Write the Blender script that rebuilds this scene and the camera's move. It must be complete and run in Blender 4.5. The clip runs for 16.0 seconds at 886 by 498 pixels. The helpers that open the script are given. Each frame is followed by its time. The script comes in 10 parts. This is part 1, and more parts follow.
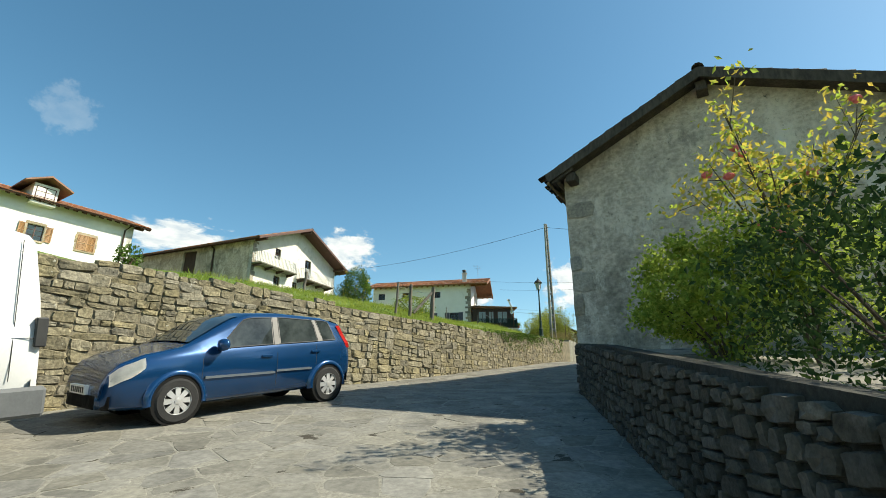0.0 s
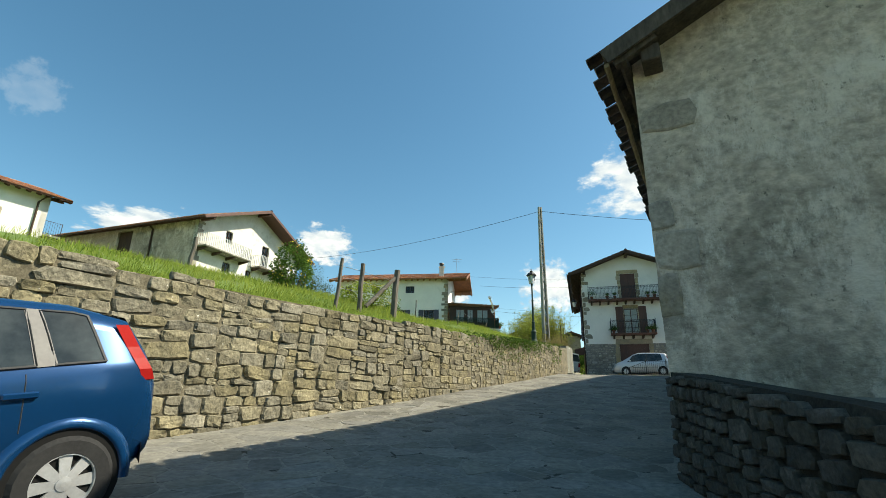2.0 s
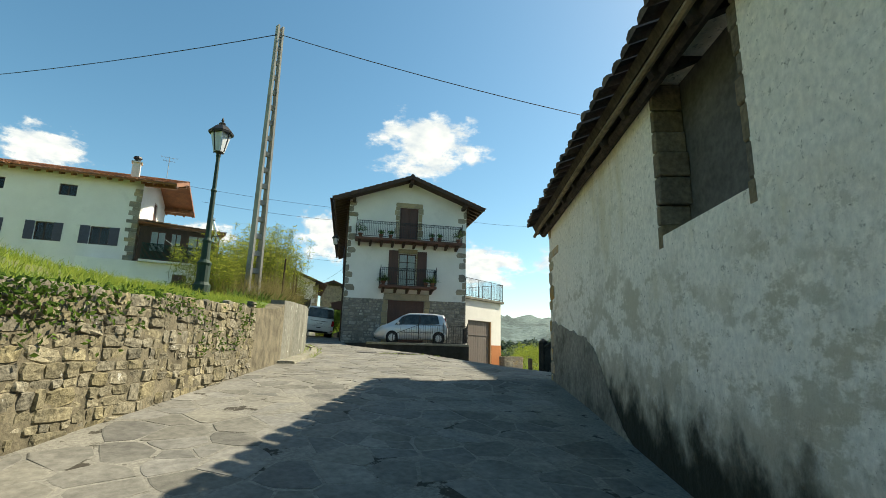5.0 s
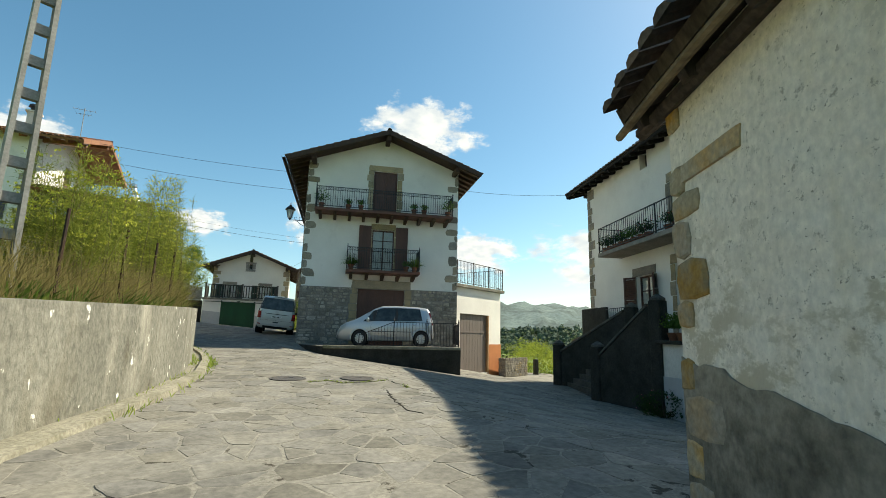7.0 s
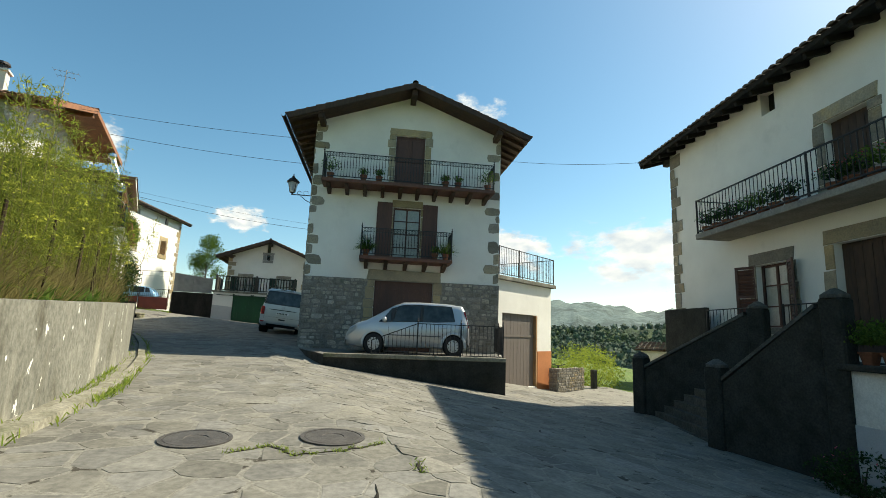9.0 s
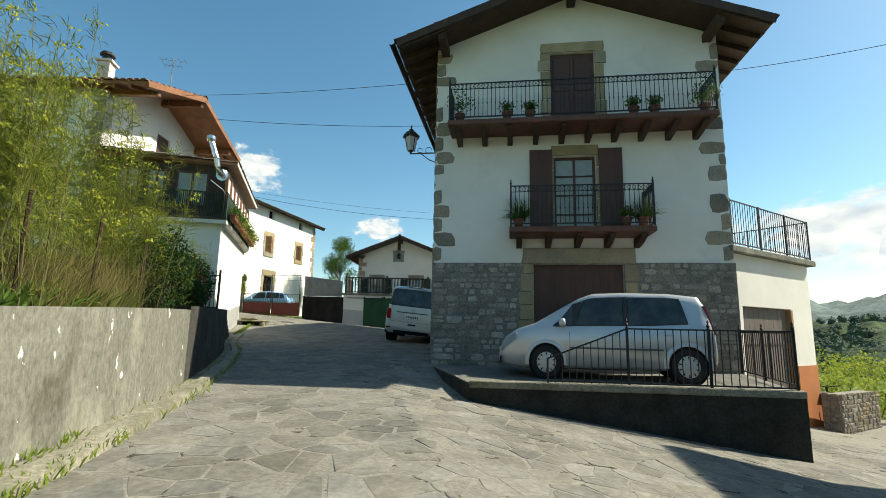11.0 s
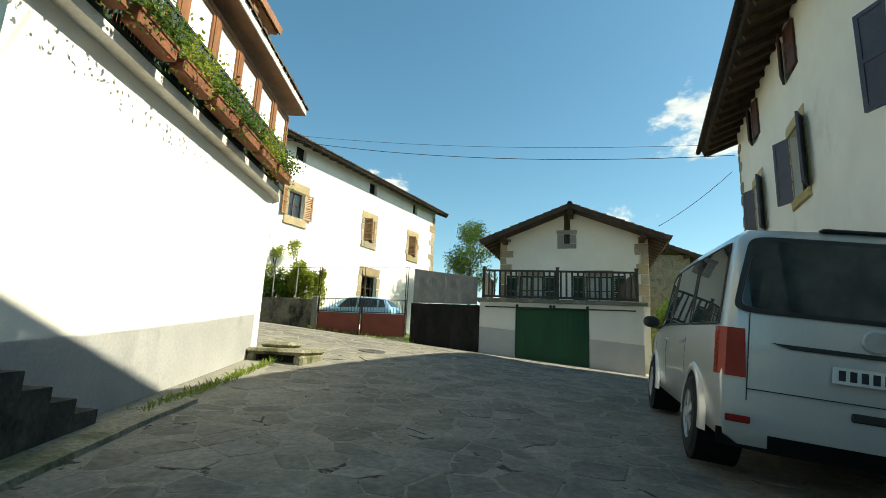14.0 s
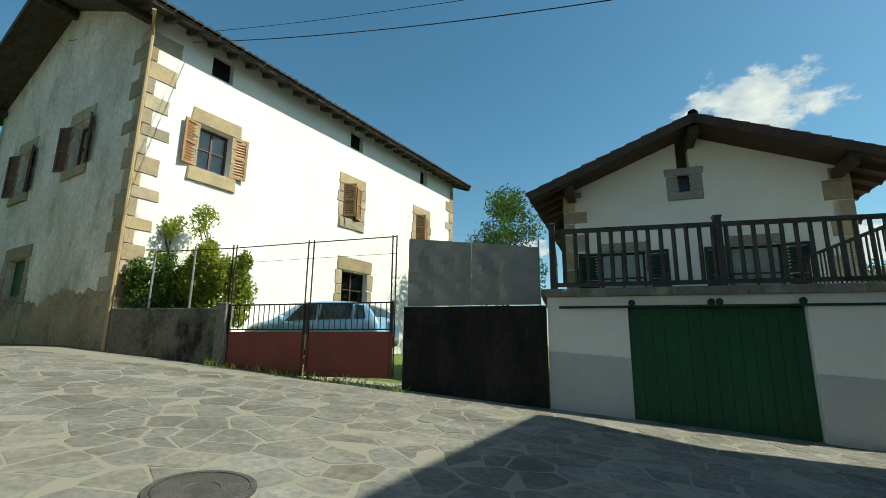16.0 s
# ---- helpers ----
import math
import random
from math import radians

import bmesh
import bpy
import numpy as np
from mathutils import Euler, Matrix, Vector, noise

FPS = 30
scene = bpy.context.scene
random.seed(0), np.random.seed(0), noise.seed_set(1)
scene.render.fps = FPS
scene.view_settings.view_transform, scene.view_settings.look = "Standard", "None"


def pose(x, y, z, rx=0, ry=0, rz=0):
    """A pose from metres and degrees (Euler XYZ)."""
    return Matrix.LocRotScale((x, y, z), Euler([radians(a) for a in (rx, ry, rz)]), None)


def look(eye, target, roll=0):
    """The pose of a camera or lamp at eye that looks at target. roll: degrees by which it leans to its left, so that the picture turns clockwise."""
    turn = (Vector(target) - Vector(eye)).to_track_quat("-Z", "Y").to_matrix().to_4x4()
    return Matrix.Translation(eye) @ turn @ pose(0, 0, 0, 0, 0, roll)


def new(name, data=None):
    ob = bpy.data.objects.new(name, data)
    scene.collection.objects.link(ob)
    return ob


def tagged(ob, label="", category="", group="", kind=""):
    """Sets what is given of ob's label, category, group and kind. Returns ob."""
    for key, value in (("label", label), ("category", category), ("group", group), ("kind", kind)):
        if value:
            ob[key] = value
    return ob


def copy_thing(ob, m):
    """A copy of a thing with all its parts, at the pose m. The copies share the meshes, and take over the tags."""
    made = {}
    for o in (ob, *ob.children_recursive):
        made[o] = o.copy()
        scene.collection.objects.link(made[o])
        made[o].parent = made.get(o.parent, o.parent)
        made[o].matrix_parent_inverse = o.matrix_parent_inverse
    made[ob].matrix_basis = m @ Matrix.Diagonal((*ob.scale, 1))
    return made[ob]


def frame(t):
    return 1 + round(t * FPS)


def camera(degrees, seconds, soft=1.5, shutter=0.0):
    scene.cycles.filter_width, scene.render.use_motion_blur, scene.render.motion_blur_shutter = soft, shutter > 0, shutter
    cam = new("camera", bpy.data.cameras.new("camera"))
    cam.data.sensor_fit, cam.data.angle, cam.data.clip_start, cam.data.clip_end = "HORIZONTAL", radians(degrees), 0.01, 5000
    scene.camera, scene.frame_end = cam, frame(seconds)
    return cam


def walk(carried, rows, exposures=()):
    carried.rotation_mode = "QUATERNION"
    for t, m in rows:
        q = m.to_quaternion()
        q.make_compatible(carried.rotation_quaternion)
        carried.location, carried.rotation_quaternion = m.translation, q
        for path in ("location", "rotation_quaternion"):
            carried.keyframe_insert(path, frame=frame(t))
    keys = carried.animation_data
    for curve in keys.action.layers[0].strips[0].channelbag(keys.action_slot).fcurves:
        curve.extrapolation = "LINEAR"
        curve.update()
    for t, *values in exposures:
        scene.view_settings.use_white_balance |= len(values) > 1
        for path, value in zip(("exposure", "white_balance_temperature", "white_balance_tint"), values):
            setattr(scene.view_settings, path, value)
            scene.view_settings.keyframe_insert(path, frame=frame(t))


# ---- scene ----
cam = camera(85.9, 16.0, soft=0.85)
def AIM(x, y, z, yaw, pitch, roll):
    # yaw to the left of +y, pitch up, roll to the left
    return pose(x, y, z, 0, 0, yaw) @ pose(0, 0, 0, 90 + pitch) @ pose(0, 0, 0, 0, 0, roll)


PATH = [
    (0, 0.358, 0.386, 1.229, 0.27, 17.42, -0.19),
    (0.5, 0.380, 1.280, 1.377, -0.01, 17.15, 0.08),
    (1, 0.379, 2.492, 1.565, -0.76, 17.48, -0.03),
    (1.5, 0.414, 3.969, 1.797, -1.62, 17.58, 0.29),
    (2, 0.559, 5.714, 2.068, -2.52, 17.22, 0.80),
    (2.5, 0.756, 7.772, 2.408, -4.69, 16.41, 1.58),
    (3, 1.179, 9.748, 2.706, -9.19, 15.76, 2.75),
    (3.5, 1.870, 12.015, 2.912, -16.79, 14.21, 2.38),
    (4, 2.815, 14.010, 3.126, -24.40, 12.73, 2.19),
    (4.5, 4.120, 16.010, 3.318, -28.81, 12.39, 1.87),
    (7, 8.947, 23.203, 4.282, -30.48, 10.28, 1.33),
    (7.5, 9.505, 24.160, 4.332, -30.10, 10.08, 0.97),
    (8, 10.200, 25.370, 4.417, -29.36, 10.05, 1.30),
    (10.5, 12.183, 31.347, 4.694, -16.10, 9.20, 1.72),
    (11, 12.472, 33.341, 4.733, -10.58, 9.34, 1.12),
    (11.5, 12.540, 35.451, 4.784, -5.36, 9.62, 1.61),
    (12, 12.542, 37.733, 4.832, -1.40, 8.68, 1.66),
    (12.5, 12.452, 40.130, 4.887, 1.69, 9.57, 1.21),
    (13, 12.196, 42.694, 4.985, 3.87, 10.21, 1.08),
    (13.5, 11.852, 45.194, 5.112, 4.63, 11.33, 1.62),
    (14, 11.807, 47.730, 5.214, 4.52, 10.89, 2.70),
    (14.5, 11.666, 50.237, 5.356, 2.75, 11.00, 1.57),
    (15, 11.584, 52.590, 5.499, 1.37, 11.73, 1.19),
    (15.5, 11.503, 54.885, 5.647, 1.83, 11.82, 1.15),
    (16, 11.129, 57.117, 5.810, 7.45, 11.90, 0.60),
]
walk(cam, [(t, AIM(x, y, z, yaw, pitch, roll)) for t, x, y, z, yaw, pitch, roll in PATH], [(0, 0.8, 7150, 3), (2.5, 0.8, 7250, 3), (4.7, 0.85, 7500, 4), (8.0, 0.78, 7400, 4), (10.5, 0.75, 7250, 3), (11.6, 0.85, 7200, 3), (12.5, 1.12, 8200, 5), (13.6, 1.12, 8000, 3), (14.4, 0.56, 7300, -5), (15.2, 0.38, 7050, -3), (16, 0.38, 6800, -4)])

# ---- sky, sun ----
SUN_EL, SUN_ROT = radians(43.3), radians(89.5)
world = bpy.data.worlds.new("world")
scene.world = world
world.use_nodes = True
wn = world.node_tree.nodes
sky = wn.new("ShaderNodeTexSky")
sky.sky_type = "NISHITA"
sky.sun_disc = False
sky.sun_elevation, sky.sun_rotation = SUN_EL, SUN_ROT
sky.altitude, sky.air_density, sky.dust_density, sky.ozone_density = 300, 1.0, 0.75, 2.5
wn["Background"].inputs["Strength"].default_value = 0.108
azure = wn.new("ShaderNodeHueSaturation")
azure.inputs["Saturation"].default_value, azure.inputs["Hue"].default_value = 1.19, 0.487
world.node_tree.links.new(sky.outputs[0], azure.inputs["Color"])
world.node_tree.links.new(azure.outputs[0], wn["Background"].inputs["Color"])
sun = new("sun", bpy.data.lights.new("sun", "SUN"))
sun.data.energy, sun.data.angle, sun.data.color = 5.0, radians(0.53), (1.0, 0.95, 0.87)
SUN_DIR = Vector((math.cos(SUN_EL) * math.sin(SUN_ROT), math.cos(SUN_EL) * math.cos(SUN_ROT), math.sin(SUN_EL)))
sun.matrix_world = look(SUN_DIR * 80 + Vector((10, 30, 0)), (10, 30, 0))


# ---- materials ----
def ramp_mix(nt, fac, a, b):
    mix = nt.nodes.new("ShaderNodeMix")
    mix.data_type = "RGBA"
    nt.links.new(fac, mix.inputs["Factor"])
    for sock, val in (("A", a), ("B", b)):
        s = [i for i in mix.inputs if i.name == sock and i.type == "RGBA"][0]
        if isinstance(val, tuple):
            s.default_value = (*val, 1)
        else:
            nt.links.new(val, s)
    return [o for o in mix.outputs if o.type == "RGBA"][0]


def noise_fac(nt, scale, lo, hi, detail=5, stretch=(1, 1, 1), rough=0.6, offset=(0, 0, 0), local=False):
    if local:
        src = nt.nodes.new("ShaderNodeTexCoord").outputs["Object"]
    else:
        src = nt.nodes.new("ShaderNodeNewGeometry").outputs["Position"]
    mp = nt.nodes.new("ShaderNodeMapping")
    mp.inputs["Scale"].default_value = stretch
    mp.inputs["Location"].default_value = offset
    nt.links.new(src, mp.inputs["Vector"])
    no = nt.nodes.new("ShaderNodeTexNoise")
    no.inputs["Scale"].default_value, no.inputs["Detail"].default_value, no.inputs["Roughness"].default_value = scale, detail, rough
    nt.links.new(mp.outputs[0], no.inputs["Vector"])
    mr = nt.nodes.new("ShaderNodeMapRange")
    mr.inputs["From Min"].default_value, mr.inputs["From Max"].default_value = lo, hi
    nt.links.new(no.outputs["Fac"], mr.inputs["Value"])
    return mr.outputs[0]


def material(name, base, second=None, rough=0.85, metal=0.0, scale=3.0, grain=40.0, grain_amount=0.25, bump=0.3, bump_scale=25.0, third=None, third_scale=0.8,
             third_lo=0.55, third_hi=0.7, stretch=(1, 1, 1), vary=0.0, island=False, lo=0.35, hi=0.65, local=False, coat=0.0, depth=0.01):
    """A surface: base and second colour mixed by a broad noise, stains of the third colour, fine grain, relief, and a change from piece to piece."""
    m = bpy.data.materials.new(name)
    m.use_nodes = True
    nt = m.node_tree
    b = nt.nodes["Principled BSDF"]
    second = second or tuple(c * 0.8 for c in base)
    col = ramp_mix(nt, noise_fac(nt, scale, lo, hi, stretch=stretch, local=local), base, second)
    if third:
        col = ramp_mix(nt, noise_fac(nt, third_scale, third_lo, third_hi, 8, stretch, 0.65, (7, 3, 1), local), col, third)
    if grain_amount:
        dark = nt.nodes.new("ShaderNodeMix")
        dark.data_type, dark.blend_type = "RGBA", "MULTIPLY"
        g = noise_fac(nt, grain, 0.3, 0.7, 3, stretch, local=local)
        gr = ramp_mix(nt, g, (1 - grain_amount,) * 3, (1 + grain_amount * 0.4,) * 3)
        dark.inputs["Factor"].default_value = 1
        ins = [i for i in dark.inputs if i.type == "RGBA"]
        nt.links.new(col, ins[0])
        nt.links.new(gr, ins[1])
        col = [o for o in dark.outputs if o.type == "RGBA"][0]
    if vary:
        if island:
            r = nt.nodes.new("ShaderNodeNewGeometry").outputs["Random Per Island"]
        else:
            r = nt.nodes.new("ShaderNodeObjectInfo").outputs["Random"]
        hsv = nt.nodes.new("ShaderNodeHueSaturation")
        mr = nt.nodes.new("ShaderNodeMapRange")
        mr.inputs["To Min"].default_value, mr.inputs["To Max"].default_value = 1 - vary, 1 + vary
        nt.links.new(r, mr.inputs["Value"])
        nt.links.new(mr.outputs[0], hsv.inputs["Value"])
        wn2 = nt.nodes.new("ShaderNodeTexWhiteNoise")
        wn2.noise_dimensions = "1D"
        nt.links.new(r, wn2.inputs["W"])
        mr2 = nt.nodes.new("ShaderNodeMapRange")
        mr2.inputs["To Min"].default_value, mr2.inputs["To Max"].default_value = 0.75, 1.22
        nt.links.new(wn2.outputs["Value"], mr2.inputs["Value"])
        nt.links.new(mr2.outputs[0], hsv.inputs["Saturation"])
        nt.links.new(col, hsv.inputs["Color"])
        col = hsv.outputs[0]
    nt.links.new(col, b.inputs["Base Color"])
    b.inputs["Roughness"].default_value, b.inputs["Metallic"].default_value = rough, metal
    b.inputs["Coat Weight"].default_value = coat
    b.inputs["Coat Roughness"].default_value = 0.05
    if rough > 0.75:
        b.inputs["Specular IOR Level"].default_value = 0.25
    if bump:
        bp = nt.nodes.new("ShaderNodeBump")
        bp.inputs["Strength"].default_value, bp.inputs["Distance"].default_value = bump, depth
        nt.links.new(noise_fac(nt, bump_scale, 0, 1, 6, stretch, local=local), bp.inputs["Height"])
        nt.links.new(bp.outputs[0], b.inputs["Normal"])
    return m


def glass(name, tint=(0.02, 0.025, 0.03)):
    """A window pane seen from outside: dark and mirror-smooth."""
    m = bpy.data.materials.new(name)
    m.use_nodes = True
    b = m.node_tree.nodes["Principled BSDF"]
    b.inputs["Base Color"].default_value = (*tint, 1)
    b.inputs["Roughness"].default_value = 0.04
    b.inputs["IOR"].default_value = 1.5
    return m


def leaf_material(name, a, b2, trans=0.35):
    m = bpy.data.materials.new(name)
    m.use_nodes = True
    nt = m.node_tree
    b = nt.nodes["Principled BSDF"]
    r = nt.nodes.new("ShaderNodeNewGeometry").outputs["Random Per Island"]
    col = ramp_mix(nt, r, a, b2)
    nt.links.new(col, b.inputs["Base Color"])
    b.inputs["Roughness"].default_value = 0.75
    b.inputs["Specular IOR Level"].default_value = 0.06
    tr = nt.nodes.new("ShaderNodeBsdfTranslucent")
    nt.links.new(col, tr.inputs["Color"])
    mx = nt.nodes.new("ShaderNodeMixShader")
    mx.inputs[0].default_value = trans
    nt.links.new(b.outputs[0], mx.inputs[1])
    nt.links.new(tr.outputs[0], mx.inputs[2])
    nt.links.new(mx.outputs[0], nt.nodes["Material Output"].inputs["Surface"])
    return m


WHITE = material("white_plaster", (0.80, 0.775, 0.715), (0.72, 0.695, 0.64), 0.9, scale=0.7, grain=60, grain_amount=0.06, bump=0.25, bump_scale=14, third=(0.55, 0.53, 0.48), third_scale=0.9, third_lo=0.6, third_hi=0.85)
WHITE_OLD = material("old_white_plaster", (0.74, 0.71, 0.65), (0.62, 0.58, 0.51), 0.95, scale=0.9, grain=30, grain_amount=0.15, bump=0.4, bump_scale=8, third=(0.36, 0.32, 0.25), third_scale=0.7, third_lo=0.55, third_hi=0.78)
BARN = material("weathered_barn_plaster", (0.80, 0.745, 0.66), (0.66, 0.605, 0.525), 0.95, scale=0.55, grain=9, grain_amount=0.22, bump=0.9, bump_scale=4, third=(0.30, 0.27, 0.225), third_scale=0.9, third_lo=0.56, third_hi=0.80, depth=0.04, stretch=(1, 1, 0.6))
BARN_GABLE = material("sooty_gable_plaster", (0.60, 0.50, 0.40), (0.42, 0.345, 0.275), 0.95, scale=0.6, grain=11, grain_amount=0.4, bump=0.9, bump_scale=7, third=(0.22, 0.195, 0.155), third_scale=0.45, third_lo=0.53, third_hi=0.66, depth=0.05, stretch=(0.8, 0.8, 1.1))


def weathered(m):
    """Crisp streaks, bared stone and soot over the gable's plaster."""
    nt = m.node_tree
    b = nt.nodes["Principled BSDF"]
    col = b.inputs["Base Color"].links[0].from_socket
    col = ramp_mix(nt, noise_fac(nt, 1.2, 0.50, 0.60, 12, (1, 1, 0.6), 0.78, (5, 2, 9), False), col, (0.66, 0.575, 0.48))
    col = ramp_mix(nt, noise_fac(nt, 2.0, 0.56, 0.68, 12, (1, 1, 0.5), 0.78, (7, 1, 3), False), col, (0.24, 0.20, 0.165))
    col = ramp_mix(nt, noise_fac(nt, 11.0, 0.60, 0.68, 7, (1, 1, 0.7), 0.75, (2, 6, 4), False), col, (0.15, 0.13, 0.105))
    nt.links.new(col, b.inputs["Base Color"])


weathered(BARN_GABLE)


def lime_wall(name, slope, foot, damp=0.55):
    """Old lime plaster: warm white with pits and streaks; brown patches low down and a mossy damp foot that follows the sloping street."""
    m = material(name, (0.93, 0.86, 0.745), (0.84, 0.765, 0.65), 0.95, scale=0.6, grain=20, grain_amount=0.2, bump=1.0, bump_scale=4.5, third=(0.52, 0.465, 0.37), third_scale=0.8, third_lo=0.60, third_hi=0.74, depth=0.06, stretch=(1, 1, 0.8), local=True)
    nt = m.node_tree
    b = nt.nodes["Principled BSDF"]
    col = b.inputs["Base Color"].links[0].from_socket
    # height over the street, in the wall's own frame
    sep = nt.nodes.new("ShaderNodeSeparateXYZ")
    nt.links.new(nt.nodes.new("ShaderNodeTexCoord").outputs["Object"], sep.inputs[0])
    lift = nt.nodes.new("ShaderNodeMath")
    lift.operation = "MULTIPLY_ADD"
    lift.inputs[1].default_value, lift.inputs[2].default_value = slope, -foot
    nt.links.new(sep.outputs["X"], lift.inputs[0])
    high = nt.nodes.new("ShaderNodeMath")
    high.operation = "ADD"
    nt.links.new(sep.outputs["Z"], high.inputs[0])
    nt.links.new(lift.outputs[0], high.inputs[1])

    def band(level, spread, wobble, scale, seed):
        wob = nt.nodes.new("ShaderNodeMath")
        wob.operation = "MULTIPLY_ADD"
        nt.links.new(noise_fac(nt, scale, 0.25, 0.75, 8, (1, 1, 0.7), 0.62, (seed, seed, 0), True), wob.inputs[0])
        wob.inputs[1].default_value = wobble
        nt.links.new(high.outputs[0], wob.inputs[2])
        mr = nt.nodes.new("ShaderNodeMapRange")
        mr.interpolation_type = "SMOOTHSTEP"
        mr.inputs["From Min"].default_value, mr.inputs["From Max"].default_value = level + spread, level - spread
        nt.links.new(wob.outputs[0], mr.inputs["Value"])
        return mr.outputs[0]

    # pits, thin cracks, ochre streaks under the eave, bared brown patches, grey splash band, black moss at the foot
    col = ramp_mix(nt, noise_fac(nt, 1.3, 0.56, 0.70, 8, (1, 1, 0.35), 0.6, (9, 2, 5), True), col, (0.66, 0.57, 0.40))
    col = ramp_mix(nt, noise_fac(nt, 11.0, 0.575, 0.63, 8, (1, 1, 1), 0.75, (3, 8, 2), True), col, (0.46, 0.41, 0.33))
    col = ramp_mix(nt, noise_fac(nt, 5.0, 0.645, 0.67, 12, (1, 1, 1.5), 0.78, (2, 9, 4), True), col, (0.10, 0.09, 0.075))
    col = ramp_mix(nt, noise_fac(nt, 2.6, 0.60, 0.63, 12, (1, 1, 1.1), 0.72, (1, 4, 6), True), col, (0.66, 0.595, 0.49))
    col = ramp_mix(nt, noise_fac(nt, 19.0, 0.625, 0.66, 6, (1, 1, 1.3), 0.7, (8, 3, 1), True), col, (0.24, 0.215, 0.17))
    patch = nt.nodes.new("ShaderNodeMath")
    patch.operation = "MULTIPLY"
    nt.links.new(band(2.55, 0.45, 1.3, 1.3, 4), patch.inputs[0])
    nt.links.new(noise_fac(nt, 2.3, 0.50, 0.56, 12, (1, 1, 1.5), 0.72, (6, 1, 8), True), patch.inputs[1])
    col = ramp_mix(nt, patch.outputs[0], col, (0.58, 0.51, 0.385))
    col = ramp_mix(nt, band(1.35, 0.30, 1.1, 3.4, 9), col, (0.50, 0.44, 0.34))
    col = ramp_mix(nt, band(1.10, 0.28, 1.2, 3.0, 11), col, (0.20, 0.178, 0.13))
    col = ramp_mix(nt, band(damp + 0.36, 0.24, 0.95, 2.4, 13), col, (0.032, 0.032, 0.02))
    nt.links.new(col, b.inputs["Base Color"])
    return m


GREY_BAND = material("grey_painted_plinth", (0.50, 0.50, 0.495), (0.43, 0.43, 0.43), 0.9, scale=1.0, grain=40, grain_amount=0.1, bump=0.2)
STONE = material("field_stone", (0.275, 0.242, 0.160), (0.165, 0.148, 0.104), 0.95, scale=3.4, grain=24, grain_amount=0.5, bump=1.0, bump_scale=10, third=(0.58, 0.56, 0.48), third_scale=7.5, third_lo=0.66, third_hi=0.69, vary=0.26, depth=0.04)
STONE_MASS = material("field_stone_joined", (0.275, 0.242, 0.160), (0.165, 0.148, 0.104), 0.95, scale=3.4, grain=24, grain_amount=0.5, bump=1.0, bump_scale=10, third=(0.58, 0.56, 0.48), third_scale=7.5, third_lo=0.66, third_hi=0.69, vary=0.26, depth=0.04, island=True)
JOINT = material("earth_joint", (0.215, 0.187, 0.128), (0.10, 0.087, 0.06), 1.0, scale=4, grain=50, grain_amount=0.4, bump=0.8)
GREYSTONE = material("grey_rubble", (0.39, 0.35, 0.288), (0.235, 0.212, 0.18), 0.92, scale=2.5, grain=26, grain_amount=0.4, bump=0.9, bump_scale=12, third=(0.44, 0.405, 0.345), third_scale=1.4, third_lo=0.58, third_hi=0.72, vary=0.36, depth=0.02)
MORTAR = material("grey_mortar", (0.28, 0.26, 0.227), (0.20, 0.187, 0.163), 0.95, scale=2.2, grain=18, grain_amount=0.4, bump=0.9, bump_scale=10, depth=0.02)
QUOIN = material("tan_sandstone", (0.40, 0.32, 0.20), (0.30, 0.25, 0.17), 0.9, scale=2.2, grain=30, grain_amount=0.25, bump=0.5, bump_scale=20, third=(0.25, 0.22, 0.17), third_scale=1.5, third_lo=0.58, third_hi=0.72, vary=0.2)
QUOIN_GREY = material("grey_sandstone", (0.315, 0.275, 0.212), (0.225, 0.20, 0.16), 0.9, scale=2.2, grain=24, grain_amount=0.3, bump=0.6, bump_scale=16, third=(0.37, 0.29, 0.18), third_scale=0.9, third_lo=0.52, third_hi=0.66, vary=0.28)
FLAG = material("paving_flag", (0.228, 0.217, 0.185), (0.168, 0.160, 0.137), 0.9, scale=1.6, grain=14, grain_amount=0.30, bump=0.8, bump_scale=9, third=(0.122, 0.116, 0.100), third_scale=0.7, third_lo=0.50, third_hi=0.70, vary=0.19)
FLAG_MASS = material("paving_flag_joined", (0.228, 0.217, 0.185), (0.168, 0.160, 0.137), 0.9, scale=1.6, grain=14, grain_amount=0.30, bump=0.8, bump_scale=9, third=(0.122, 0.116, 0.100), third_scale=0.7, third_lo=0.50, third_hi=0.70, vary=0.19, island=True)
CONCRETE = material("stained_concrete", (0.224, 0.220, 0.182), (0.167, 0.164, 0.135), 0.94, scale=0.9, grain=17, grain_amount=0.35, bump=0.9, bump_scale=13, third=(0.11, 0.103, 0.076), third_scale=1.6, third_lo=0.57, third_hi=0.72, stretch=(1, 1, 0.6), depth=0.03)


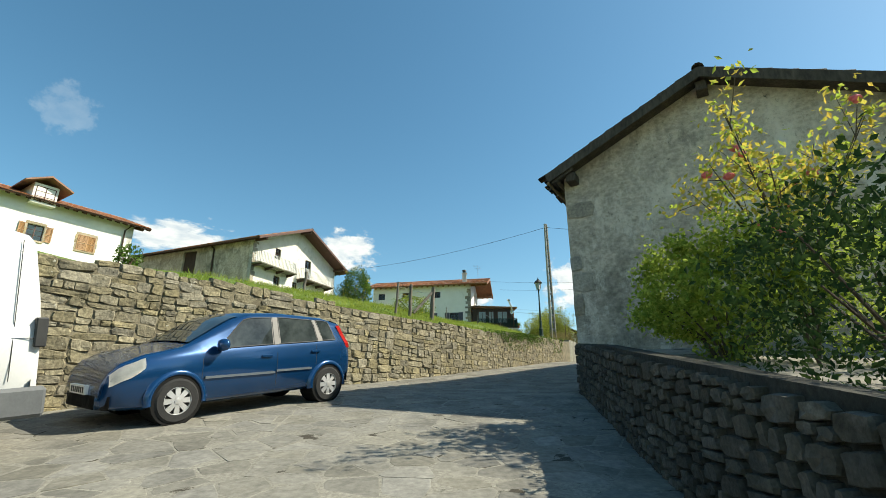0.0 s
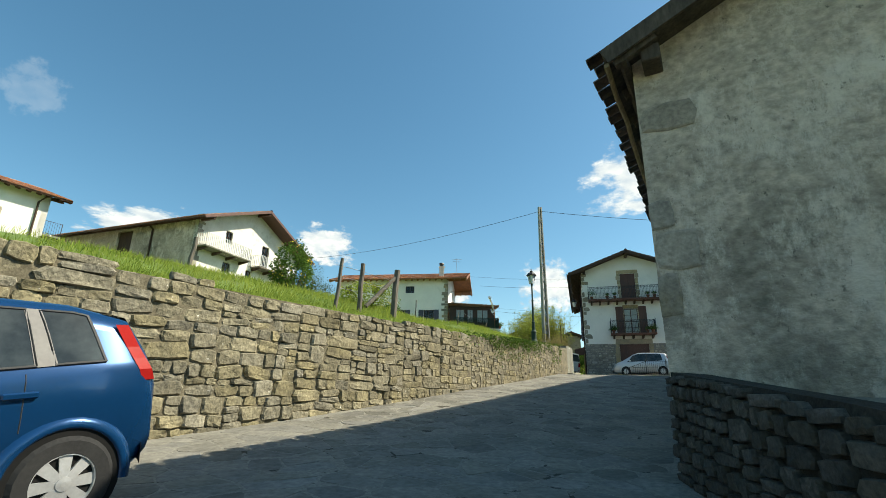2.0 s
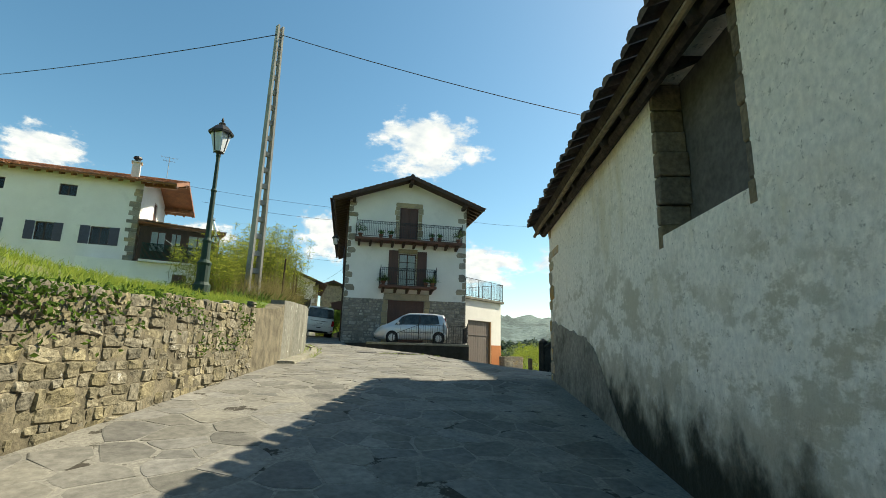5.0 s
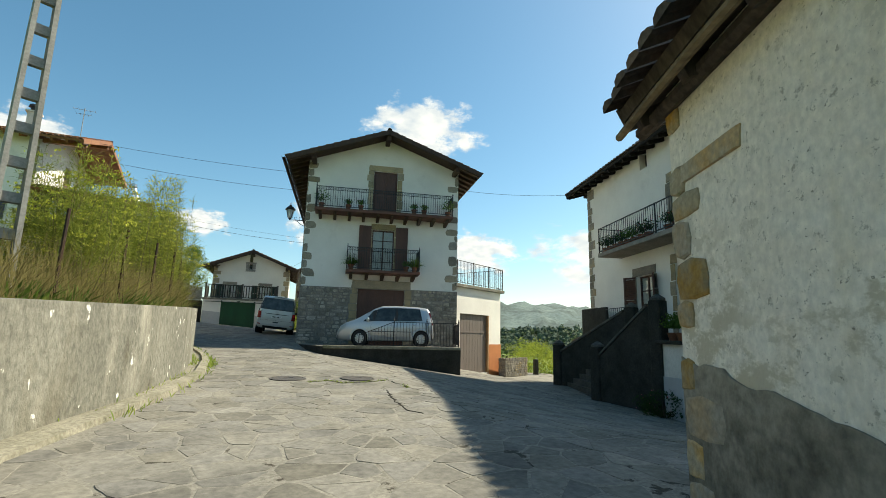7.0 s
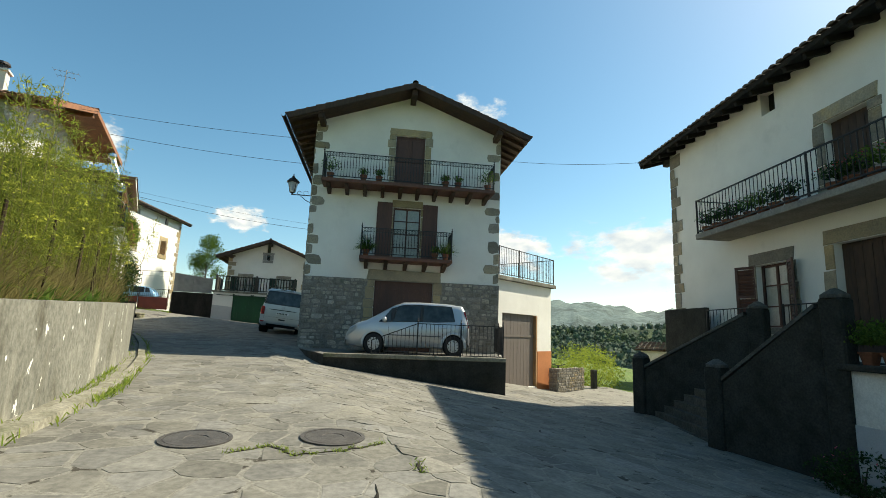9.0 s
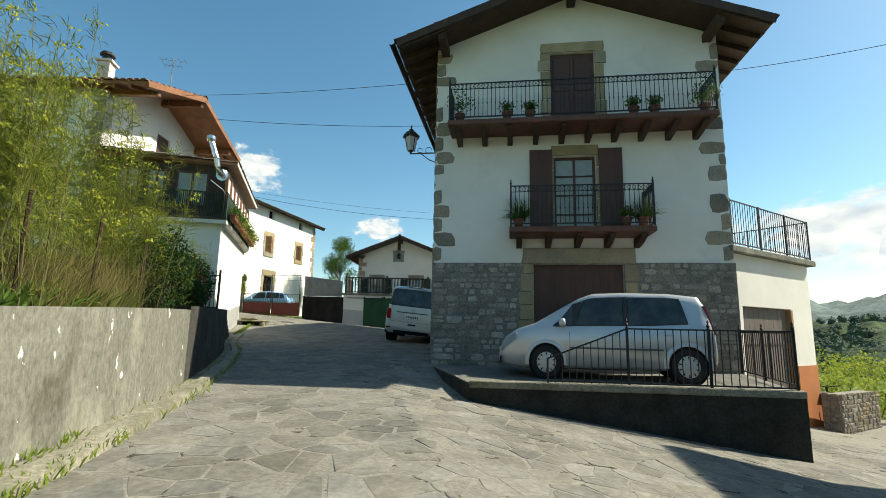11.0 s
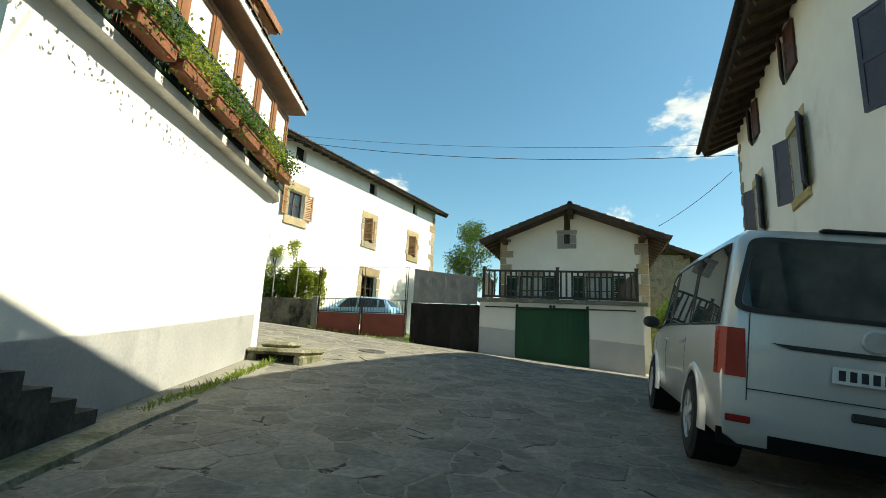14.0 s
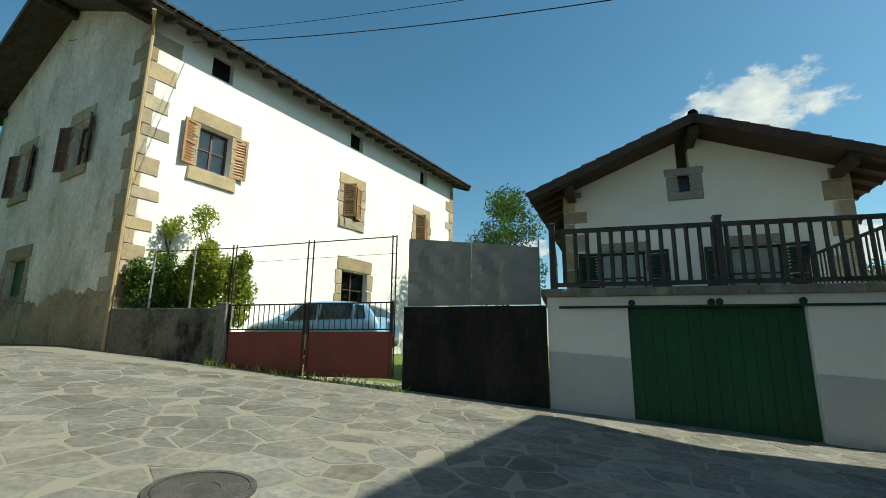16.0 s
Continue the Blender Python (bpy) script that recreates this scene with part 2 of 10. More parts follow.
def lichened(m):
    """Pale lichen flecks, dark pits and drips down from the top edge."""
    nt = m.node_tree
    b = nt.nodes["Principled BSDF"]
    col = b.inputs["Base Color"].links[0].from_socket
    col = ramp_mix(nt, noise_fac(nt, 1.6, 0.54, 0.74, 8, (1, 1, 0.3), 0.65, (4, 4, 2)), col, (0.145, 0.133, 0.10))
    col = ramp_mix(nt, noise_fac(nt, 1.3, 0.55, 0.72, 8, (1, 1, 0.4), 0.6, (8, 1, 5)), col, (0.34, 0.325, 0.265))
    col = ramp_mix(nt, noise_fac(nt, 5.0, 0.66, 0.675, 5, (1, 1, 0.6), 0.55, (1, 6, 3)), col, (0.66, 0.65, 0.58))
    col = ramp_mix(nt, noise_fac(nt, 4.0, 0.64, 0.69, 9, (1, 1, 0.8), 0.75, (3, 2, 7)), col, (0.05, 0.046, 0.035))
    nt.links.new(col, b.inputs["Base Color"])


lichened(CONCRETE)
KERB = material("kerb_concrete", (0.30, 0.28, 0.22), (0.19, 0.18, 0.13), 0.9, scale=2, grain=22, grain_amount=0.4, bump=0.7, bump_scale=12, third=(0.10, 0.11, 0.05), third_scale=1.2, third_lo=0.55, third_hi=0.7, depth=0.02)
WOOD_DARK = material("dark_oak", (0.065, 0.034, 0.018), (0.04, 0.021, 0.012), 0.75, scale=4, grain=20, grain_amount=0.35, bump=0.4, stretch=(1, 1, 0.2))
WOOD_BROWN = material("brown_painted_wood", (0.10, 0.042, 0.028), (0.075, 0.032, 0.022), 0.6, scale=3, grain=25, grain_amount=0.2, bump=0.25, stretch=(1, 1, 0.2))
WOOD_WARM = material("varnished_timber", (0.30, 0.125, 0.045), (0.20, 0.08, 0.03), 0.55, scale=3, grain=22, grain_amount=0.3, bump=0.3, stretch=(1, 1, 0.25))
WOOD_TAN = material("tan_shutter_wood", (0.38, 0.21, 0.09), (0.28, 0.15, 0.065), 0.6, scale=3, grain=22, grain_amount=0.25, bump=0.3, stretch=(1, 1, 0.2))
WOOD_GREY = material("weathered_post", (0.20, 0.175, 0.145), (0.13, 0.115, 0.095), 0.9, scale=5, grain=30, grain_amount=0.4, bump=0.6, stretch=(1, 1, 0.15))
TILE = material("terracotta_tile", (0.36, 0.17, 0.095), (0.26, 0.12, 0.07), 0.85, scale=1.4, grain=30, grain_amount=0.25, bump=0.3, third=(0.13, 0.09, 0.065), third_scale=0.8, third_lo=0.52, third_hi=0.75, vary=0.25, island=True)
TILE_OLD = material("lichened_tile", (0.15, 0.11, 0.085), (0.085, 0.07, 0.06), 0.92, scale=1.4, grain=25, grain_amount=0.3, bump=0.4, third=(0.19, 0.18, 0.13), third_scale=2.0, third_lo=0.58, third_hi=0.75, vary=0.3, island=True)
RUST = material("rusty_iron", (0.045, 0.03, 0.022), (0.07, 0.04, 0.025), 0.9, scale=6, grain=40, grain_amount=0.3, bump=0.3)
IRON = material("black_iron", (0.018, 0.018, 0.02), (0.03, 0.026, 0.024), 0.5, 0.3, scale=6, grain=60, grain_amount=0.2, bump=0.2)
GREEN_IRON = material("dark_green_rail", (0.006, 0.034, 0.02), (0.004, 0.024, 0.015), 0.7, scale=4, grain=40, grain_amount=0.2, bump=0.15)
GREEN_DOOR = material("green_door_paint", (0.004, 0.070, 0.021), (0.003, 0.052, 0.016), 0.62, scale=2, grain=25, grain_amount=0.1, bump=0.15, stretch=(1, 1, 0.2))
RED_GATE = material("red_lead_paint", (0.21, 0.040, 0.024), (0.16, 0.032, 0.02), 0.65, scale=2, grain=25, grain_amount=0.15, bump=0.15)
ORANGE = material("orange_plinth_paint", (0.50, 0.19, 0.07), (0.42, 0.16, 0.06), 0.8, scale=2, grain=25, grain_amount=0.12, bump=0.2)
GREY_DOOR = material("grey_brown_door", (0.15, 0.12, 0.10), (0.12, 0.095, 0.08), 0.6, scale=2, grain=25, grain_amount=0.12, bump=0.2, stretch=(3, 3, 0.3))
GALV = material("galvanised_sheet", (0.30, 0.31, 0.31), (0.22, 0.23, 0.23), 0.6, 0.3, scale=1.5, grain=25, grain_amount=0.15, bump=0.1)
STEEL = material("bright_flue_steel", (0.62, 0.62, 0.62), (0.5, 0.5, 0.5), 0.25, 1.0, scale=4, grain_amount=0.1, bump=0.05)
FOREST = material("wooded_hillside", (0.045, 0.075, 0.028), (0.028, 0.05, 0.02), 1.0, scale=0.02, grain=0.12, grain_amount=0.5, bump=1.0, bump_scale=0.09, third=(0.12, 0.16, 0.06), third_scale=0.006, third_lo=0.53, third_hi=0.6, depth=6.0)
BARK = material("bark", (0.11, 0.085, 0.06), (0.07, 0.055, 0.04), 0.95, scale=6, grain=30, grain_amount=0.4, bump=0.7)
STALK = material("green_stalk", (0.17, 0.155, 0.06), (0.12, 0.10, 0.04), 0.8, scale=6, grain_amount=0.2, bump=0.2)
def clear_glass(name):
    """A clear pane: what lies behind shows through, with a mirror gloss on top."""
    m = bpy.data.materials.new(name)
    m.use_nodes = True
    nt = m.node_tree
    clear = nt.nodes.new("ShaderNodeBsdfTransparent")
    clear.inputs["Color"].default_value = (0.80, 0.84, 0.83, 1)
    gloss = nt.nodes.new("ShaderNodeBsdfGlossy")
    gloss.inputs["Roughness"].default_value = 0.02
    fres = nt.nodes.new("ShaderNodeFresnel")
    fres.inputs["IOR"].default_value = 1.55
    mx = nt.nodes.new("ShaderNodeMixShader")
    nt.links.new(fres.outputs[0], mx.inputs[0])
    nt.links.new(clear.outputs[0], mx.inputs[1])
    nt.links.new(gloss.outputs[0], mx.inputs[2])
    nt.links.new(mx.outputs[0], nt.nodes["Material Output"].inputs["Surface"])
    return m


PANE = clear_glass("window_glass")
BLIND = material("white_blind_panel", (0.72, 0.72, 0.68), (0.62, 0.62, 0.59), 0.6, scale=2, grain=30, grain_amount=0.06, bump=0.1)
CURTAIN = material("white_curtain", (0.7, 0.7, 0.68), (0.58, 0.58, 0.57), 0.95, scale=6, grain=40, grain_amount=0.1, bump=0.2)
# near-black colour that stands in for the shade inside openings
DARK = material("painted_dark_interior", (0.012, 0.011, 0.010), (0.02, 0.018, 0.016), 1.0, scale=2, grain_amount=0.2, bump=0.1)
CERAMIC = material("terracotta_pot", (0.24, 0.095, 0.05), (0.17, 0.068, 0.038), 0.85, scale=4, grain=30, grain_amount=0.2, bump=0.2)
LEAF_GREEN = leaf_material("leaf_green", (0.05, 0.10, 0.02), (0.12, 0.19, 0.035))
LEAF_DARK = leaf_material("leaf_dark", (0.018, 0.04, 0.014), (0.045, 0.08, 0.022), 0.2)
LEAF_LIME = leaf_material("leaf_lime", (0.19, 0.25, 0.04), (0.32, 0.36, 0.06), 0.45)
LEAF_ROSE = leaf_material("leaf_rose", (0.28, 0.38, 0.06), (0.50, 0.36, 0.07), 0.55)
LEAF_OLIVE = leaf_material("leaf_olive", (0.06, 0.085, 0.035), (0.11, 0.14, 0.06))
FENNEL = leaf_material("fennel_leaf", (0.10, 0.135, 0.025), (0.26, 0.29, 0.05), 0.45)
UMBEL = leaf_material("fennel_umbel", (0.34, 0.38, 0.05), (0.50, 0.50, 0.09), 0.4)
DRY = leaf_material("dry_stem_leaf", (0.12, 0.105, 0.04), (0.21, 0.18, 0.07), 0.3)
PETAL_RED = leaf_material("red_petal", (0.55, 0.03, 0.04), (0.65, 0.07, 0.10), 0.3)
PETAL_PINK = leaf_material("pink_petal", (0.62, 0.10, 0.16), (0.70, 0.25, 0.28), 0.3)
PETAL_YELLOW = leaf_material("yellow_petal", (0.75, 0.50, 0.03), (0.7, 0.6, 0.08), 0.3)
GRASS_BLADE = leaf_material("grass_blade", (0.12, 0.19, 0.03), (0.25, 0.31, 0.06), 0.45)


# ---- building kit ----
def part(name, bm, mat, parent, label="", smooth=False):
    """Links a bmesh as one mesh object under a thing or a part."""
    me = bpy.data.meshes.new(name)
    bm.to_mesh(me)
    bm.free()
    me.materials.append(mat)
    if smooth:
        me.shade_smooth()
    ob = new(name, me)
    ob.parent = parent
    if label:
        tagged(ob, label)
    return ob


def share(name, me, parent, m):
    """A piece on shared mesh data, at the pose m within its parent."""
    ob = new(name, me)
    ob.parent = parent
    ob.matrix_basis = m
    return ob


def thing(name, m, label, category, group="", kind=""):
    ob = new(name)
    ob.empty_display_size = 0.2
    ob.matrix_basis = m
    return tagged(ob, label, category, group, kind)


def solo(name, bm, mat, label="", category="", kind="", group="", smooth=False, m=None):
    """A thing of one mesh."""
    ob = part(name, bm, mat, None, "", smooth)
    if m:
        ob.matrix_basis = m
    return tagged(ob, label, category, group, kind)


def B():
    return bmesh.new()


def box(bm, x0, x1, y0, y1, z0, z1, bevel=0.0, m=None):
    x0, x1 = min(x0, x1), max(x0, x1)
    y0, y1 = min(y0, y1), max(y0, y1)
    z0, z1 = min(z0, z1), max(z0, z1)
    r = bmesh.ops.create_cube(bm, size=1)["verts"]
    for v in r:
        v.co = Vector(((x0 + x1) / 2 + v.co.x * (x1 - x0), (y0 + y1) / 2 + v.co.y * (y1 - y0), (z0 + z1) / 2 + v.co.z * (z1 - z0)))
    if bevel:
        es = list({e for v in r for e in v.link_edges})
        res = bmesh.ops.bevel(bm, geom=es, offset=bevel, segments=1, affect="EDGES")
        r = list({v for f in res["faces"] for v in f.verts} | {v for v in r if v.is_valid})
    if m:
        for v in r:
            v.co = m @ v.co
    return bm


def tube(bm, pts, radius, sides=8, ends=None, cap=True):
    """A round bar along points; ends: the radius at the far end."""
    pts = [Vector(p) for p in pts]
    rings = []
    for i, p in enumerate(pts):
        d = (pts[min(i + 1, len(pts) - 1)] - pts[max(i - 1, 0)]).normalized()
        ref = Vector((0, 0, 1)) if abs(d.z) < 0.9 else Vector((1, 0, 0))
        a = d.cross(ref).normalized()
        b = d.cross(a).normalized()
        u = i / max(1, len(pts) - 1)
        r = radius + ((ends if ends is not None else radius) - radius) * u
        rings.append([bm.verts.new(p + r * (math.cos(k * math.tau / sides) * a + math.sin(k * math.tau / sides) * b)) for k in range(sides)])
    for q, w in zip(rings, rings[1:]):
        for k in range(sides):
            bm.faces.new((q[k], q[(k + 1) % sides], w[(k + 1) % sides], w[k]))
    if cap and sides > 2:
        bm.faces.new(rings[0][::-1])
        bm.faces.new(rings[-1])
    return bm


def lathe(bm, profile, sides=16, at=(0, 0, 0), cap=True):
    """A turned form from (radius, height) pairs."""
    rings = [[bm.verts.new((at[0] + r * math.cos(k * math.tau / sides), at[1] + r * math.sin(k * math.tau / sides), at[2] + z)) for k in range(sides)] for r, z in profile]
    for q, w in zip(rings, rings[1:]):
        for k in range(sides):
            bm.faces.new((q[k], q[(k + 1) % sides], w[(k + 1) % sides], w[k]))
    if cap:
        bm.faces.new(rings[0][::-1])
        bm.faces.new(rings[-1])
    return bm


def prism(bm, outline, y0, y1):
    """A solid from an (x, z) outline, pushed from y0 to y1."""
    a = [bm.verts.new((x, y0, z)) for x, z in outline]
    b = [bm.verts.new((x, y1, z)) for x, z in outline]
    n = len(a)
    bm.faces.new(a)
    bm.faces.new(b[::-1])
    for i in range(n):
        bm.faces.new((a[(i + 1) % n], a[i], b[i], b[(i + 1) % n]))
    bmesh.ops.recalc_face_normals(bm, faces=bm.faces)
    return bm


def wall_bm(length, z0, z1, thick, holes=(), top=None, back=1):
    """A wall in the x-z plane, its face at y = 0, thickness behind it, with openings (x0, x1, z0, z1) cut through; top: a function that
    lifts the top edge, for a gable."""
    bm = B()
    xs = sorted({0.0, length, *[h[0] for h in holes], *[h[1] for h in holes], *([length / 2] if top else [])})
    zs = sorted({z0, z1, *[h[2] for h in holes], *[h[3] for h in holes]})
    lift = top or (lambda x: z1)
    inside = lambda x, z: any(h[0] < x < h[1] and h[2] < z < h[3] for h in holes)
    cache = {}

    def vert(i, k, y):
        key = (i, k, y)
        if key not in cache:
            cache[key] = bm.verts.new((xs[i], y, lift(xs[i]) if k == len(zs) - 1 else zs[k]))
        return cache[key]

    ni, nk = len(xs) - 1, len(zs) - 1
    solid = {(i, k): not inside((xs[i] + xs[i + 1]) / 2, (zs[k] + zs[k + 1]) / 2) for i in range(ni) for k in range(nk)}
    for (i, k), s in solid.items():
        if not s:
            continue
        for y in (0.0, thick):
            bm.faces.new([vert(a, c, y) for a, c in ((i, k), (i + 1, k), (i + 1, k + 1), (i, k + 1))][:: 1 if y == 0 else -1])
        for di, dk, e in ((-1, 0, ((i, k), (i, k + 1))), (1, 0, ((i + 1, k), (i + 1, k + 1))), (0, -1, ((i, k), (i + 1, k))), (0, 1, ((i, k + 1), (i + 1, k + 1)))):
            if not solid.get((i + di, k + dk), False):
                a, c = e
                bm.faces.new((vert(*a, 0.0), vert(*c, 0.0), vert(*c, thick), vert(*a, thick)))
    bmesh.ops.recalc_face_normals(bm, faces=bm.faces)
    return bm


def frame_on(origin, along):
    """A local frame: x along the facade, y into the house, z up."""
    a = Vector((along[0], along[1], 0)).normalized()
    n = Vector((-a.y, a.x, 0))
    m = Matrix.Identity(4)
    m.col[0][:3], m.col[1][:3], m.col[2][:3] = a, n, (0, 0, 1)
    m.translation = origin
    return m


# ---- the lie of the land ----
ROAD_Y = [-30, 0.4, 2.5, 4, 5.7, 7.8, 9.75, 12, 14, 16, 19.5, 23.2, 25.4, 30.7, 33.3, 37.7, 42.7, 47.7, 52.6, 57.1, 62, 66, 90, 200]
ROAD_Z = [-4.0, -0.12, 0.20, 0.42, 0.67, 0.97, 1.23, 1.42, 1.62, 1.85, 2.3, 2.76, 2.98, 3.22, 3.34, 3.48, 3.63, 3.86, 4.15, 4.46, 4.72, 4.85, 5.6, 9.0]
EDGE_Y = [-60, 14.1, 19, 21.8, 23.7, 25.6, 27.3, 29.2, 31.5, 34, 36.5, 41.2, 45, 48, 50.2, 52.8, 57, 60, 90]
EDGE_X = [-56.5, -1.77, 1.84, 3.95, 5.15, 6.2, 6.95, 7.75, 8.75, 9.45, 9.75, 9.75, 9.4, 8.95, 8.35, 7.95, 7.7, 7.6, 7.6]
TOP_Y = [-60, 5, 10, 19, 23, 28.3, 29.0, 34.4, 41, 50.5]
TOP_Z = [1.5, 3.5, 3.62, 3.74, 3.95, 4.32, 4.50, 4.70, 4.90, 5.05]


def smooth(a, b, v):
    u = min(max((v - a) / (b - a), 0.0), 1.0)
    return u * u * (3 - 2 * u)


def edge_x(y):
    return float(np.interp(y, EDGE_Y, EDGE_X))


def wall_top(y):
    return float(np.interp(y, TOP_Y, TOP_Z))


def road_z(x, y):
    z = float(np.interp(y, ROAD_Y, ROAD_Z))
    drop = min(max(x - 13.3, 0) * 0.135, 1.05) * smooth(24, 30, y) * ((1 - smooth(44, 46, y)) if x < 21 else 1)
    drop += 0.6 * smooth(21.5, 26.5, x) * smooth(37, 43, y) * (1 - smooth(52, 60, y))
    return z - drop + smooth(50, 64, y) * min(max((11.9 - x) * 0.085, -0.6), 0.9)


def land_z(x, y):
    """The height of the ground: road, valley to the right, terraced bank to the left."""
    d = edge_x(y) - x
    z = road_z(x, y)
    if d <= 0:
        fall = max(x - 27, 0)
        return z - smooth(0, 160, fall) * 26 - 0.12
    steep = (1 - smooth(20, 29, y)) * (smooth(8, 14, y) * 1.25 - 0.25)
    bank = wall_top(min(y, 50.5)) - 0.10 + min(d, 2.5) * (0.10 + 0.20 * steep) + max(min(d - 2.5, 14), 0) * (0.075 + 0.06 * steep) + max(min(d - 16.5, 31), 0) * 0.235
    bank += 0.25 * noise.noise((x * 0.21, y * 0.21, 0)) * min(d, 1)
    keep = 1 - smooth(50.3, 51.3, y)
    return z + (bank - z) * keep * smooth(0.02, 0.3, d)


def build_ground():
    ds = [-2600, -1200, -600, -300, -160, -100, -70, -50, -38, -28, -22, -18, -15, -12.5, -10.5, -9, -7.5, -6, -5, -4, -3, -2, -1.2, -0.6, -0.02, 0.32, 0.7, 1.2, 2, 3, 4.5, 7, 11, 16, 24, 36, 55, 90, 200, 500, 1200, 2600]
    ys = [-2500, -1000, -400, -150, -70, -40, -25] + [-16 + 1.25 * i for i in range(93)] + [104, 115, 135, 170, 260, 500, 1200, 2600]
    bm = B()
    grid = []
    for y in ys:
        yy = min(max(y, -60), 150)
        row = []
        for d in ds:
            x = edge_x(yy) - d
            # the list runs from the far right to the far left
            row.append(bm.verts.new((x, y, land_z(x, yy) if abs(d) < 300 else land_z(edge_x(yy) - math.copysign(300, d), yy))))
        grid.append(row)
    for a, b in zip(grid, grid[1:]):
        for i in range(len(ds) - 1):
            bm.faces.new((a[i], b[i], b[i + 1], a[i + 1]))
    bmesh.ops.recalc_face_normals(bm, faces=bm.faces)
    return bm


# turf on the bank and the fields
TURF = material("turf_and_earth", (0.15, 0.215, 0.045), (0.10, 0.155, 0.033), 0.95, scale=1.2, grain=25, grain_amount=0.45, bump=0.9, bump_scale=20, third=(0.17, 0.16, 0.06), third_scale=0.6, third_lo=0.52, third_hi=0.72, depth=0.05)
ground = solo("ground", build_ground(), TURF, "grassy sloping village ground with a terraced bank", "ground", "structure", smooth=True)
EARTH = material("road_bed", (0.262, 0.248, 0.208), (0.20, 0.19, 0.16), 0.95, scale=1.2, grain=30, grain_amount=0.35, bump=0.6, third=(0.055, 0.048, 0.036), third_scale=2.4, third_lo=0.585, third_hi=0.62)


def mortared(m):
    """Pale mortar fills the joints of the street's upper end."""
    nt = m.node_tree
    b = nt.nodes["Principled BSDF"]
    col = b.inputs["Base Color"].links[0].from_socket
    sep = nt.nodes.new("ShaderNodeSeparateXYZ")
    nt.links.new(nt.nodes.new("ShaderNodeNewGeometry").outputs["Position"], sep.inputs[0])
    mr = nt.nodes.new("ShaderNodeMapRange")
    mr.inputs["From Min"].default_value, mr.inputs["From Max"].default_value = 54, 60
    nt.links.new(sep.outputs["Y"], mr.inputs["Value"])
    nt.links.new(ramp_mix(nt, mr.outputs[0], col, (0.245, 0.229, 0.185)), b.inputs["Base Color"])


mortared(EARTH)


def build_road():
    """The paved street: a thin sheet over the ground, from the wall's foot to the houses."""
    bm = B()
    ys = [-12 + 0.375 * i for i in range(211)]
    grid = []
    for y in ys:
        left = edge_x(y) - (0.9 if y > 51.6 else 0.02) if y < 57.5 else edge_x(57) - (y - 57) * 1.6
        left = max(left, -4.0) if y > 57 else left
        right = 9.5 + (y - 7) * 0.15 if y < 22 else (30.0 if y < 46 else 24.0)
        if y < 22:
            right = max(6.0, np.interp(y, [-12, 8, 11, 25], [5.0, 5.0, 4.5, 13.5]))
        row = []
        n = 56
        for i in range(n + 1):
            x = left + (right - left) * i / n
            row.append(bm.verts.new((x, y, road_z(x, y) - smooth(0, 160, max(x - 27, 0)) * 26 + 0.012)))
        grid.append(row)
    for a, b in zip(grid, grid[1:]):
        for i in range(len(a) - 1):
            bm.faces.new((a[i], a[i + 1], b[i + 1], b[i]))
    return bm


road = solo("road", build_road(), EARTH, "sunlit village street paved with irregular flagstones", "road", "structure", smooth=True)


# ---- house kit ----
def tile_field(bm, width, length, m, pitch=0.24, course=0.38, jitter=0.012, lip=0.05):
    """Barrel tiles: x across, y up the slope, laid by m."""
    rng = random.Random(int(width * 100 + length * 10))
    nx, ny = max(1, int(width / pitch)), max(1, int(length / course))
    px, py = width / nx, length / ny
    for i in range(nx):
        for k in range(ny):
            cx, y0 = (i + 0.5) * px + rng.uniform(-jitter, jitter), k * py - (0.05 if k else lip * rng.uniform(0.7, 1.2))
            y1 = (k + 1) * py + 0.05
            r0, r1 = px * 0.47, px * 0.40
            lift = 0.035 + rng.uniform(0, jitter)
            low, high = [], []
            for j in range(5):
                a = math.pi * j / 4
                low.append(bm.verts.new(m @ Vector((cx - r0 * math.cos(a), y0, r0 * 0.55 * math.sin(a) + lift))))
                high.append(bm.verts.new(m @ Vector((cx - r1 * math.cos(a), y1, r1 * 0.55 * math.sin(a) + 0.002))))
            for j in range(4):
                bm.faces.new((low[j], low[j + 1], high[j + 1], high[j]))
            bm.faces.new(low[::-1])


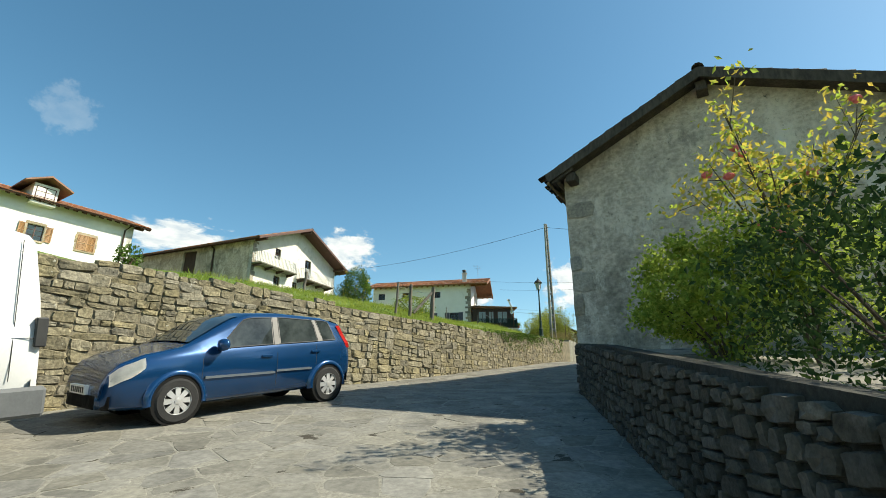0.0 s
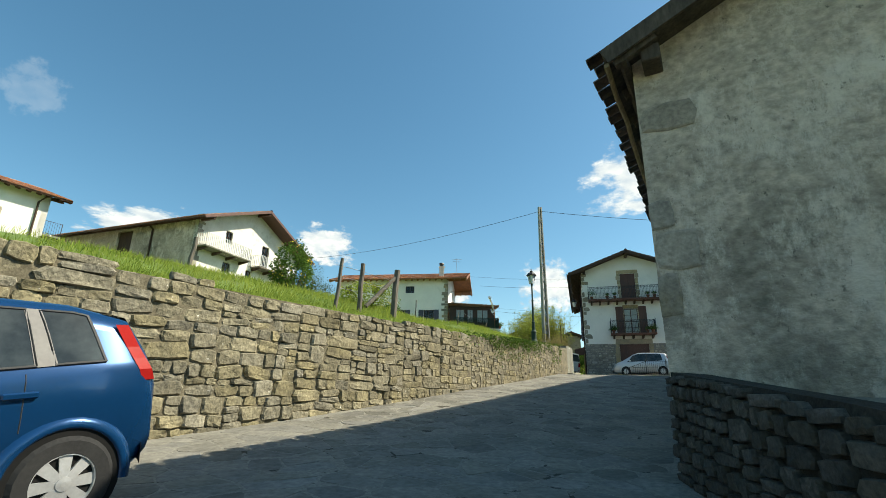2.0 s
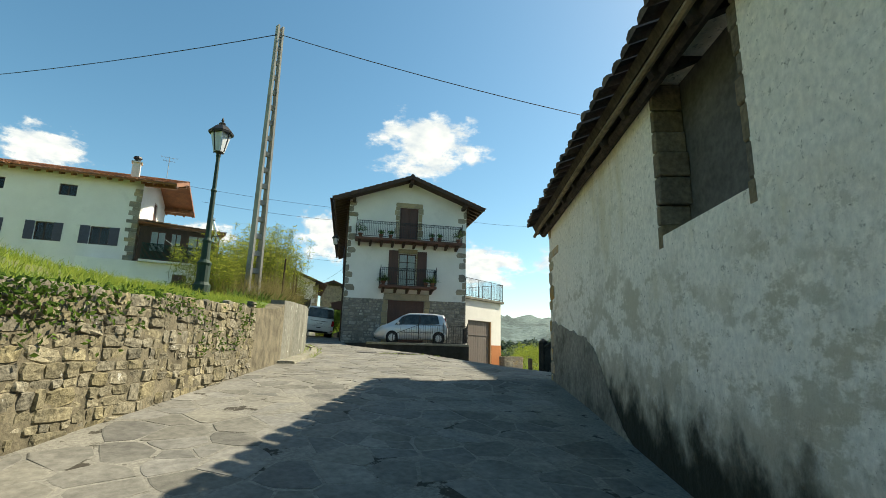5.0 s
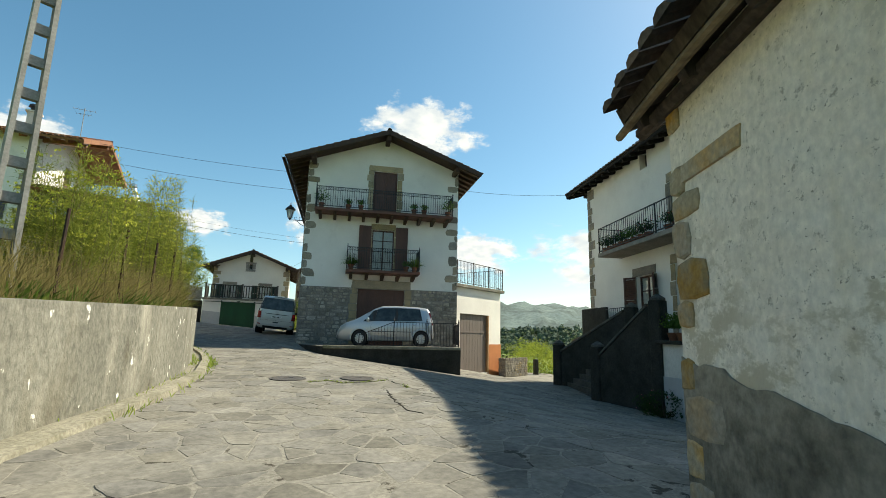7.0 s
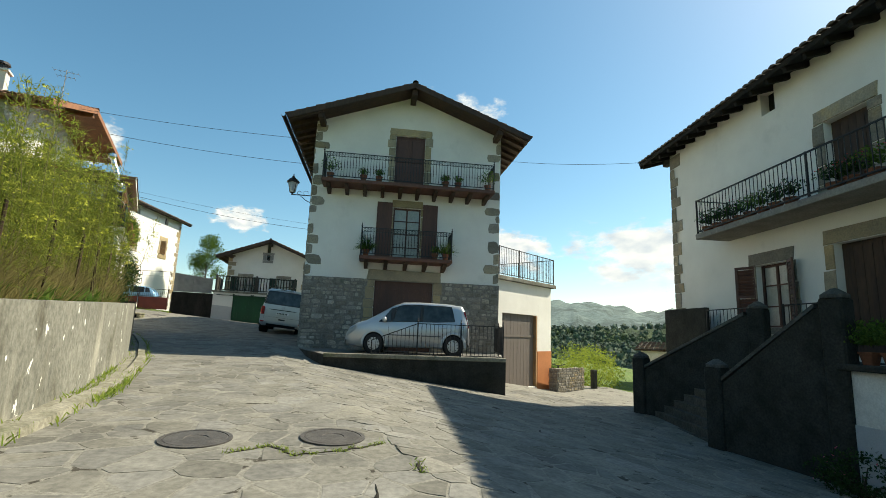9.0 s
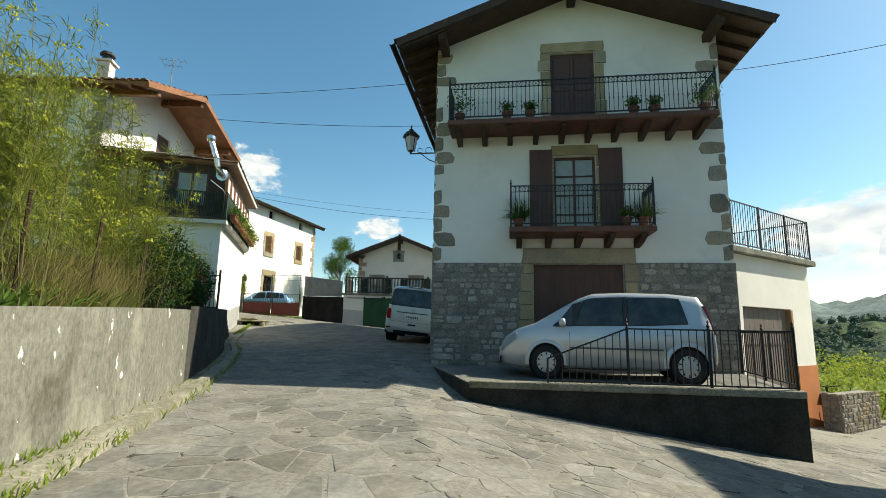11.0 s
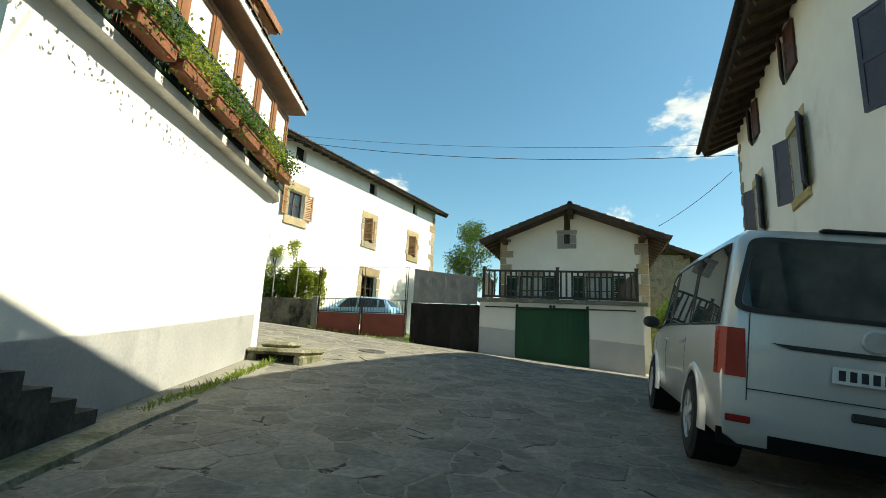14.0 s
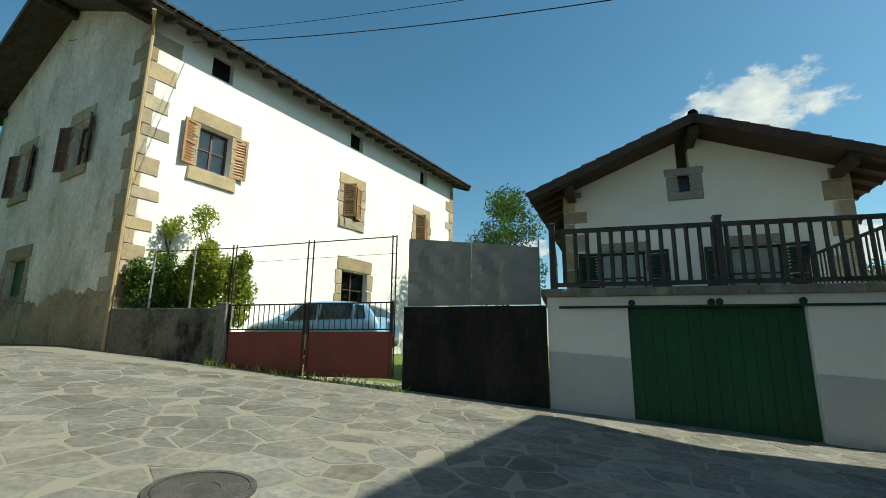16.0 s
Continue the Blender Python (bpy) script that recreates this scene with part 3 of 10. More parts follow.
def gable_roof(house, W, D, z_eave, rise, side=0.8, front=1.0, back=0.8, tiles=None, wood=None, rafter=0.6, thick=0.10, label="", fascia=True, purlins=True, T=None, lip=0.05):
    """A two-sided roof with its ridge along y over x = W/2; z_eave and rise are taken at the walls' tops."""
    slope = rise / (W / 2)
    ang = math.atan(slope)
    run = (W / 2 + side) / math.cos(ang)
    y0, y1 = -front, D + back
    roof = None
    ridge = z_eave + rise + thick
    for sgn in (-1, 1):
        # frame with x along the eave, y up the slope
        ex = W / 2 + sgn * (W / 2 + side)
        up = Vector((-sgn * math.cos(ang), 0, math.sin(ang)))
        al = Vector((0, -sgn, 0)) if sgn < 0 else Vector((0, 1, 0))
        al = Vector((0, 1, 0)) if sgn > 0 else Vector((0, -1, 0))
        nrm = al.cross(up)
        m = Matrix.Identity(4)
        m.col[0][:3], m.col[1][:3], m.col[2][:3] = al, up, nrm
        m.translation = (ex, y0 if sgn > 0 else y1, z_eave - side * slope + thick)
        bm = B()
        box(bm, 0, y1 - y0, 0, run, -thick, 0, m=m)
        slab = part("roof", bm, wood, house, "" if roof else label)
        slab.matrix_basis = T or Matrix.Identity(4)
        roof = roof or slab
        bm = B()
        tile_field(bm, y1 - y0, run, m, lip=lip)
        tagged(part("tiles", bm, tiles, slab), kind="stuff")
        if rafter:
            n = int((y1 - y0) / rafter)
            me = bpy.data.meshes.new("rafter")
            bm = B()
            box(bm, 0, 0.10, 0.06, (side + 0.25) / math.cos(ang), -thick - 0.14, -thick - 0.001)
            bm.to_mesh(me)
            bm.free()
            me.materials.append(wood)
            for i in range(n + 1):
                share("rafter", me, slab, m @ Matrix.Translation((0.05 + i * (y1 - y0 - 0.2) / n, 0, 0)))
        if fascia:
            for xa in (-0.02, y1 - y0 - 0.02):
                bm = B()
                box(bm, xa, xa + 0.04, 0, run, -thick - 0.09, 0.03, m=m)
                part("bargeboard", bm, wood, slab)
    if purlins:
        for x, z in ((W / 2, z_eave + rise - 0.12), (0.25, z_eave - 0.02), (W - 0.25, z_eave - 0.02)):
            bm = B()
            box(bm, x - 0.11, x + 0.11, -front + 0.12, 0.3, z - 0.22, z, 0.015)
            part("purlin_end", bm, wood, house).matrix_basis = T or Matrix.Identity(4)
    bm = B()
    for i in range(int((y1 - y0) / 0.4)):
        a = y0 + i * 0.4
        ring = []
        for yy, rr in ((a - 0.03, 0.12), (a + 0.4, 0.10)):
            ring.append([bm.verts.new((W / 2 + rr * math.cos(math.pi * j / 5), yy, ridge + rr * math.sin(math.pi * j / 5))) for j in range(6)])
        for j in range(5):
            bm.faces.new((ring[0][j], ring[0][j + 1], ring[1][j + 1], ring[1][j]))
    tagged(part("ridge_tiles", bm, tiles, roof), kind="stuff")
    return roof


STONES = {}


def stone_mesh(kind, mat):
    """A few irregular rounded blocks of about one metre each way, shared by all stones: x across, y out of the wall, z up."""
    if (kind, mat.name) in STONES:
        return STONES[kind, mat.name]
    out = []
    for s in range(14 if kind == "course" else 9):
        rng = random.Random(s * 7 + len(kind))
        bm = B()
        outline = []
        if kind == "rubble":
            for k in range(8):
                a = k * math.tau / 8 + rng.uniform(-0.16, 0.16)
                c, t = math.cos(a), math.sin(a)
                q = max(abs(c), abs(t))
                f = rng.uniform(0.80, 1.0) if k % 2 else rng.uniform(0.90, 1.02)
                outline.append((0.5 * c / q * f, 0.5 * t / q * f))
        else:
            for c, t in ((-0.5, -0.5), (0.0, -0.5), (0.5, -0.5), (0.5, 0.0), (0.5, 0.5), (0.0, 0.5), (-0.5, 0.5), (-0.5, 0)):
                if kind == "course":
                    corner = c != 0 and t != 0
                    outline.append((c * rng.uniform(0.74, 0.98) if corner else c * rng.uniform(0.92, 1.04) + rng.uniform(-0.06, 0.06) * (c == 0), t * rng.uniform(0.74, 0.98) if corner else t * rng.uniform(0.90, 1.05)))
                    continue
                outline.append((c * rng.uniform(0.93, 1.0), t * rng.uniform(0.92, 1.0)))
        rings = []
        for y, f in ((0.6, 1.0), (-0.25, 1.0), (-0.5, {"rubble": 0.90, "course": 0.86}.get(kind, 0.95))):
            rings.append([bm.verts.new((x * f, y + (rng.uniform(-0.16, 0.12) if f < 1 else 0), z * f)) for x, z in outline])
        for q, w in zip(rings, rings[1:]):
            for k in range(8):
                bm.faces.new((q[k], q[(k + 1) % 8], w[(k + 1) % 8], w[k]))
        mid = bm.verts.new((rng.uniform(-0.15, 0.15), -0.5 - rng.uniform(-0.06, 0.12), rng.uniform(-0.15, 0.15)))
        for k in range(8):
            bm.faces.new((rings[-1][k], rings[-1][(k + 1) % 8], mid))
        bmesh.ops.recalc_face_normals(bm, faces=bm.faces)
        me = bpy.data.meshes.new("stone")
        bm.to_mesh(me)
        bm.free()

        me.materials.append(mat)
        out.append(me)
    STONES[kind, mat.name] = out
    return out


def stone(parent, x, z, w, h, mat, m=None, y=0.0, deep=0.06, kind="block", rng=random, name="stone"):
    me = rng.choice(stone_mesh(kind, mat))
    loc = Matrix.Translation((x, y, z)) @ Matrix.Diagonal((w, deep * 2, h, 1))
    return share(name, me, parent, (m or Matrix.Identity(4)) @ loc)


def quoins(house, z0, z1, mat, m=None, flip=1, seed=1, h=0.42, long=0.62, short=0.34, gap=0.0, kind="block"):
    """Corner stones, long and short by turns; flip -1 for a right-hand corner at x = 0."""
    rng = random.Random(seed)
    z, k = z0, 0
    while z < z1 - 0.15:
        hh = min(h * rng.uniform(0.7, 1.25), z1 - z)
        w = (long if k % 2 else short) * rng.uniform(0.8, 1.25)
        if not (gap and rng.random() < gap):
            stone(house, flip * w / 2 - flip * 0.012, z + hh / 2, w, hh * 0.985, mat, m, deep=0.022, rng=rng, name="quoin", kind=kind)
        z, k = z + hh, k + 1


def surround(house, m, w, h, mat, lintel=0.28, jamb=0.26, sill=0.16, seed=3, name="surround_stone", feet=False):
    """Stones round an opening w by h whose foot is at the frame m."""
    rng = random.Random(seed)
    stone(house, w / 2, h + lintel / 2 + 0.004, w + 2 * jamb, lintel, mat, m, deep=0.03, rng=rng, name="lintel")
    if sill:
        stone(house, w / 2, -sill / 2 - 0.004, w + 2 * jamb * 0.9, sill, mat, m, deep=0.06, rng=rng, name="sill")
    for side in (0, 1):
        z = 0.0
        while z < h - 0.05:
            hh = min(rng.uniform(0.3, 0.55), h - z)
            if h - z - hh < 0.15:
                hh = h - z
            jw = jamb * rng.uniform(0.75, 1.25)
            stone(house, -jw / 2 if side == 0 else w + jw / 2, z + hh / 2, jw, hh * 0.985, mat, m, deep=0.026, rng=rng, name=name)
            z += hh


def shutter_bm(w, h, louvre=True, t=0.045):
    s = 0.07
    bm = wall_bm(w, 0.0, h, t, [(s, w - s, s, h / 2 - s / 2), (s, w - s, h / 2 + s / 2, h - s)])
    bmesh.ops.translate(bm, verts=bm.verts, vec=(0, -t, 0))
    for za, zb in ((s, h / 2 - s / 2), (h / 2 + s / 2, h - s)):
        if louvre:
            # one folded blind in each panel
            n = max(2, int((zb - za) / 0.075))
            rows = []
            for i in range(n):
                z = za + (zb - za) * i / n
                for dz, y in ((0.0, -t * 0.8), ((zb - za) / n * 0.72, -t * 0.2)):
                    rows.append([bm.verts.new((x, y, z + dz)) for x in (s, w - s)])
            for q, r in zip(rows, rows[1:]):
                bm.faces.new((q[0], q[1], r[1], r[0]))
        else:
            box(bm, s, w - s, -t * 0.75, -t * 0.25, za, zb)
    return bm


def window(house, m, w, h, deep=0.18, wood=None, shutters=None, swing=(0, 0), leaves=2, bars=2, curtain=True, louvre=True, name="window", pane_mat=None, label=""):
    """A window in the frame m (x along the wall, y into it): frame, panes, curtain, and shutters laid open by the angles swing."""
    wood = wood or WOOD_DARK
    f = 0.06
    holes, half = [], 0.03
    for i in range(leaves):
        xa = f if i == 0 else w / 2 + half
        xb = w - f if i == leaves - 1 else w / 2 - half
        for k in range(bars + 1):
            za = f if k == 0 else h * k / (bars + 1) + 0.016
            zb = h - f if k == bars else h * (k + 1) / (bars + 1) - 0.016
            holes.append((xa, xb, za, zb))
    bm = wall_bm(w, 0.0, h, 0.06, holes)
    bmesh.ops.translate(bm, verts=bm.verts, vec=(0, deep, 0))
    win = part(name, bm, wood, house, label)
    win.matrix_basis = m
    for i in range(leaves):
        bm = B()
        xa, xb = f + (w - 2 * f) * i / leaves, f + (w - 2 * f) * (i + 1) / leaves
        bm.faces.new([bm.verts.new(q) for q in ((xa, deep + 0.03, f), (xb, deep + 0.03, f), (xb, deep + 0.03, h - f), (xa, deep + 0.03, h - f))])
        part("pane", bm, pane_mat or PANE, win)
    bm = B()
    # without a curtain, a near-black sheet paints the unlit room
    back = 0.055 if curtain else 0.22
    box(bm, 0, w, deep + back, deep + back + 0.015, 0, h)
    part("curtain" if curtain else "painted_dark_room", bm, CURTAIN if curtain else DARK, win)
    if shutters:
        sw = w / 2
        for i, hinge in ((0, 0.0), (1, w)):
            if swing[i] is None:
                continue
            s = part("shutter", shutter_bm(sw, h, louvre), shutters, win)
            turn = swing[i]
            if i == 0:
                s.matrix_basis = pose(-0.005, -0.012, 0, 0, 0, -turn) 
            else:
                s.matrix_basis = pose(w + 0.005, -0.012, 0, 0, 0, 180 + turn) @ Matrix.Translation((0, 0.045, 0))
    return win


def railing(parent, m, length, height, mat, posts=2.0, step=0.11, bar=0.009, rail=0.016, scroll=False, name="railing", finial=False, sides=6):
    """An iron railing along x in the frame m: rails, posts and balusters."""
    bm = B()
    box(bm, 0, length, -rail, rail, height - rail * 0.8, height + rail * 0.8)
    rl = part(name, bm, mat, parent)
    rl.matrix_basis = m
    bm = B()
    box(bm, 0, length, -rail, rail, 0.08 - rail * 0.8, 0.08 + rail * 0.8)
    part("bottom_rail", bm, mat, rl)
    if scroll:
        bm = B()
        box(bm, 0, length, -rail * 0.8, rail * 0.8, height - 0.16, height - 0.145)
        part("middle_rail", bm, mat, rl)
    n = max(1, round(length / step))
    me = bpy.data.meshes.new("baluster")
    b2 = B()
    tube(b2, [(0, 0, 0.08), (0, 0, height)], bar, sides)
    if scroll:
        for z, r in ((height * 0.45, 0.02), (height * 0.55, 0.014)):
            lathe(b2, [(0.008, z - 0.03), (r, z), (0.008, z + 0.03)], 6)
        # a small ring under the top rail
        tube(b2, [(0.04 * math.cos(a * math.tau / 8), 0, height - 0.08 + 0.055 * math.sin(a * math.tau / 8)) for a in range(9)], 0.007, 4, cap=False)
    b2.to_mesh(me)
    b2.free()
    me.materials.append(mat)
    for i in range(1, n):
        share("baluster", me, rl, Matrix.Translation((length * i / n, 0, 0)))
    k = max(1, round(length / posts))
    mp = bpy.data.meshes.new("post")
    b3 = B()
    box(b3, -0.02, 0.02, -0.02, 0.02, 0, height + 0.03)
    if finial:
        lathe(b3, [(0.01, height + 0.03), (0.035, height + 0.07), (0.012, height + 0.11), (0.022, height + 0.14), (0.002, height + 0.18)], 8)
    b3.to_mesh(mp)
    b3.free()
    mp.materials.append(mat)
    for i in range(k + 1):
        share("post", mp, rl, Matrix.Translation((length * i / k, 0, 0)))
    return rl


def rubble_cells(width, height, rng, wmax=0.6, hmax=0.26):
    """Splits a rectangle into uneven blocks: (x, z, w, h)."""
    cells, todo = [], [(0.0, 0.0, width, height)]
    while todo:
        x, z, w, h = todo.pop()
        if h > hmax * rng.uniform(0.75, 1.45) and h > 0.16 and (w < 2.5 or h > 0.9) and w < h * 6:
            c = h * rng.uniform(0.36, 0.64)
            todo += [(x, z, w, c), (x, z + c, w, h - c)]
        elif w > max(wmax * rng.uniform(0.45, 1.3), h * 0.9) and w > 0.2:
            c = w * rng.uniform(0.36, 0.64)
            todo += [(x, z, c, h), (x + c, z, w - c, h)]
        elif h > hmax * 1.5:
            c = h * rng.uniform(0.4, 0.6)
            todo += [(x, z, w, c), (x, z + c, w, h - c)]
        else:
            cells.append((x, z, w, h))
    return cells


# ---- the gabled house with two balconies, at the fork ----
def clad(house, m, w, z0, z1, mat, seed, holes=(), wmax=0.5, hmax=0.24, deep=0.03, x0=0.0):
    """Rubble facing over a wall face: one stone a piece."""
    rng = random.Random(seed)
    for x, z, cw, ch in rubble_cells(w, z1 - z0, rng, wmax, hmax):
        cx, cz = x0 + x + cw / 2, z0 + z + ch / 2
        if any(a - 0.02 < cx < b + 0.02 and c - 0.02 < cz < d + 0.02 for a, b, c, d in holes):
            continue
        stone(house, cx, cz, cw * rng.uniform(0.68, 0.95), ch * rng.uniform(0.66, 0.94), mat, m, deep=deep * rng.uniform(0.3, 0.9), kind="rubble", rng=rng)


def flower_pot(name, at, r, h, leaf, petals=None, size=0.3, seed=1, spiky=False, leaves=240):
    """A pot with a plant: the pot and the leaves are its parts."""
    rng = random.Random(seed)
    pot = thing(name, Matrix.Translation(at), "terracotta pot with a bushy green plant on a balcony", "flower pot", "potted plants")
    bm = B()
    lathe(bm, [(r * 0.7, 0), (r, h * 0.85), (r * 1.12, h * 0.86), (r * 1.12, h), (r * 0.9, h), (r * 0.85, h * 0.9)], 12)
    part("pot", bm, CERAMIC, pot)
    bm = B()
    for i in range(leaves):
        a, e = rng.uniform(0, math.tau), rng.uniform(0.1, 1.4)
        d = Vector((math.cos(a) * math.cos(e), math.sin(a) * math.cos(e), math.sin(e)))
        if spiky:
            leaf_blade(bm, Vector((0, 0, h * 0.9)), d, size * rng.uniform(0.7, 1.3), 0.02, rng)
        else:
            leaf_quad(bm, Vector((0, 0, h + size * 0.25)) + d * size * rng.uniform(0.15, 1.0), rng, 0.075)
    part("foliage", bm, leaf, pot)
    if petals:
        bm = B()
        for i in range(26):
            a, e = rng.uniform(0, math.tau), rng.uniform(0.2, 1.4)
            d = Vector((math.cos(a) * math.cos(e), math.sin(a) * math.cos(e), math.sin(e)))
            leaf_quad(bm, Vector((0, 0, h + size * 0.3)) + d * size * rng.uniform(0.6, 1.0), rng, 0.03)
        part("blossom", bm, petals, pot)
    return pot


def leaf_quad(bm, p, rng, s, flat=0.0):
    a = Vector((rng.gauss(0, 1), rng.gauss(0, 1), rng.gauss(0, 1) * (1 - flat))).normalized()
    b = a.orthogonal().normalized()
    b.rotate(Matrix.Rotation(rng.uniform(0, math.tau), 3, a))
    c = a.cross(b)
    l, w = s * rng.uniform(0.7, 1.3), s * 0.55 * rng.uniform(0.7, 1.3)
    bm.faces.new([bm.verts.new(q) for q in (p - b * l * 0.5, p + c * w * 0.5 + a * s * 0.08, p + b * l * 0.5, p - c * w * 0.5 + a * s * 0.08)])


def leaf_blade(bm, p, d, l, w, rng):
    side = d.orthogonal().normalized() * w
    tip = p + d * l + Vector((0, 0, -0.25 * l * (1 - d.z)))
    mid = p + d * l * 0.55 + Vector((0, 0, 0.05 * l))
    a, b, c, e = [bm.verts.new(q) for q in (p - side * 0.5, p + side * 0.5, mid + side * 0.5, mid - side * 0.5)]
    t = bm.verts.new(tip)
    bm.faces.new((a, b, c, e))
    bm.faces.new((e, c, t))


def balcony(house, x0, x1, out, z, mat_floor, rail_mat, scroll=True, h=1.0, thick=0.14, corbels=6, name="balcony", finial=True, step=0.11, bar=0.009):
    bm = B()
    box(bm, x0, x1, -out, 0.0, z, z + thick, 0.015)
    bal = part(name, bm, mat_floor, house)
    for i in range(corbels):
        x = x0 + 0.25 + (x1 - x0 - 0.5) * i / max(1, corbels - 1)
        bm = B()
        prism(bm, [(-out + 0.12, -0.02), (0.0, -0.02), (0.0, -0.26), (-out * 0.45, -0.2), (-out + 0.12, -0.08)], -0.07, 0.07)
        c = part("corbel", bm, WOOD_DARK, bal)
        c.matrix_basis = Matrix.Translation((x, 0, z)) @ Matrix(((0, 1, 0, 0), (1, 0, 0, 0), (0, 0, 1, 0), (0, 0, 0, 1)))
    zt = z + thick
    railing(house, Matrix.Translation((x0 + 0.04, -out + 0.05, zt)), x1 - x0 - 0.08, h, rail_mat, x1 - x0, step, bar, scroll=scroll, finial=finial)
    for x in (x0 + 0.04, x1 - 0.04):
        railing(house, Matrix.Translation((x, -out + 0.05, zt)) @ pose(0, 0, 0, 0, 0, 90), out - 0.07, h, rail_mat, 5, step, bar, scroll=scroll)
    return bal


def wall_lantern(m, s=1.0):
    """An iron bracket with a four-sided glass lantern; the wall is at x = 0 and the arm goes to -x."""
    t = thing("wall_lantern", m, "black iron wall lantern on a scrolled bracket", "lantern")
    bm = B()
    tube(bm, [(0, 0, 0), (-0.75, 0, 0)], 0.018, 6)
    tube(bm, [(0, 0, -0.28), (-0.18, 0, -0.2), (-0.4, 0, -0.03)], 0.014, 6)
    for cx, r in ((-0.2, 0.09), (-0.45, 0.07)):
        tube(bm, [(cx + r * math.cos(a * 0.6), 0, 0.09 + r * math.sin(a * 0.6)) for a in range(10)], 0.01, 5)
    box(bm, 0, 0.02, -0.04, 0.04, -0.34, 0.1)
    part("bracket", bm, IRON, t)
    lantern_head(t, (-0.72, 0, 0.02))
    return t


def lantern_head(t, at):
    x, y, z = at
    bm = B()
    lathe(bm, [(0.02, 0), (0.06, 0.04), (0.10, 0.07)], 6, at)
    for k in range(4):
        a = math.pi / 4 + k * math.pi / 2
        tube(bm, [(x + 0.12 * math.cos(a), y + 0.12 * math.sin(a), z + 0.07), (x + 0.21 * math.cos(a), y + 0.21 * math.sin(a), z + 0.47)], 0.012, 4)
    part("lantern_frame", bm, IRON, t)
    bm = B()
    lathe(bm, [(0.24, 0.46), (0.25, 0.5), (0.14, 0.62), (0.06, 0.66), (0.07, 0.70), (0.015, 0.74), (0.03, 0.77), (0.004, 0.84)], 8, at)
    part("lantern_cap", bm, IRON, t)
    bm = B()
    lathe(bm, [(0.105, 0.07), (0.195, 0.46)], 4, at)
    part("lantern_glass", bm, LANTERN_GLASS, t)


LANTERN_GLASS = material("frosted_lantern_glass", (0.55, 0.58, 0.6), (0.5, 0.53, 0.55), 0.25, grain_amount=0.05, bump=0.05)


WOOD_DECK = material("red_brown_deck", (0.14, 0.055, 0.032), (0.09, 0.036, 0.022), 0.65, scale=3, grain=22, grain_amount=0.3, bump=0.3, stretch=(1, 1, 0.25))


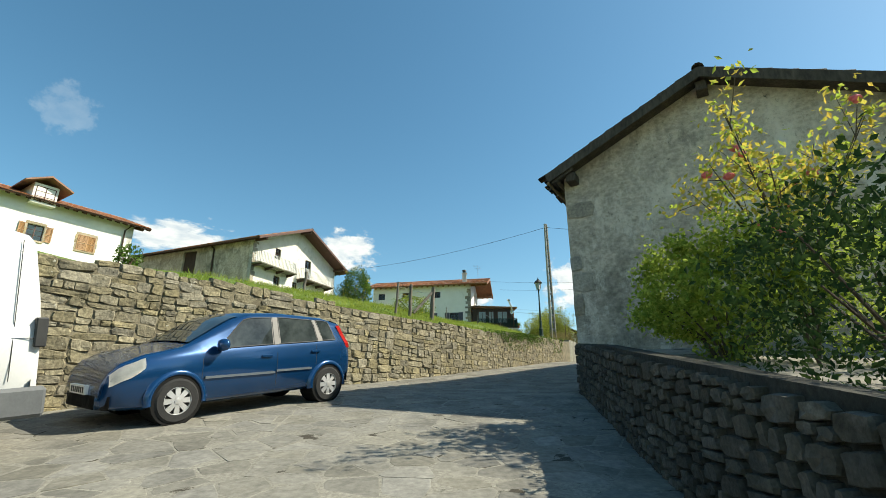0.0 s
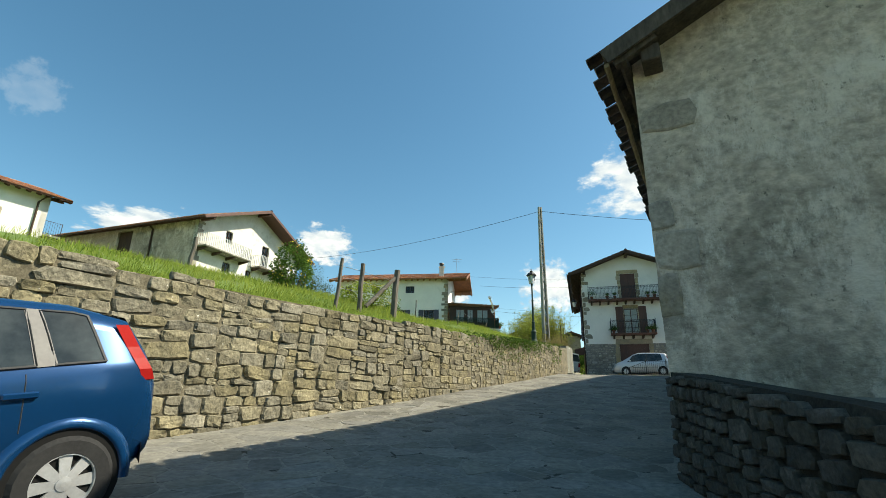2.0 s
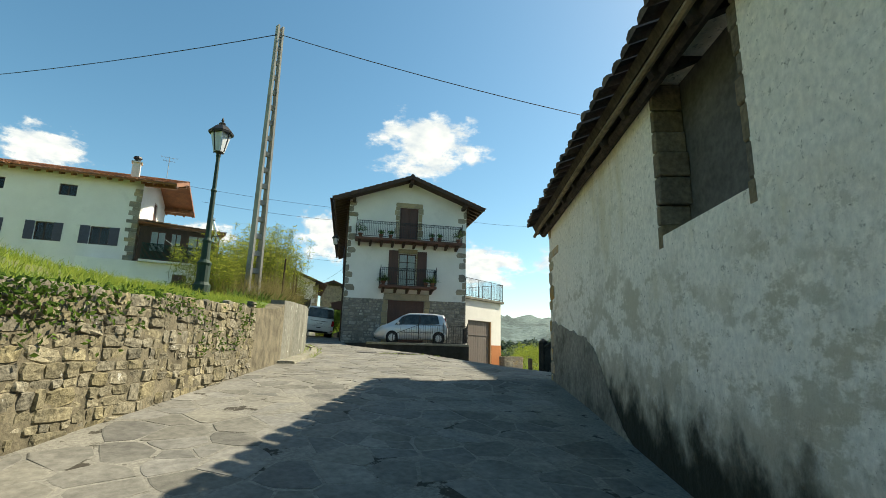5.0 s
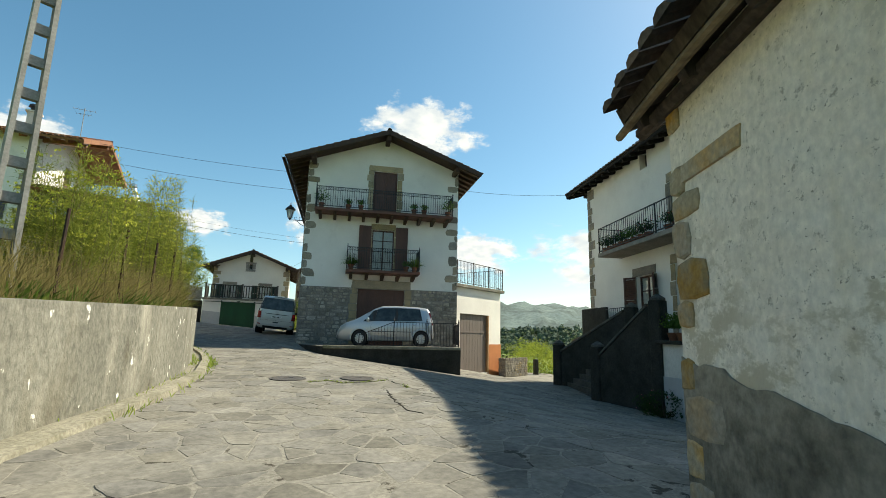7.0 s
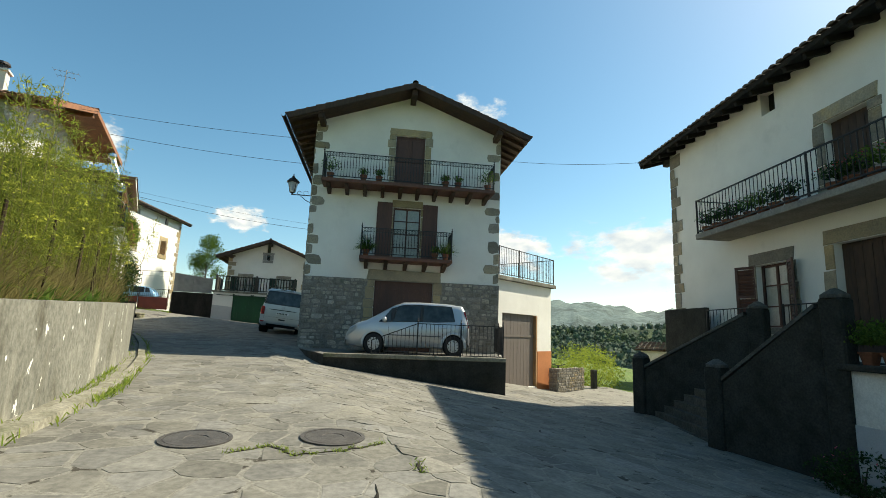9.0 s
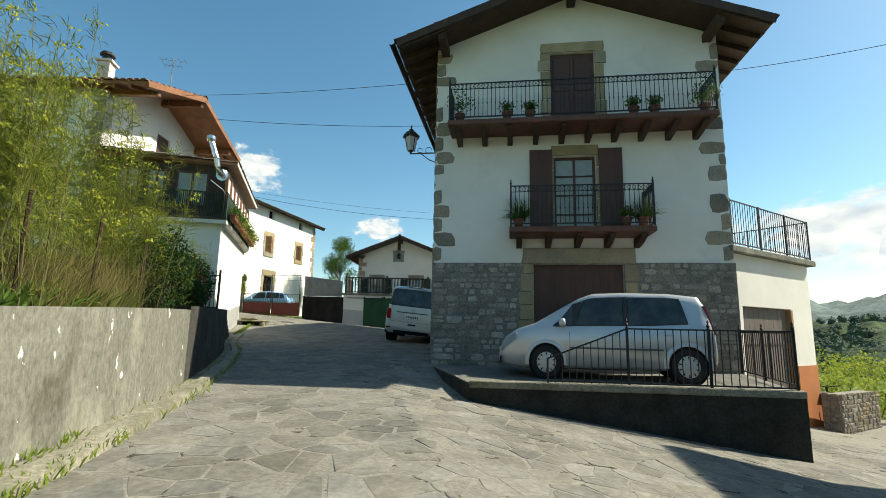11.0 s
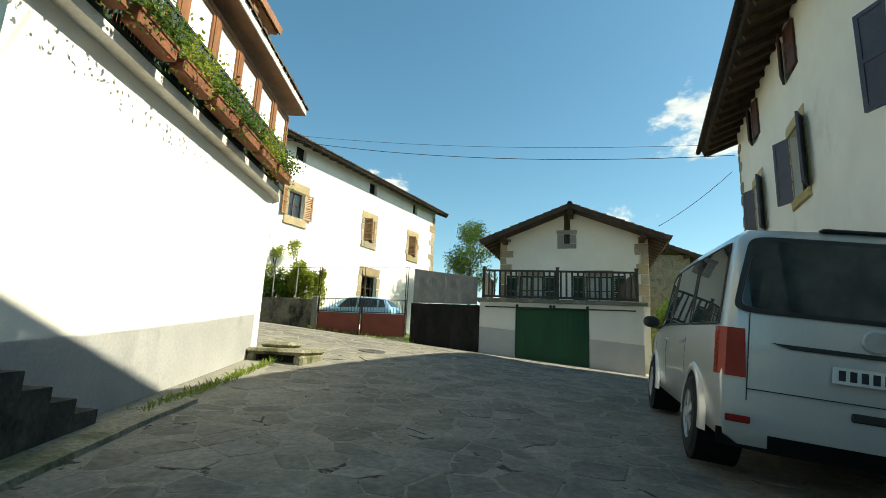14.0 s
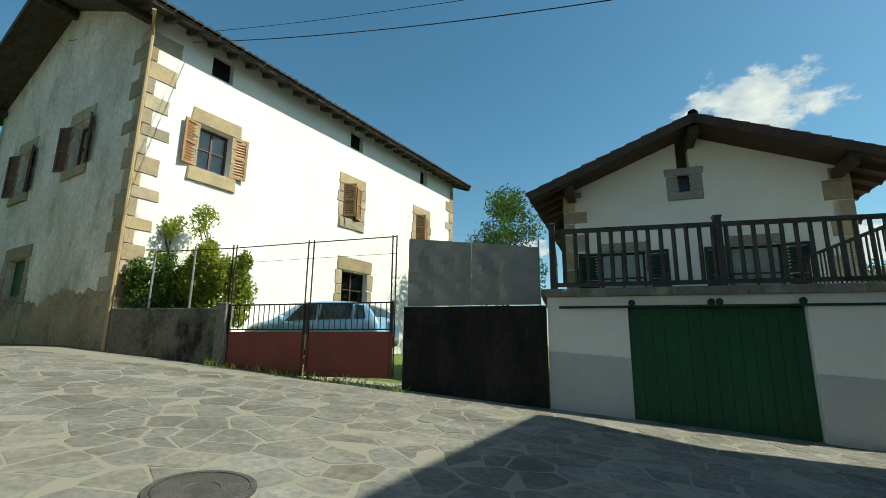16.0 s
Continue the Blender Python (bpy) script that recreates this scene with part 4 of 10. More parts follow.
def balcony_house():
    M = frame_on((14.57, 45.98, 0), (0.948, -0.318))
    W, D, ZE, RISE = 7.6, 18.8, 12.72, 1.42
    h = thing("balcony_house", M, "three-storey white gabled house with stone ground floor and iron balconies", "house")
    doors = [(2.68, 4.96, 3.2, 6.42), (3.25, 4.35, 7.25, 9.38), (3.2, 4.4, 10.12, 12.42)]
    top = lambda x: ZE + RISE * (1 - abs(x - W / 2) / (W / 2))
    part("wall", wall_bm(W, 2.2, ZE, 0.45, doors, top), WHITE, h)
    side_holes = []
    for s, z, hh in ((7.3, 8.6, 1.5), (12.1, 8.6, 1.5), (15.9, 8.6, 1.5), (3.25, 8.6, 1.5), (7.6, 11.35, 1.05), (12.0, 11.35, 1.05), (15.6, 11.35, 1.05)):
        side_holes.append((D - s - 0.95, D - s, z, z + hh))
    L = pose(0, D, 0, 0, 0, -90)
    w = part("wall", wall_bm(D - 0.45, 2.2, ZE, 0.45, side_holes), WHITE, h)
    w.matrix_basis = L
    w = part("wall", wall_bm(D - 0.45, 2.2, ZE, 0.45), WHITE, h)
    w.matrix_basis = pose(W, 0.45, 0, 0, 0, 90)
    w = part("wall", wall_bm(W - 0.9, 2.2, ZE, 0.45, (), lambda x: top(x + 0.45)), WHITE, h)
    w.matrix_basis = pose(W - 0.45, D, 0, 0, 0, 180)
    gable_roof(h, W, D, ZE, RISE, 1.0, 1.05, 0.8, TILE_OLD, WOOD_DARK, label="dark timber roof with lichened barrel tiles")
    # stone ground floor
    bm = wall_bm(W + 0.04, 2.2, 6.45, 0.05, [(2.66, 4.98, 2.21, 6.40)])
    p = part("stone_facing", bm, MORTAR, h, "grey rubble stone ground floor")
    p.matrix_basis = Matrix.Translation((-0.02, -0.05, 0))
    clad(h, Matrix.Translation((0, -0.05, 0)), W, 3.2, 6.45, GREYSTONE, 5, [(2.30, 5.36, 3.0, 6.9)], 0.55, 0.26)
    bm = wall_bm(D, 2.2, 5.5, 0.03)
    p = part("stone_facing", bm, MORTAR, h)
    p.matrix_basis = pose(-0.031, D, 0, 0, 0, -90)
    clad(h, pose(-0.03, D, 0, 0, 0, -90), 7.5, 3.6, 5.5, GREYSTONE, 6, (), 0.6, 0.28, 0.02, x0=10.3)
    # quoins
    quoins(h, 6.5, 12.6, QUOIN_GREY, None, 1, 11, gap=0.15, h=0.42, long=0.52, short=0.22, kind="rubble")
    quoins(h, 6.5, 12.6, QUOIN_GREY, Matrix.Translation((W, 0, 0)), -1, 12, gap=0.15, h=0.42, long=0.52, short=0.22, kind="rubble")
    quoins(h, 5.5, 12.4, QUOIN_GREY, pose(0, 0, 0, 0, 0, -90), -1, 13, h=0.34, long=0.62, short=0.25, gap=0.1, kind="rubble")
    clad(h, pose(-0.03, 0, 0, 0, 0, -90), 0.9, 3.6, 7.0, GREYSTONE, 46, (), 0.6, 0.24, 0.02, x0=-0.9)
    quoins(h, 3.6, 12.4, QUOIN_GREY, pose(0, D, 0, 0, 0, -90), 1, 14, gap=0.4, long=0.45, short=0.2, kind="rubble")
    # garage door with a tan stone surround
    surround(h, Matrix.Translation((2.68, -0.05, 3.2)), 2.28, 3.22, QUOIN, 0.42, 0.36, 0, 21)
    bm = B()
    box(bm, 2.68, 4.96, 0.13, 0.17, 3.2, 6.42)
    door = part("garage_door", bm, WOOD_BROWN, h, "brown boarded wooden double door")
    for i in range(12):
        bm = B()
        box(bm, 2.68 + 0.19 * i + 0.004, 2.68 + 0.19 * (i + 1) - 0.004, 0.11, 0.129, 3.2, 6.42)
        part("plank", bm, WOOD_BROWN, door)
    for z in (3.6, 4.9, 6.1):
        bm = B()
        box(bm, 2.68, 4.96, 0.09, 0.109, z, z + 0.14)
        part("ledge", bm, WOOD_BROWN, door)
    # middle french window
    surround(h, Matrix.Translation((3.25, 0, 7.25)), 1.1, 2.13, QUOIN, 0.30, 0.10, 0, 22)
    window(h, Matrix.Translation((3.25, 0, 7.25)), 1.1, 2.13, 0.14, WOOD_BROWN, None, bars=3)
    for x in (2.60, 4.42):
        s = part("shutter", shutter_bm(0.6, 2.3, False), WOOD_BROWN, h)
        s.matrix_basis = Matrix.Translation((x, -0.03, 7.25))
    # upper door
    surround(h, Matrix.Translation((3.2, 0, 10.12)), 1.2, 2.3, QUOIN, 0.30, 0.28, 0, 23)
    bm = B()
    box(bm, 3.2, 4.4, 0.10, 0.16, 10.12, 12.42)
    for x in (3.28, 3.85):
        for z in (10.2, 11.3):
            box(bm, x, x + 0.47, 0.075, 0.105, z, z + 1.0, 0.02)
    part("balcony_door", bm, WOOD_BROWN, h, "brown panelled balcony door")
    balcony(h, 0.45, 7.15, 0.95, 9.98, WOOD_DECK, IRON, True, 1.02, 0.14, 10)
    balcony(h, 2.05, 5.55, 0.95, 7.10, WOOD_DECK, IRON, True, 1.05, 0.14, 5)
    # side windows with dark shutters
    for x0, x1, z0, z1 in side_holes:
        mm = L @ Matrix.Translation((x0, 0, z0))
        tall = z1 - z0 > 1.2
        if tall:
            surround(h, mm, x1 - x0, z1 - z0, OCHRE_BAND, 0.26, 0.2, 0.2, int(x0 * 10))
        if tall:
            window(h, mm, x1 - x0, z1 - z0, 0.15, WOOD_DARK, SHUTTER_DARK, (150, 152), louvre=False, curtain=False)
        else:
            window(h, mm, x1 - x0, z1 - z0, 0.15, WOOD_BROWN, SHUTTER_RED, (20, 6), louvre=False)
    # downpipe on the front corner of the flank, gutter at the right
    bm = B()
    tube(bm, [(-0.10, 1.5, 3.5), (-0.10, 1.5, 12.3), (-0.6, 1.5, 12.35)], 0.055, 10)
    part("downpipe", bm, WOOD_DARK, h, "dark brown downpipe")
    # half-round gutter under the tiles of the flank
    bm = B()
    rows = [[bm.verts.new((-1.14 + 0.085 * math.cos(a), y, 12.44 + 0.085 * math.sin(a))) for a in [math.pi + math.pi * k / 8 for k in range(9)]] for y in [-1.0 + (D + 1.75) * i / 12 for i in range(13)]]
    for q, w in zip(rows, rows[1:]):
        for k in range(8):
            bm.faces.new((q[k], q[k + 1], w[k + 1], w[k]))
    bmesh.ops.solidify(bm, geom=bm.faces[:], thickness=0.006)
    bmesh.ops.recalc_face_normals(bm, faces=bm.faces)
    part("gutter", bm, WOOD_DARK, h, "dark brown half-round gutter")
    # small timber porch over the side door
    bm = B()
    prism(bm, [(-1.12, 6.95), (-0.02, 7.22), (-0.02, 7.32), (-1.14, 7.05)], 11.1, 12.9)
    porch = part("porch_roof", bm, WOOD_BROWN, h, "brown timber porch roof")
    for y in (11.12, 12.82):
        bm = B()
        prism(bm, [(-1.05, 6.60), (-0.03, 6.60), (-0.03, 7.215), (-1.05, 6.96)], y - 0.03, y + 0.03)
        part("gable_board", bm, WOOD_BROWN, porch)
    for y in (11.2, 12.75):
        bm = B()
        box(bm, -0.17, -0.04, y - 0.07, y + 0.07, 3.6, 6.7, 0.01)
        part("porch_post", bm, TAN_TIMBER, h, "tan timber porch post")
    bm = B()
    box(bm, 1.35, 1.53, -0.075, -0.045, 6.22, 6.40)
    part("vent_plate", bm, CONCRETE, h)
    # potted plants on the balconies
    k = 0
    for x, z, kind in ((0.75, 10.12, "l"), (6.9, 10.12, "l"), (2.0, 10.12, "s"), (2.6, 10.12, "s"), (5.2, 10.12, "s"), (5.7, 10.12, "s"), (2.28, 7.24, "p"), (5.3, 7.24, "p"), (4.9, 7.24, "s")):
        k += 1
        p = M @ Vector((x, -0.72, z))
        flower_pot("flower_pot", p, 0.13, 0.24, LEAF_GREEN, PETAL_PINK if kind == "s" else None, {"l": 0.5, "s": 0.25, "p": 0.55}[kind], k, kind == "p")
    wall_lantern(M @ Matrix.Translation((-0.01, 0.05, 9.6)))
    return M


TAN_TIMBER = material("tan_timber_post", (0.36, 0.24, 0.10), (0.27, 0.18, 0.08), 0.8, scale=3, grain=22, grain_amount=0.3, bump=0.3, stretch=(1, 1, 0.2))
OCHRE_BAND = material("ochre_window_band", (0.50, 0.41, 0.24), (0.42, 0.345, 0.21), 0.92, scale=1.5, grain=25, grain_amount=0.15, bump=0.3, vary=0.06)
SHUTTER_RED = material("red_brown_shutter", (0.085, 0.03, 0.022), (0.06, 0.022, 0.017), 0.6, scale=3, grain=25, grain_amount=0.2, bump=0.2)
SHUTTER_DARK = material("dark_blue_shutter", (0.055, 0.055, 0.085), (0.042, 0.042, 0.066), 0.5, scale=3, grain=25, grain_amount=0.2, bump=0.2)
C_FRAME = balcony_house()


# ---- white annex with roof terrace ----
def annex():
    M = frame_on((21.75, 43.7, 0), (0.93, 0.37))
    a = thing("annex", M, "white flat-roofed annex with garage door and railed roof terrace", "garage")
    part("wall", wall_bm(4.5, 1.5, 6.75, 0.3, [(0.5, 3.27, 2.35, 5.42)]), WHITE, a)
    w = part("wall", wall_bm(6.7, 1.5, 6.75, 0.3), WHITE, a)
    w.matrix_basis = pose(4.5, 0.3, 0, 0, 0, 90)
    bm = B()
    box(bm, -0.1, 4.7, -0.18, 7.2, 6.75, 6.92, 0.02)
    part("roof", bm, CONCRETE, a, "concrete roof slab with small overhang")
    bm = B()
    box(bm, 0.5, 3.15, 0.145, 0.18, 2.35, 5.42)
    door = part("garage_door", bm, GREY_DOOR, a, "grey-brown metal garage door")
    for i in range(10):
        bm = B()
        box(bm, 0.5 + i * 0.265, 0.5 + (i + 1) * 0.265 - 0.01, 0.12, 0.144, 2.35, 5.42)
        part("panel", bm, GREY_DOOR, door)
    bm = B()
    box(bm, 3.15, 3.268, -0.012, 0.2, 2.3, 5.40, 0.008)
    part("door_post", bm, WOOD_TAN, a, "brown wooden door post")
    bm = B()
    box(bm, 0.5, 3.15, 0.09, 0.119, 4.45, 4.55)
    part("cross_bar", bm, GREY_DOOR, door)
    bm = B()
    box(bm, 3.28, 4.52, -0.02, -0.002, 1.5, 3.85)
    part("plinth", bm, ORANGE, a, "orange painted plinth")
    bm = B()
    box(bm, 4.502, 4.522, 0.0, 7.0, 1.5, 3.85)
    part("plinth", bm, ORANGE, a)
    railing(a, Matrix.Translation((0.1, -0.08, 6.92)), 4.5, 1.2, IRON, 1.5, 0.13)
    railing(a, Matrix.Translation((4.6, -0.08, 6.92)) @ pose(0, 0, 0, 0, 0, 90), 6.8, 1.2, IRON, 1.7, 0.13)


annex()


# ---- terrace and parapet before the balcony house ----
def forecourt():
    M = C_FRAME
    t = thing("forecourt", M, "raised stone-edged forecourt before the balcony house with dark retaining wall", "terrace", kind="structure")
    # plan in house coordinates: left front point to the right front corner
    inv = M.inverted()
    L, R = inv @ Vector((14.6, 41.9, 0)), inv @ Vector((19.95, 40.25, 0))
    bm = B()
    pts = [(-0.0, -0.08), (L.x, L.y), (R.x, R.y), (7.6, -0.1)]
    lo = [bm.verts.new((x, y, 1.5)) for x, y in pts]
    hi = [bm.verts.new((x, y, 3.74)) for x, y in pts]
    bm.faces.new(hi)
    for i in range(4):
        bm.faces.new((lo[i], lo[(i + 1) % 4], hi[(i + 1) % 4], hi[i]))
    bmesh.ops.recalc_face_normals(bm, faces=bm.faces)
    part("terrace", bm, STONE_DARK, t, "very dark stone retaining wall")
    bm = B()
    low = [bm.verts.new((x, y, 3.744)) for x, y in pts]
    top = [bm.verts.new((x, y, 3.764)) for x, y in pts]
    bm.faces.new(top)
    for i in range(4):
        bm.faces.new((low[i], low[(i + 1) % 4], top[(i + 1) % 4], top[i]))
    bmesh.ops.recalc_face_normals(bm, faces=bm.faces)
    part("paving", bm, FLAG, t, "worn stone paving of the forecourt")
    d = (R - L)
    ang = math.degrees(math.atan2(d.y, d.x))
    bm = B()
    box(bm, 0, d.length, -0.04, 0.22, 3.68, 3.80, 0.015)
    c = part("coping", bm, KERB, t)
    c.matrix_basis = pose(L.x, L.y, 0, 0, 0, ang)
    f = thing("iron_fence", M @ pose(L.x, L.y, 3.80, 0, 0, ang), "low black iron fence on the forecourt wall", "fence")
    railing(f, Matrix.Translation((2.78, 0.08, -0.05)), d.length - 2.86, 1.02, IRON, 1.4, 0.13, finial=True)
    # the first bay climbs from a short post
    bm = B()
    tube(bm, [(1.39, 0.08, 0.42), (2.78, 0.08, 0.97)], 0.016, 6)
    part("sloping_rail", bm, IRON, f)
    bm = B()
    box(bm, 1.39, 2.78, 0.066, 0.094, 0.02, 0.045)
    part("bottom_rail", bm, IRON, f)
    for k in range(11):
        x = 1.39 + 0.1264 * k
        bm = B()
        tube(bm, [(x, 0.08, -0.03), (x, 0.08, 0.42 + 0.55 * k / 11)], 0.02 if k == 0 else 0.009, 6)
        part("post" if k == 0 else "baluster", bm, IRON, f)
    d2 = Vector((7.5, -0.3, 0)) - R
    railing(f, pose(d.length - 0.08, 0.08, 0, 0, 0, math.degrees(math.atan2(d2.y, d2.x)) - ang), min(d2.length, 3.2), 0.95, IRON, 1.6, 0.13, finial=True)


STONE_DARK = material("very_dark_stone", (0.05, 0.048, 0.04), (0.026, 0.026, 0.02), 0.95, scale=2, grain=25, grain_amount=0.4, bump=0.8, bump_scale=8, depth=0.03)
forecourt()


# ---- old barn ----
LIME = lime_wall("damp_lime_plaster", 0.0985, 3.0)


JAMB = material("rough_jamb_stone", (0.24, 0.19, 0.125), (0.15, 0.125, 0.09), 0.95, scale=4, grain=22, grain_amount=0.4, bump=0.9, bump_scale=12, vary=0.2, depth=0.02)
PATCH = material("cement_render_patch", (0.76, 0.70, 0.61), (0.66, 0.61, 0.53), 0.95, scale=0.8, grain=30, grain_amount=0.1, bump=0.3, bump_scale=9, third=(0.50, 0.46, 0.39), third_scale=0.9, third_lo=0.55, third_hi=0.75)
PLINTH_OLD = material("stained_cement_plinth", (0.33, 0.295, 0.235), (0.21, 0.188, 0.148), 0.95, scale=1.2, grain=14, grain_amount=0.35, bump=0.9, bump_scale=7, third=(0.12, 0.108, 0.08), third_scale=1.4, third_lo=0.52, third_hi=0.68, depth=0.03)
QUOIN_SOOT = material("sooty_quoin_stone", (0.42, 0.355, 0.285), (0.29, 0.245, 0.197), 0.95, scale=1.4, grain=18, grain_amount=0.35, bump=0.8, bump_scale=10, third=(0.34, 0.27, 0.17), third_scale=0.9, third_lo=0.58, third_hi=0.7, vary=0.15, depth=0.02)
QUOIN_PALE = material("worn_tan_quoin", (0.43, 0.36, 0.25), (0.31, 0.27, 0.20), 0.93, scale=2.4, grain=22, grain_amount=0.3, bump=0.8, bump_scale=12, third=(0.46, 0.30, 0.13), third_scale=1.3, third_lo=0.48, third_hi=0.60, vary=0.28, depth=0.02)
WOOD_POLE = material("pale_rough_pole", (0.27, 0.20, 0.12), (0.18, 0.135, 0.085), 0.9, scale=4, grain=20, grain_amount=0.4, bump=0.5, stretch=(1, 0.2, 1))
INFILL = material("grey_block_infill", (0.15, 0.142, 0.128), (0.10, 0.095, 0.085), 0.95, scale=1.5, grain=14, grain_amount=0.3, bump=0.7, bump_scale=8)


def barn():
    M = frame_on((3.22, 10.83, 0), (0.8484, -0.5294))
    W, D, ZE, RISE = 6.3, 17.15, 6.25, 1.45
    h = thing("barn", M, "old stone barn with stained lime plaster and mossy tiles", "barn")
    top = lambda x: ZE + RISE * (1 - abs(x - W / 2) / (W / 2))
    part("wall", wall_bm(W, 0.3, ZE, 0.5, (), top), BARN_GABLE, h, "soot-grey weathered gable wall")
    lw = part("wall", wall_bm(D - 0.5, 0.5, ZE, 0.5, [(D - 11.6, D - 10.1, 4.62, ZE - 0.02)]), LIME, h, "stained white plaster long wall")
    lw.matrix_basis = pose(0, D, 0, 0, 0, -90)
    w = part("wall", wall_bm(D - 0.5, 0.3, ZE, 0.5), BARN_GABLE, h)
    w.matrix_basis = pose(W, 0.5, 0, 0, 0, 90)
    w = part("wall", wall_bm(W - 1.0, 0.3, ZE, 0.5, (), lambda x: top(x + 0.5)), BARN, h)
    w.matrix_basis = pose(W - 0.5, D, 0, 0, 0, 180)
    gable_roof(h, W, D, ZE, RISE, 0.30, 0.45, 0.26, TILE_OLD, WOOD_GREYDARK, rafter=0.75, lip=0.17, label="sagging roof of lichened barrel tiles")
    # rough pole along the eave, under the tiles, and the wall plate behind it
    rng = random.Random(71)
    for x, z, r, mat, name in ((-0.25, ZE - 0.20, 0.035, WOOD_POLE, "eave_pole"), (-0.05, ZE - 0.16, 0.06, WOOD_GREYDARK, "wall_plate")):
        bm = B()
        tube(bm, [(x + rng.uniform(-0.015, 0.015), -0.4 + (D + 0.8) * i / 24, z + rng.uniform(-0.018, 0.018)) for i in range(25)], r, 7)
        part(name, bm, mat, h)
    # loft opening under the eave, walled up deep behind its broken edges
    bm = B()
    box(bm, 0.30, 0.35, 10.0, 11.7, 4.5, ZE)
    part("loft_opening", bm, INFILL, h, "grey infilled loft opening")
    for y0, side in ((10.08, 1), (11.62, -1)):
        z = 4.5
        while z < 6.05:
            hh = rng.uniform(0.16, 0.32)
            w = rng.uniform(0.05, 0.13)
            bm = B()
            box(bm, -0.004, 0.30, y0, y0 + side * w, z, z + hh * 0.96, 0.012)
            part("jamb_stone", bm, JAMB, h)
            z += hh
    # a smooth patch of later render by the near corner
    bm = B()
    edge = [(0.55, 5.95), (1.2, 6.0), (2.0, 5.95), (2.25, 5.3), (2.5, 4.8), (2.62, 4.55), (2.1, 4.42), (1.75, 4.3), (1.45, 4.08), (1.1, 4.02), (0.98, 4.35), (0.8, 4.55), (0.62, 5.1)]
    ring = []
    for i, (y, z) in enumerate(edge):
        y2, z2 = edge[(i + 1) % len(edge)]
        for k in range(5):
            u = k / 5
            n = 0.05 * noise.noise((i + u, 2, 7)) + 0.03 * noise.noise(((i + u) * 4, 2, 7))
            ring.append((y + (y2 - y) * u + n, z + (z2 - z) * u + n))
    out = [bm.verts.new((-0.012, y, z)) for y, z in ring]
    back = [bm.verts.new((0.01, y, z)) for y, z in ring]
    bm.faces.new(out)
    for i in range(len(out)):
        k = (i + 1) % len(out)
        bm.faces.new((out[i], out[k], back[k], back[i]))
    bmesh.ops.recalc_face_normals(bm, faces=bm.faces)
    part("render_patch", bm, PATCH, h, "smooth grey patch of cement render")
    # a grey cement plinth at the far end, its edge broken
    bm = B()
    rim = [(D - 4.6 * i / 60, 4.17 - 0.012 * i + 0.05 * noise.noise((i * 0.25, 4, 1)) + 0.03 * noise.noise((i * 0.9, 4, 1)) - 0.9 * smooth(36, 60, i)) for i in range(61)]
    prism(bm, [(D, 1.9), (D - 4.6, 1.9)][::-1] + rim, -0.014, 0.004)
    for v in bm.verts:
        v.co = Vector((v.co.y, v.co.x, v.co.z))
    bmesh.ops.recalc_face_normals(bm, faces=bm.faces)
    part("cement_plinth", bm, PLINTH_OLD, h, "stained grey cement plinth")
    # quoins: sooty at the gable, tan and grey at the far end
    quoins(h, 2.2, 6.0, QUOIN_SOOT, None, 1, 57, h=0.42, long=0.55, short=0.22, gap=0.45, kind="course")
    quoins(h, 2.4, 6.2, QUOIN_PALE, pose(0, D, 0, 0, 0, -90), 1, 32, gap=0.05, h=0.27, long=0.46, short=0.24, kind="course")
    stone(h, 0.46, 5.5, 0.95, 0.14, QUOIN_PALE, pose(0, D, 0, 0, 0, -90), deep=0.02, name="quoin", rng=rng)
    return M


WOOD_GREYDARK = material("old_grey_timber", (0.10, 0.08, 0.062), (0.06, 0.048, 0.038), 0.9, scale=4, grain=20, grain_amount=0.4, bump=0.5, stretch=(1, 1, 0.3))
barn()


def prism_up(bm, pts, z0, z1):
    """A solid over a plan outline."""
    lo = [bm.verts.new((x, y, z0)) for x, y in pts]
    hi = [bm.verts.new((x, y, z1)) for x, y in pts]
    bm.faces.new(lo[::-1])
    bm.faces.new(hi)
    for i in range(len(pts)):
        k = (i + 1) % len(pts)
        bm.faces.new((lo[i], lo[k], hi[k], hi[i]))
    bmesh.ops.recalc_face_normals(bm, faces=bm.faces)


# ---- house with an outside stair ----
BLACK_WOOD = material("black_eaves_timber", (0.02, 0.016, 0.013), (0.012, 0.01, 0.008), 0.8, scale=4, grain=20, grain_amount=0.3, bump=0.3)
STEP_STONE = material("worn_step_stone", (0.12, 0.112, 0.096), (0.075, 0.07, 0.06), 0.95, scale=2.5, grain=22, grain_amount=0.4, bump=0.8, bump_scale=10, vary=0.15, depth=0.02)
SLAB = material("grey_balcony_slab", (0.30, 0.275, 0.24), (0.22, 0.20, 0.175), 0.9, scale=2, grain=20, grain_amount=0.25, bump=0.4)


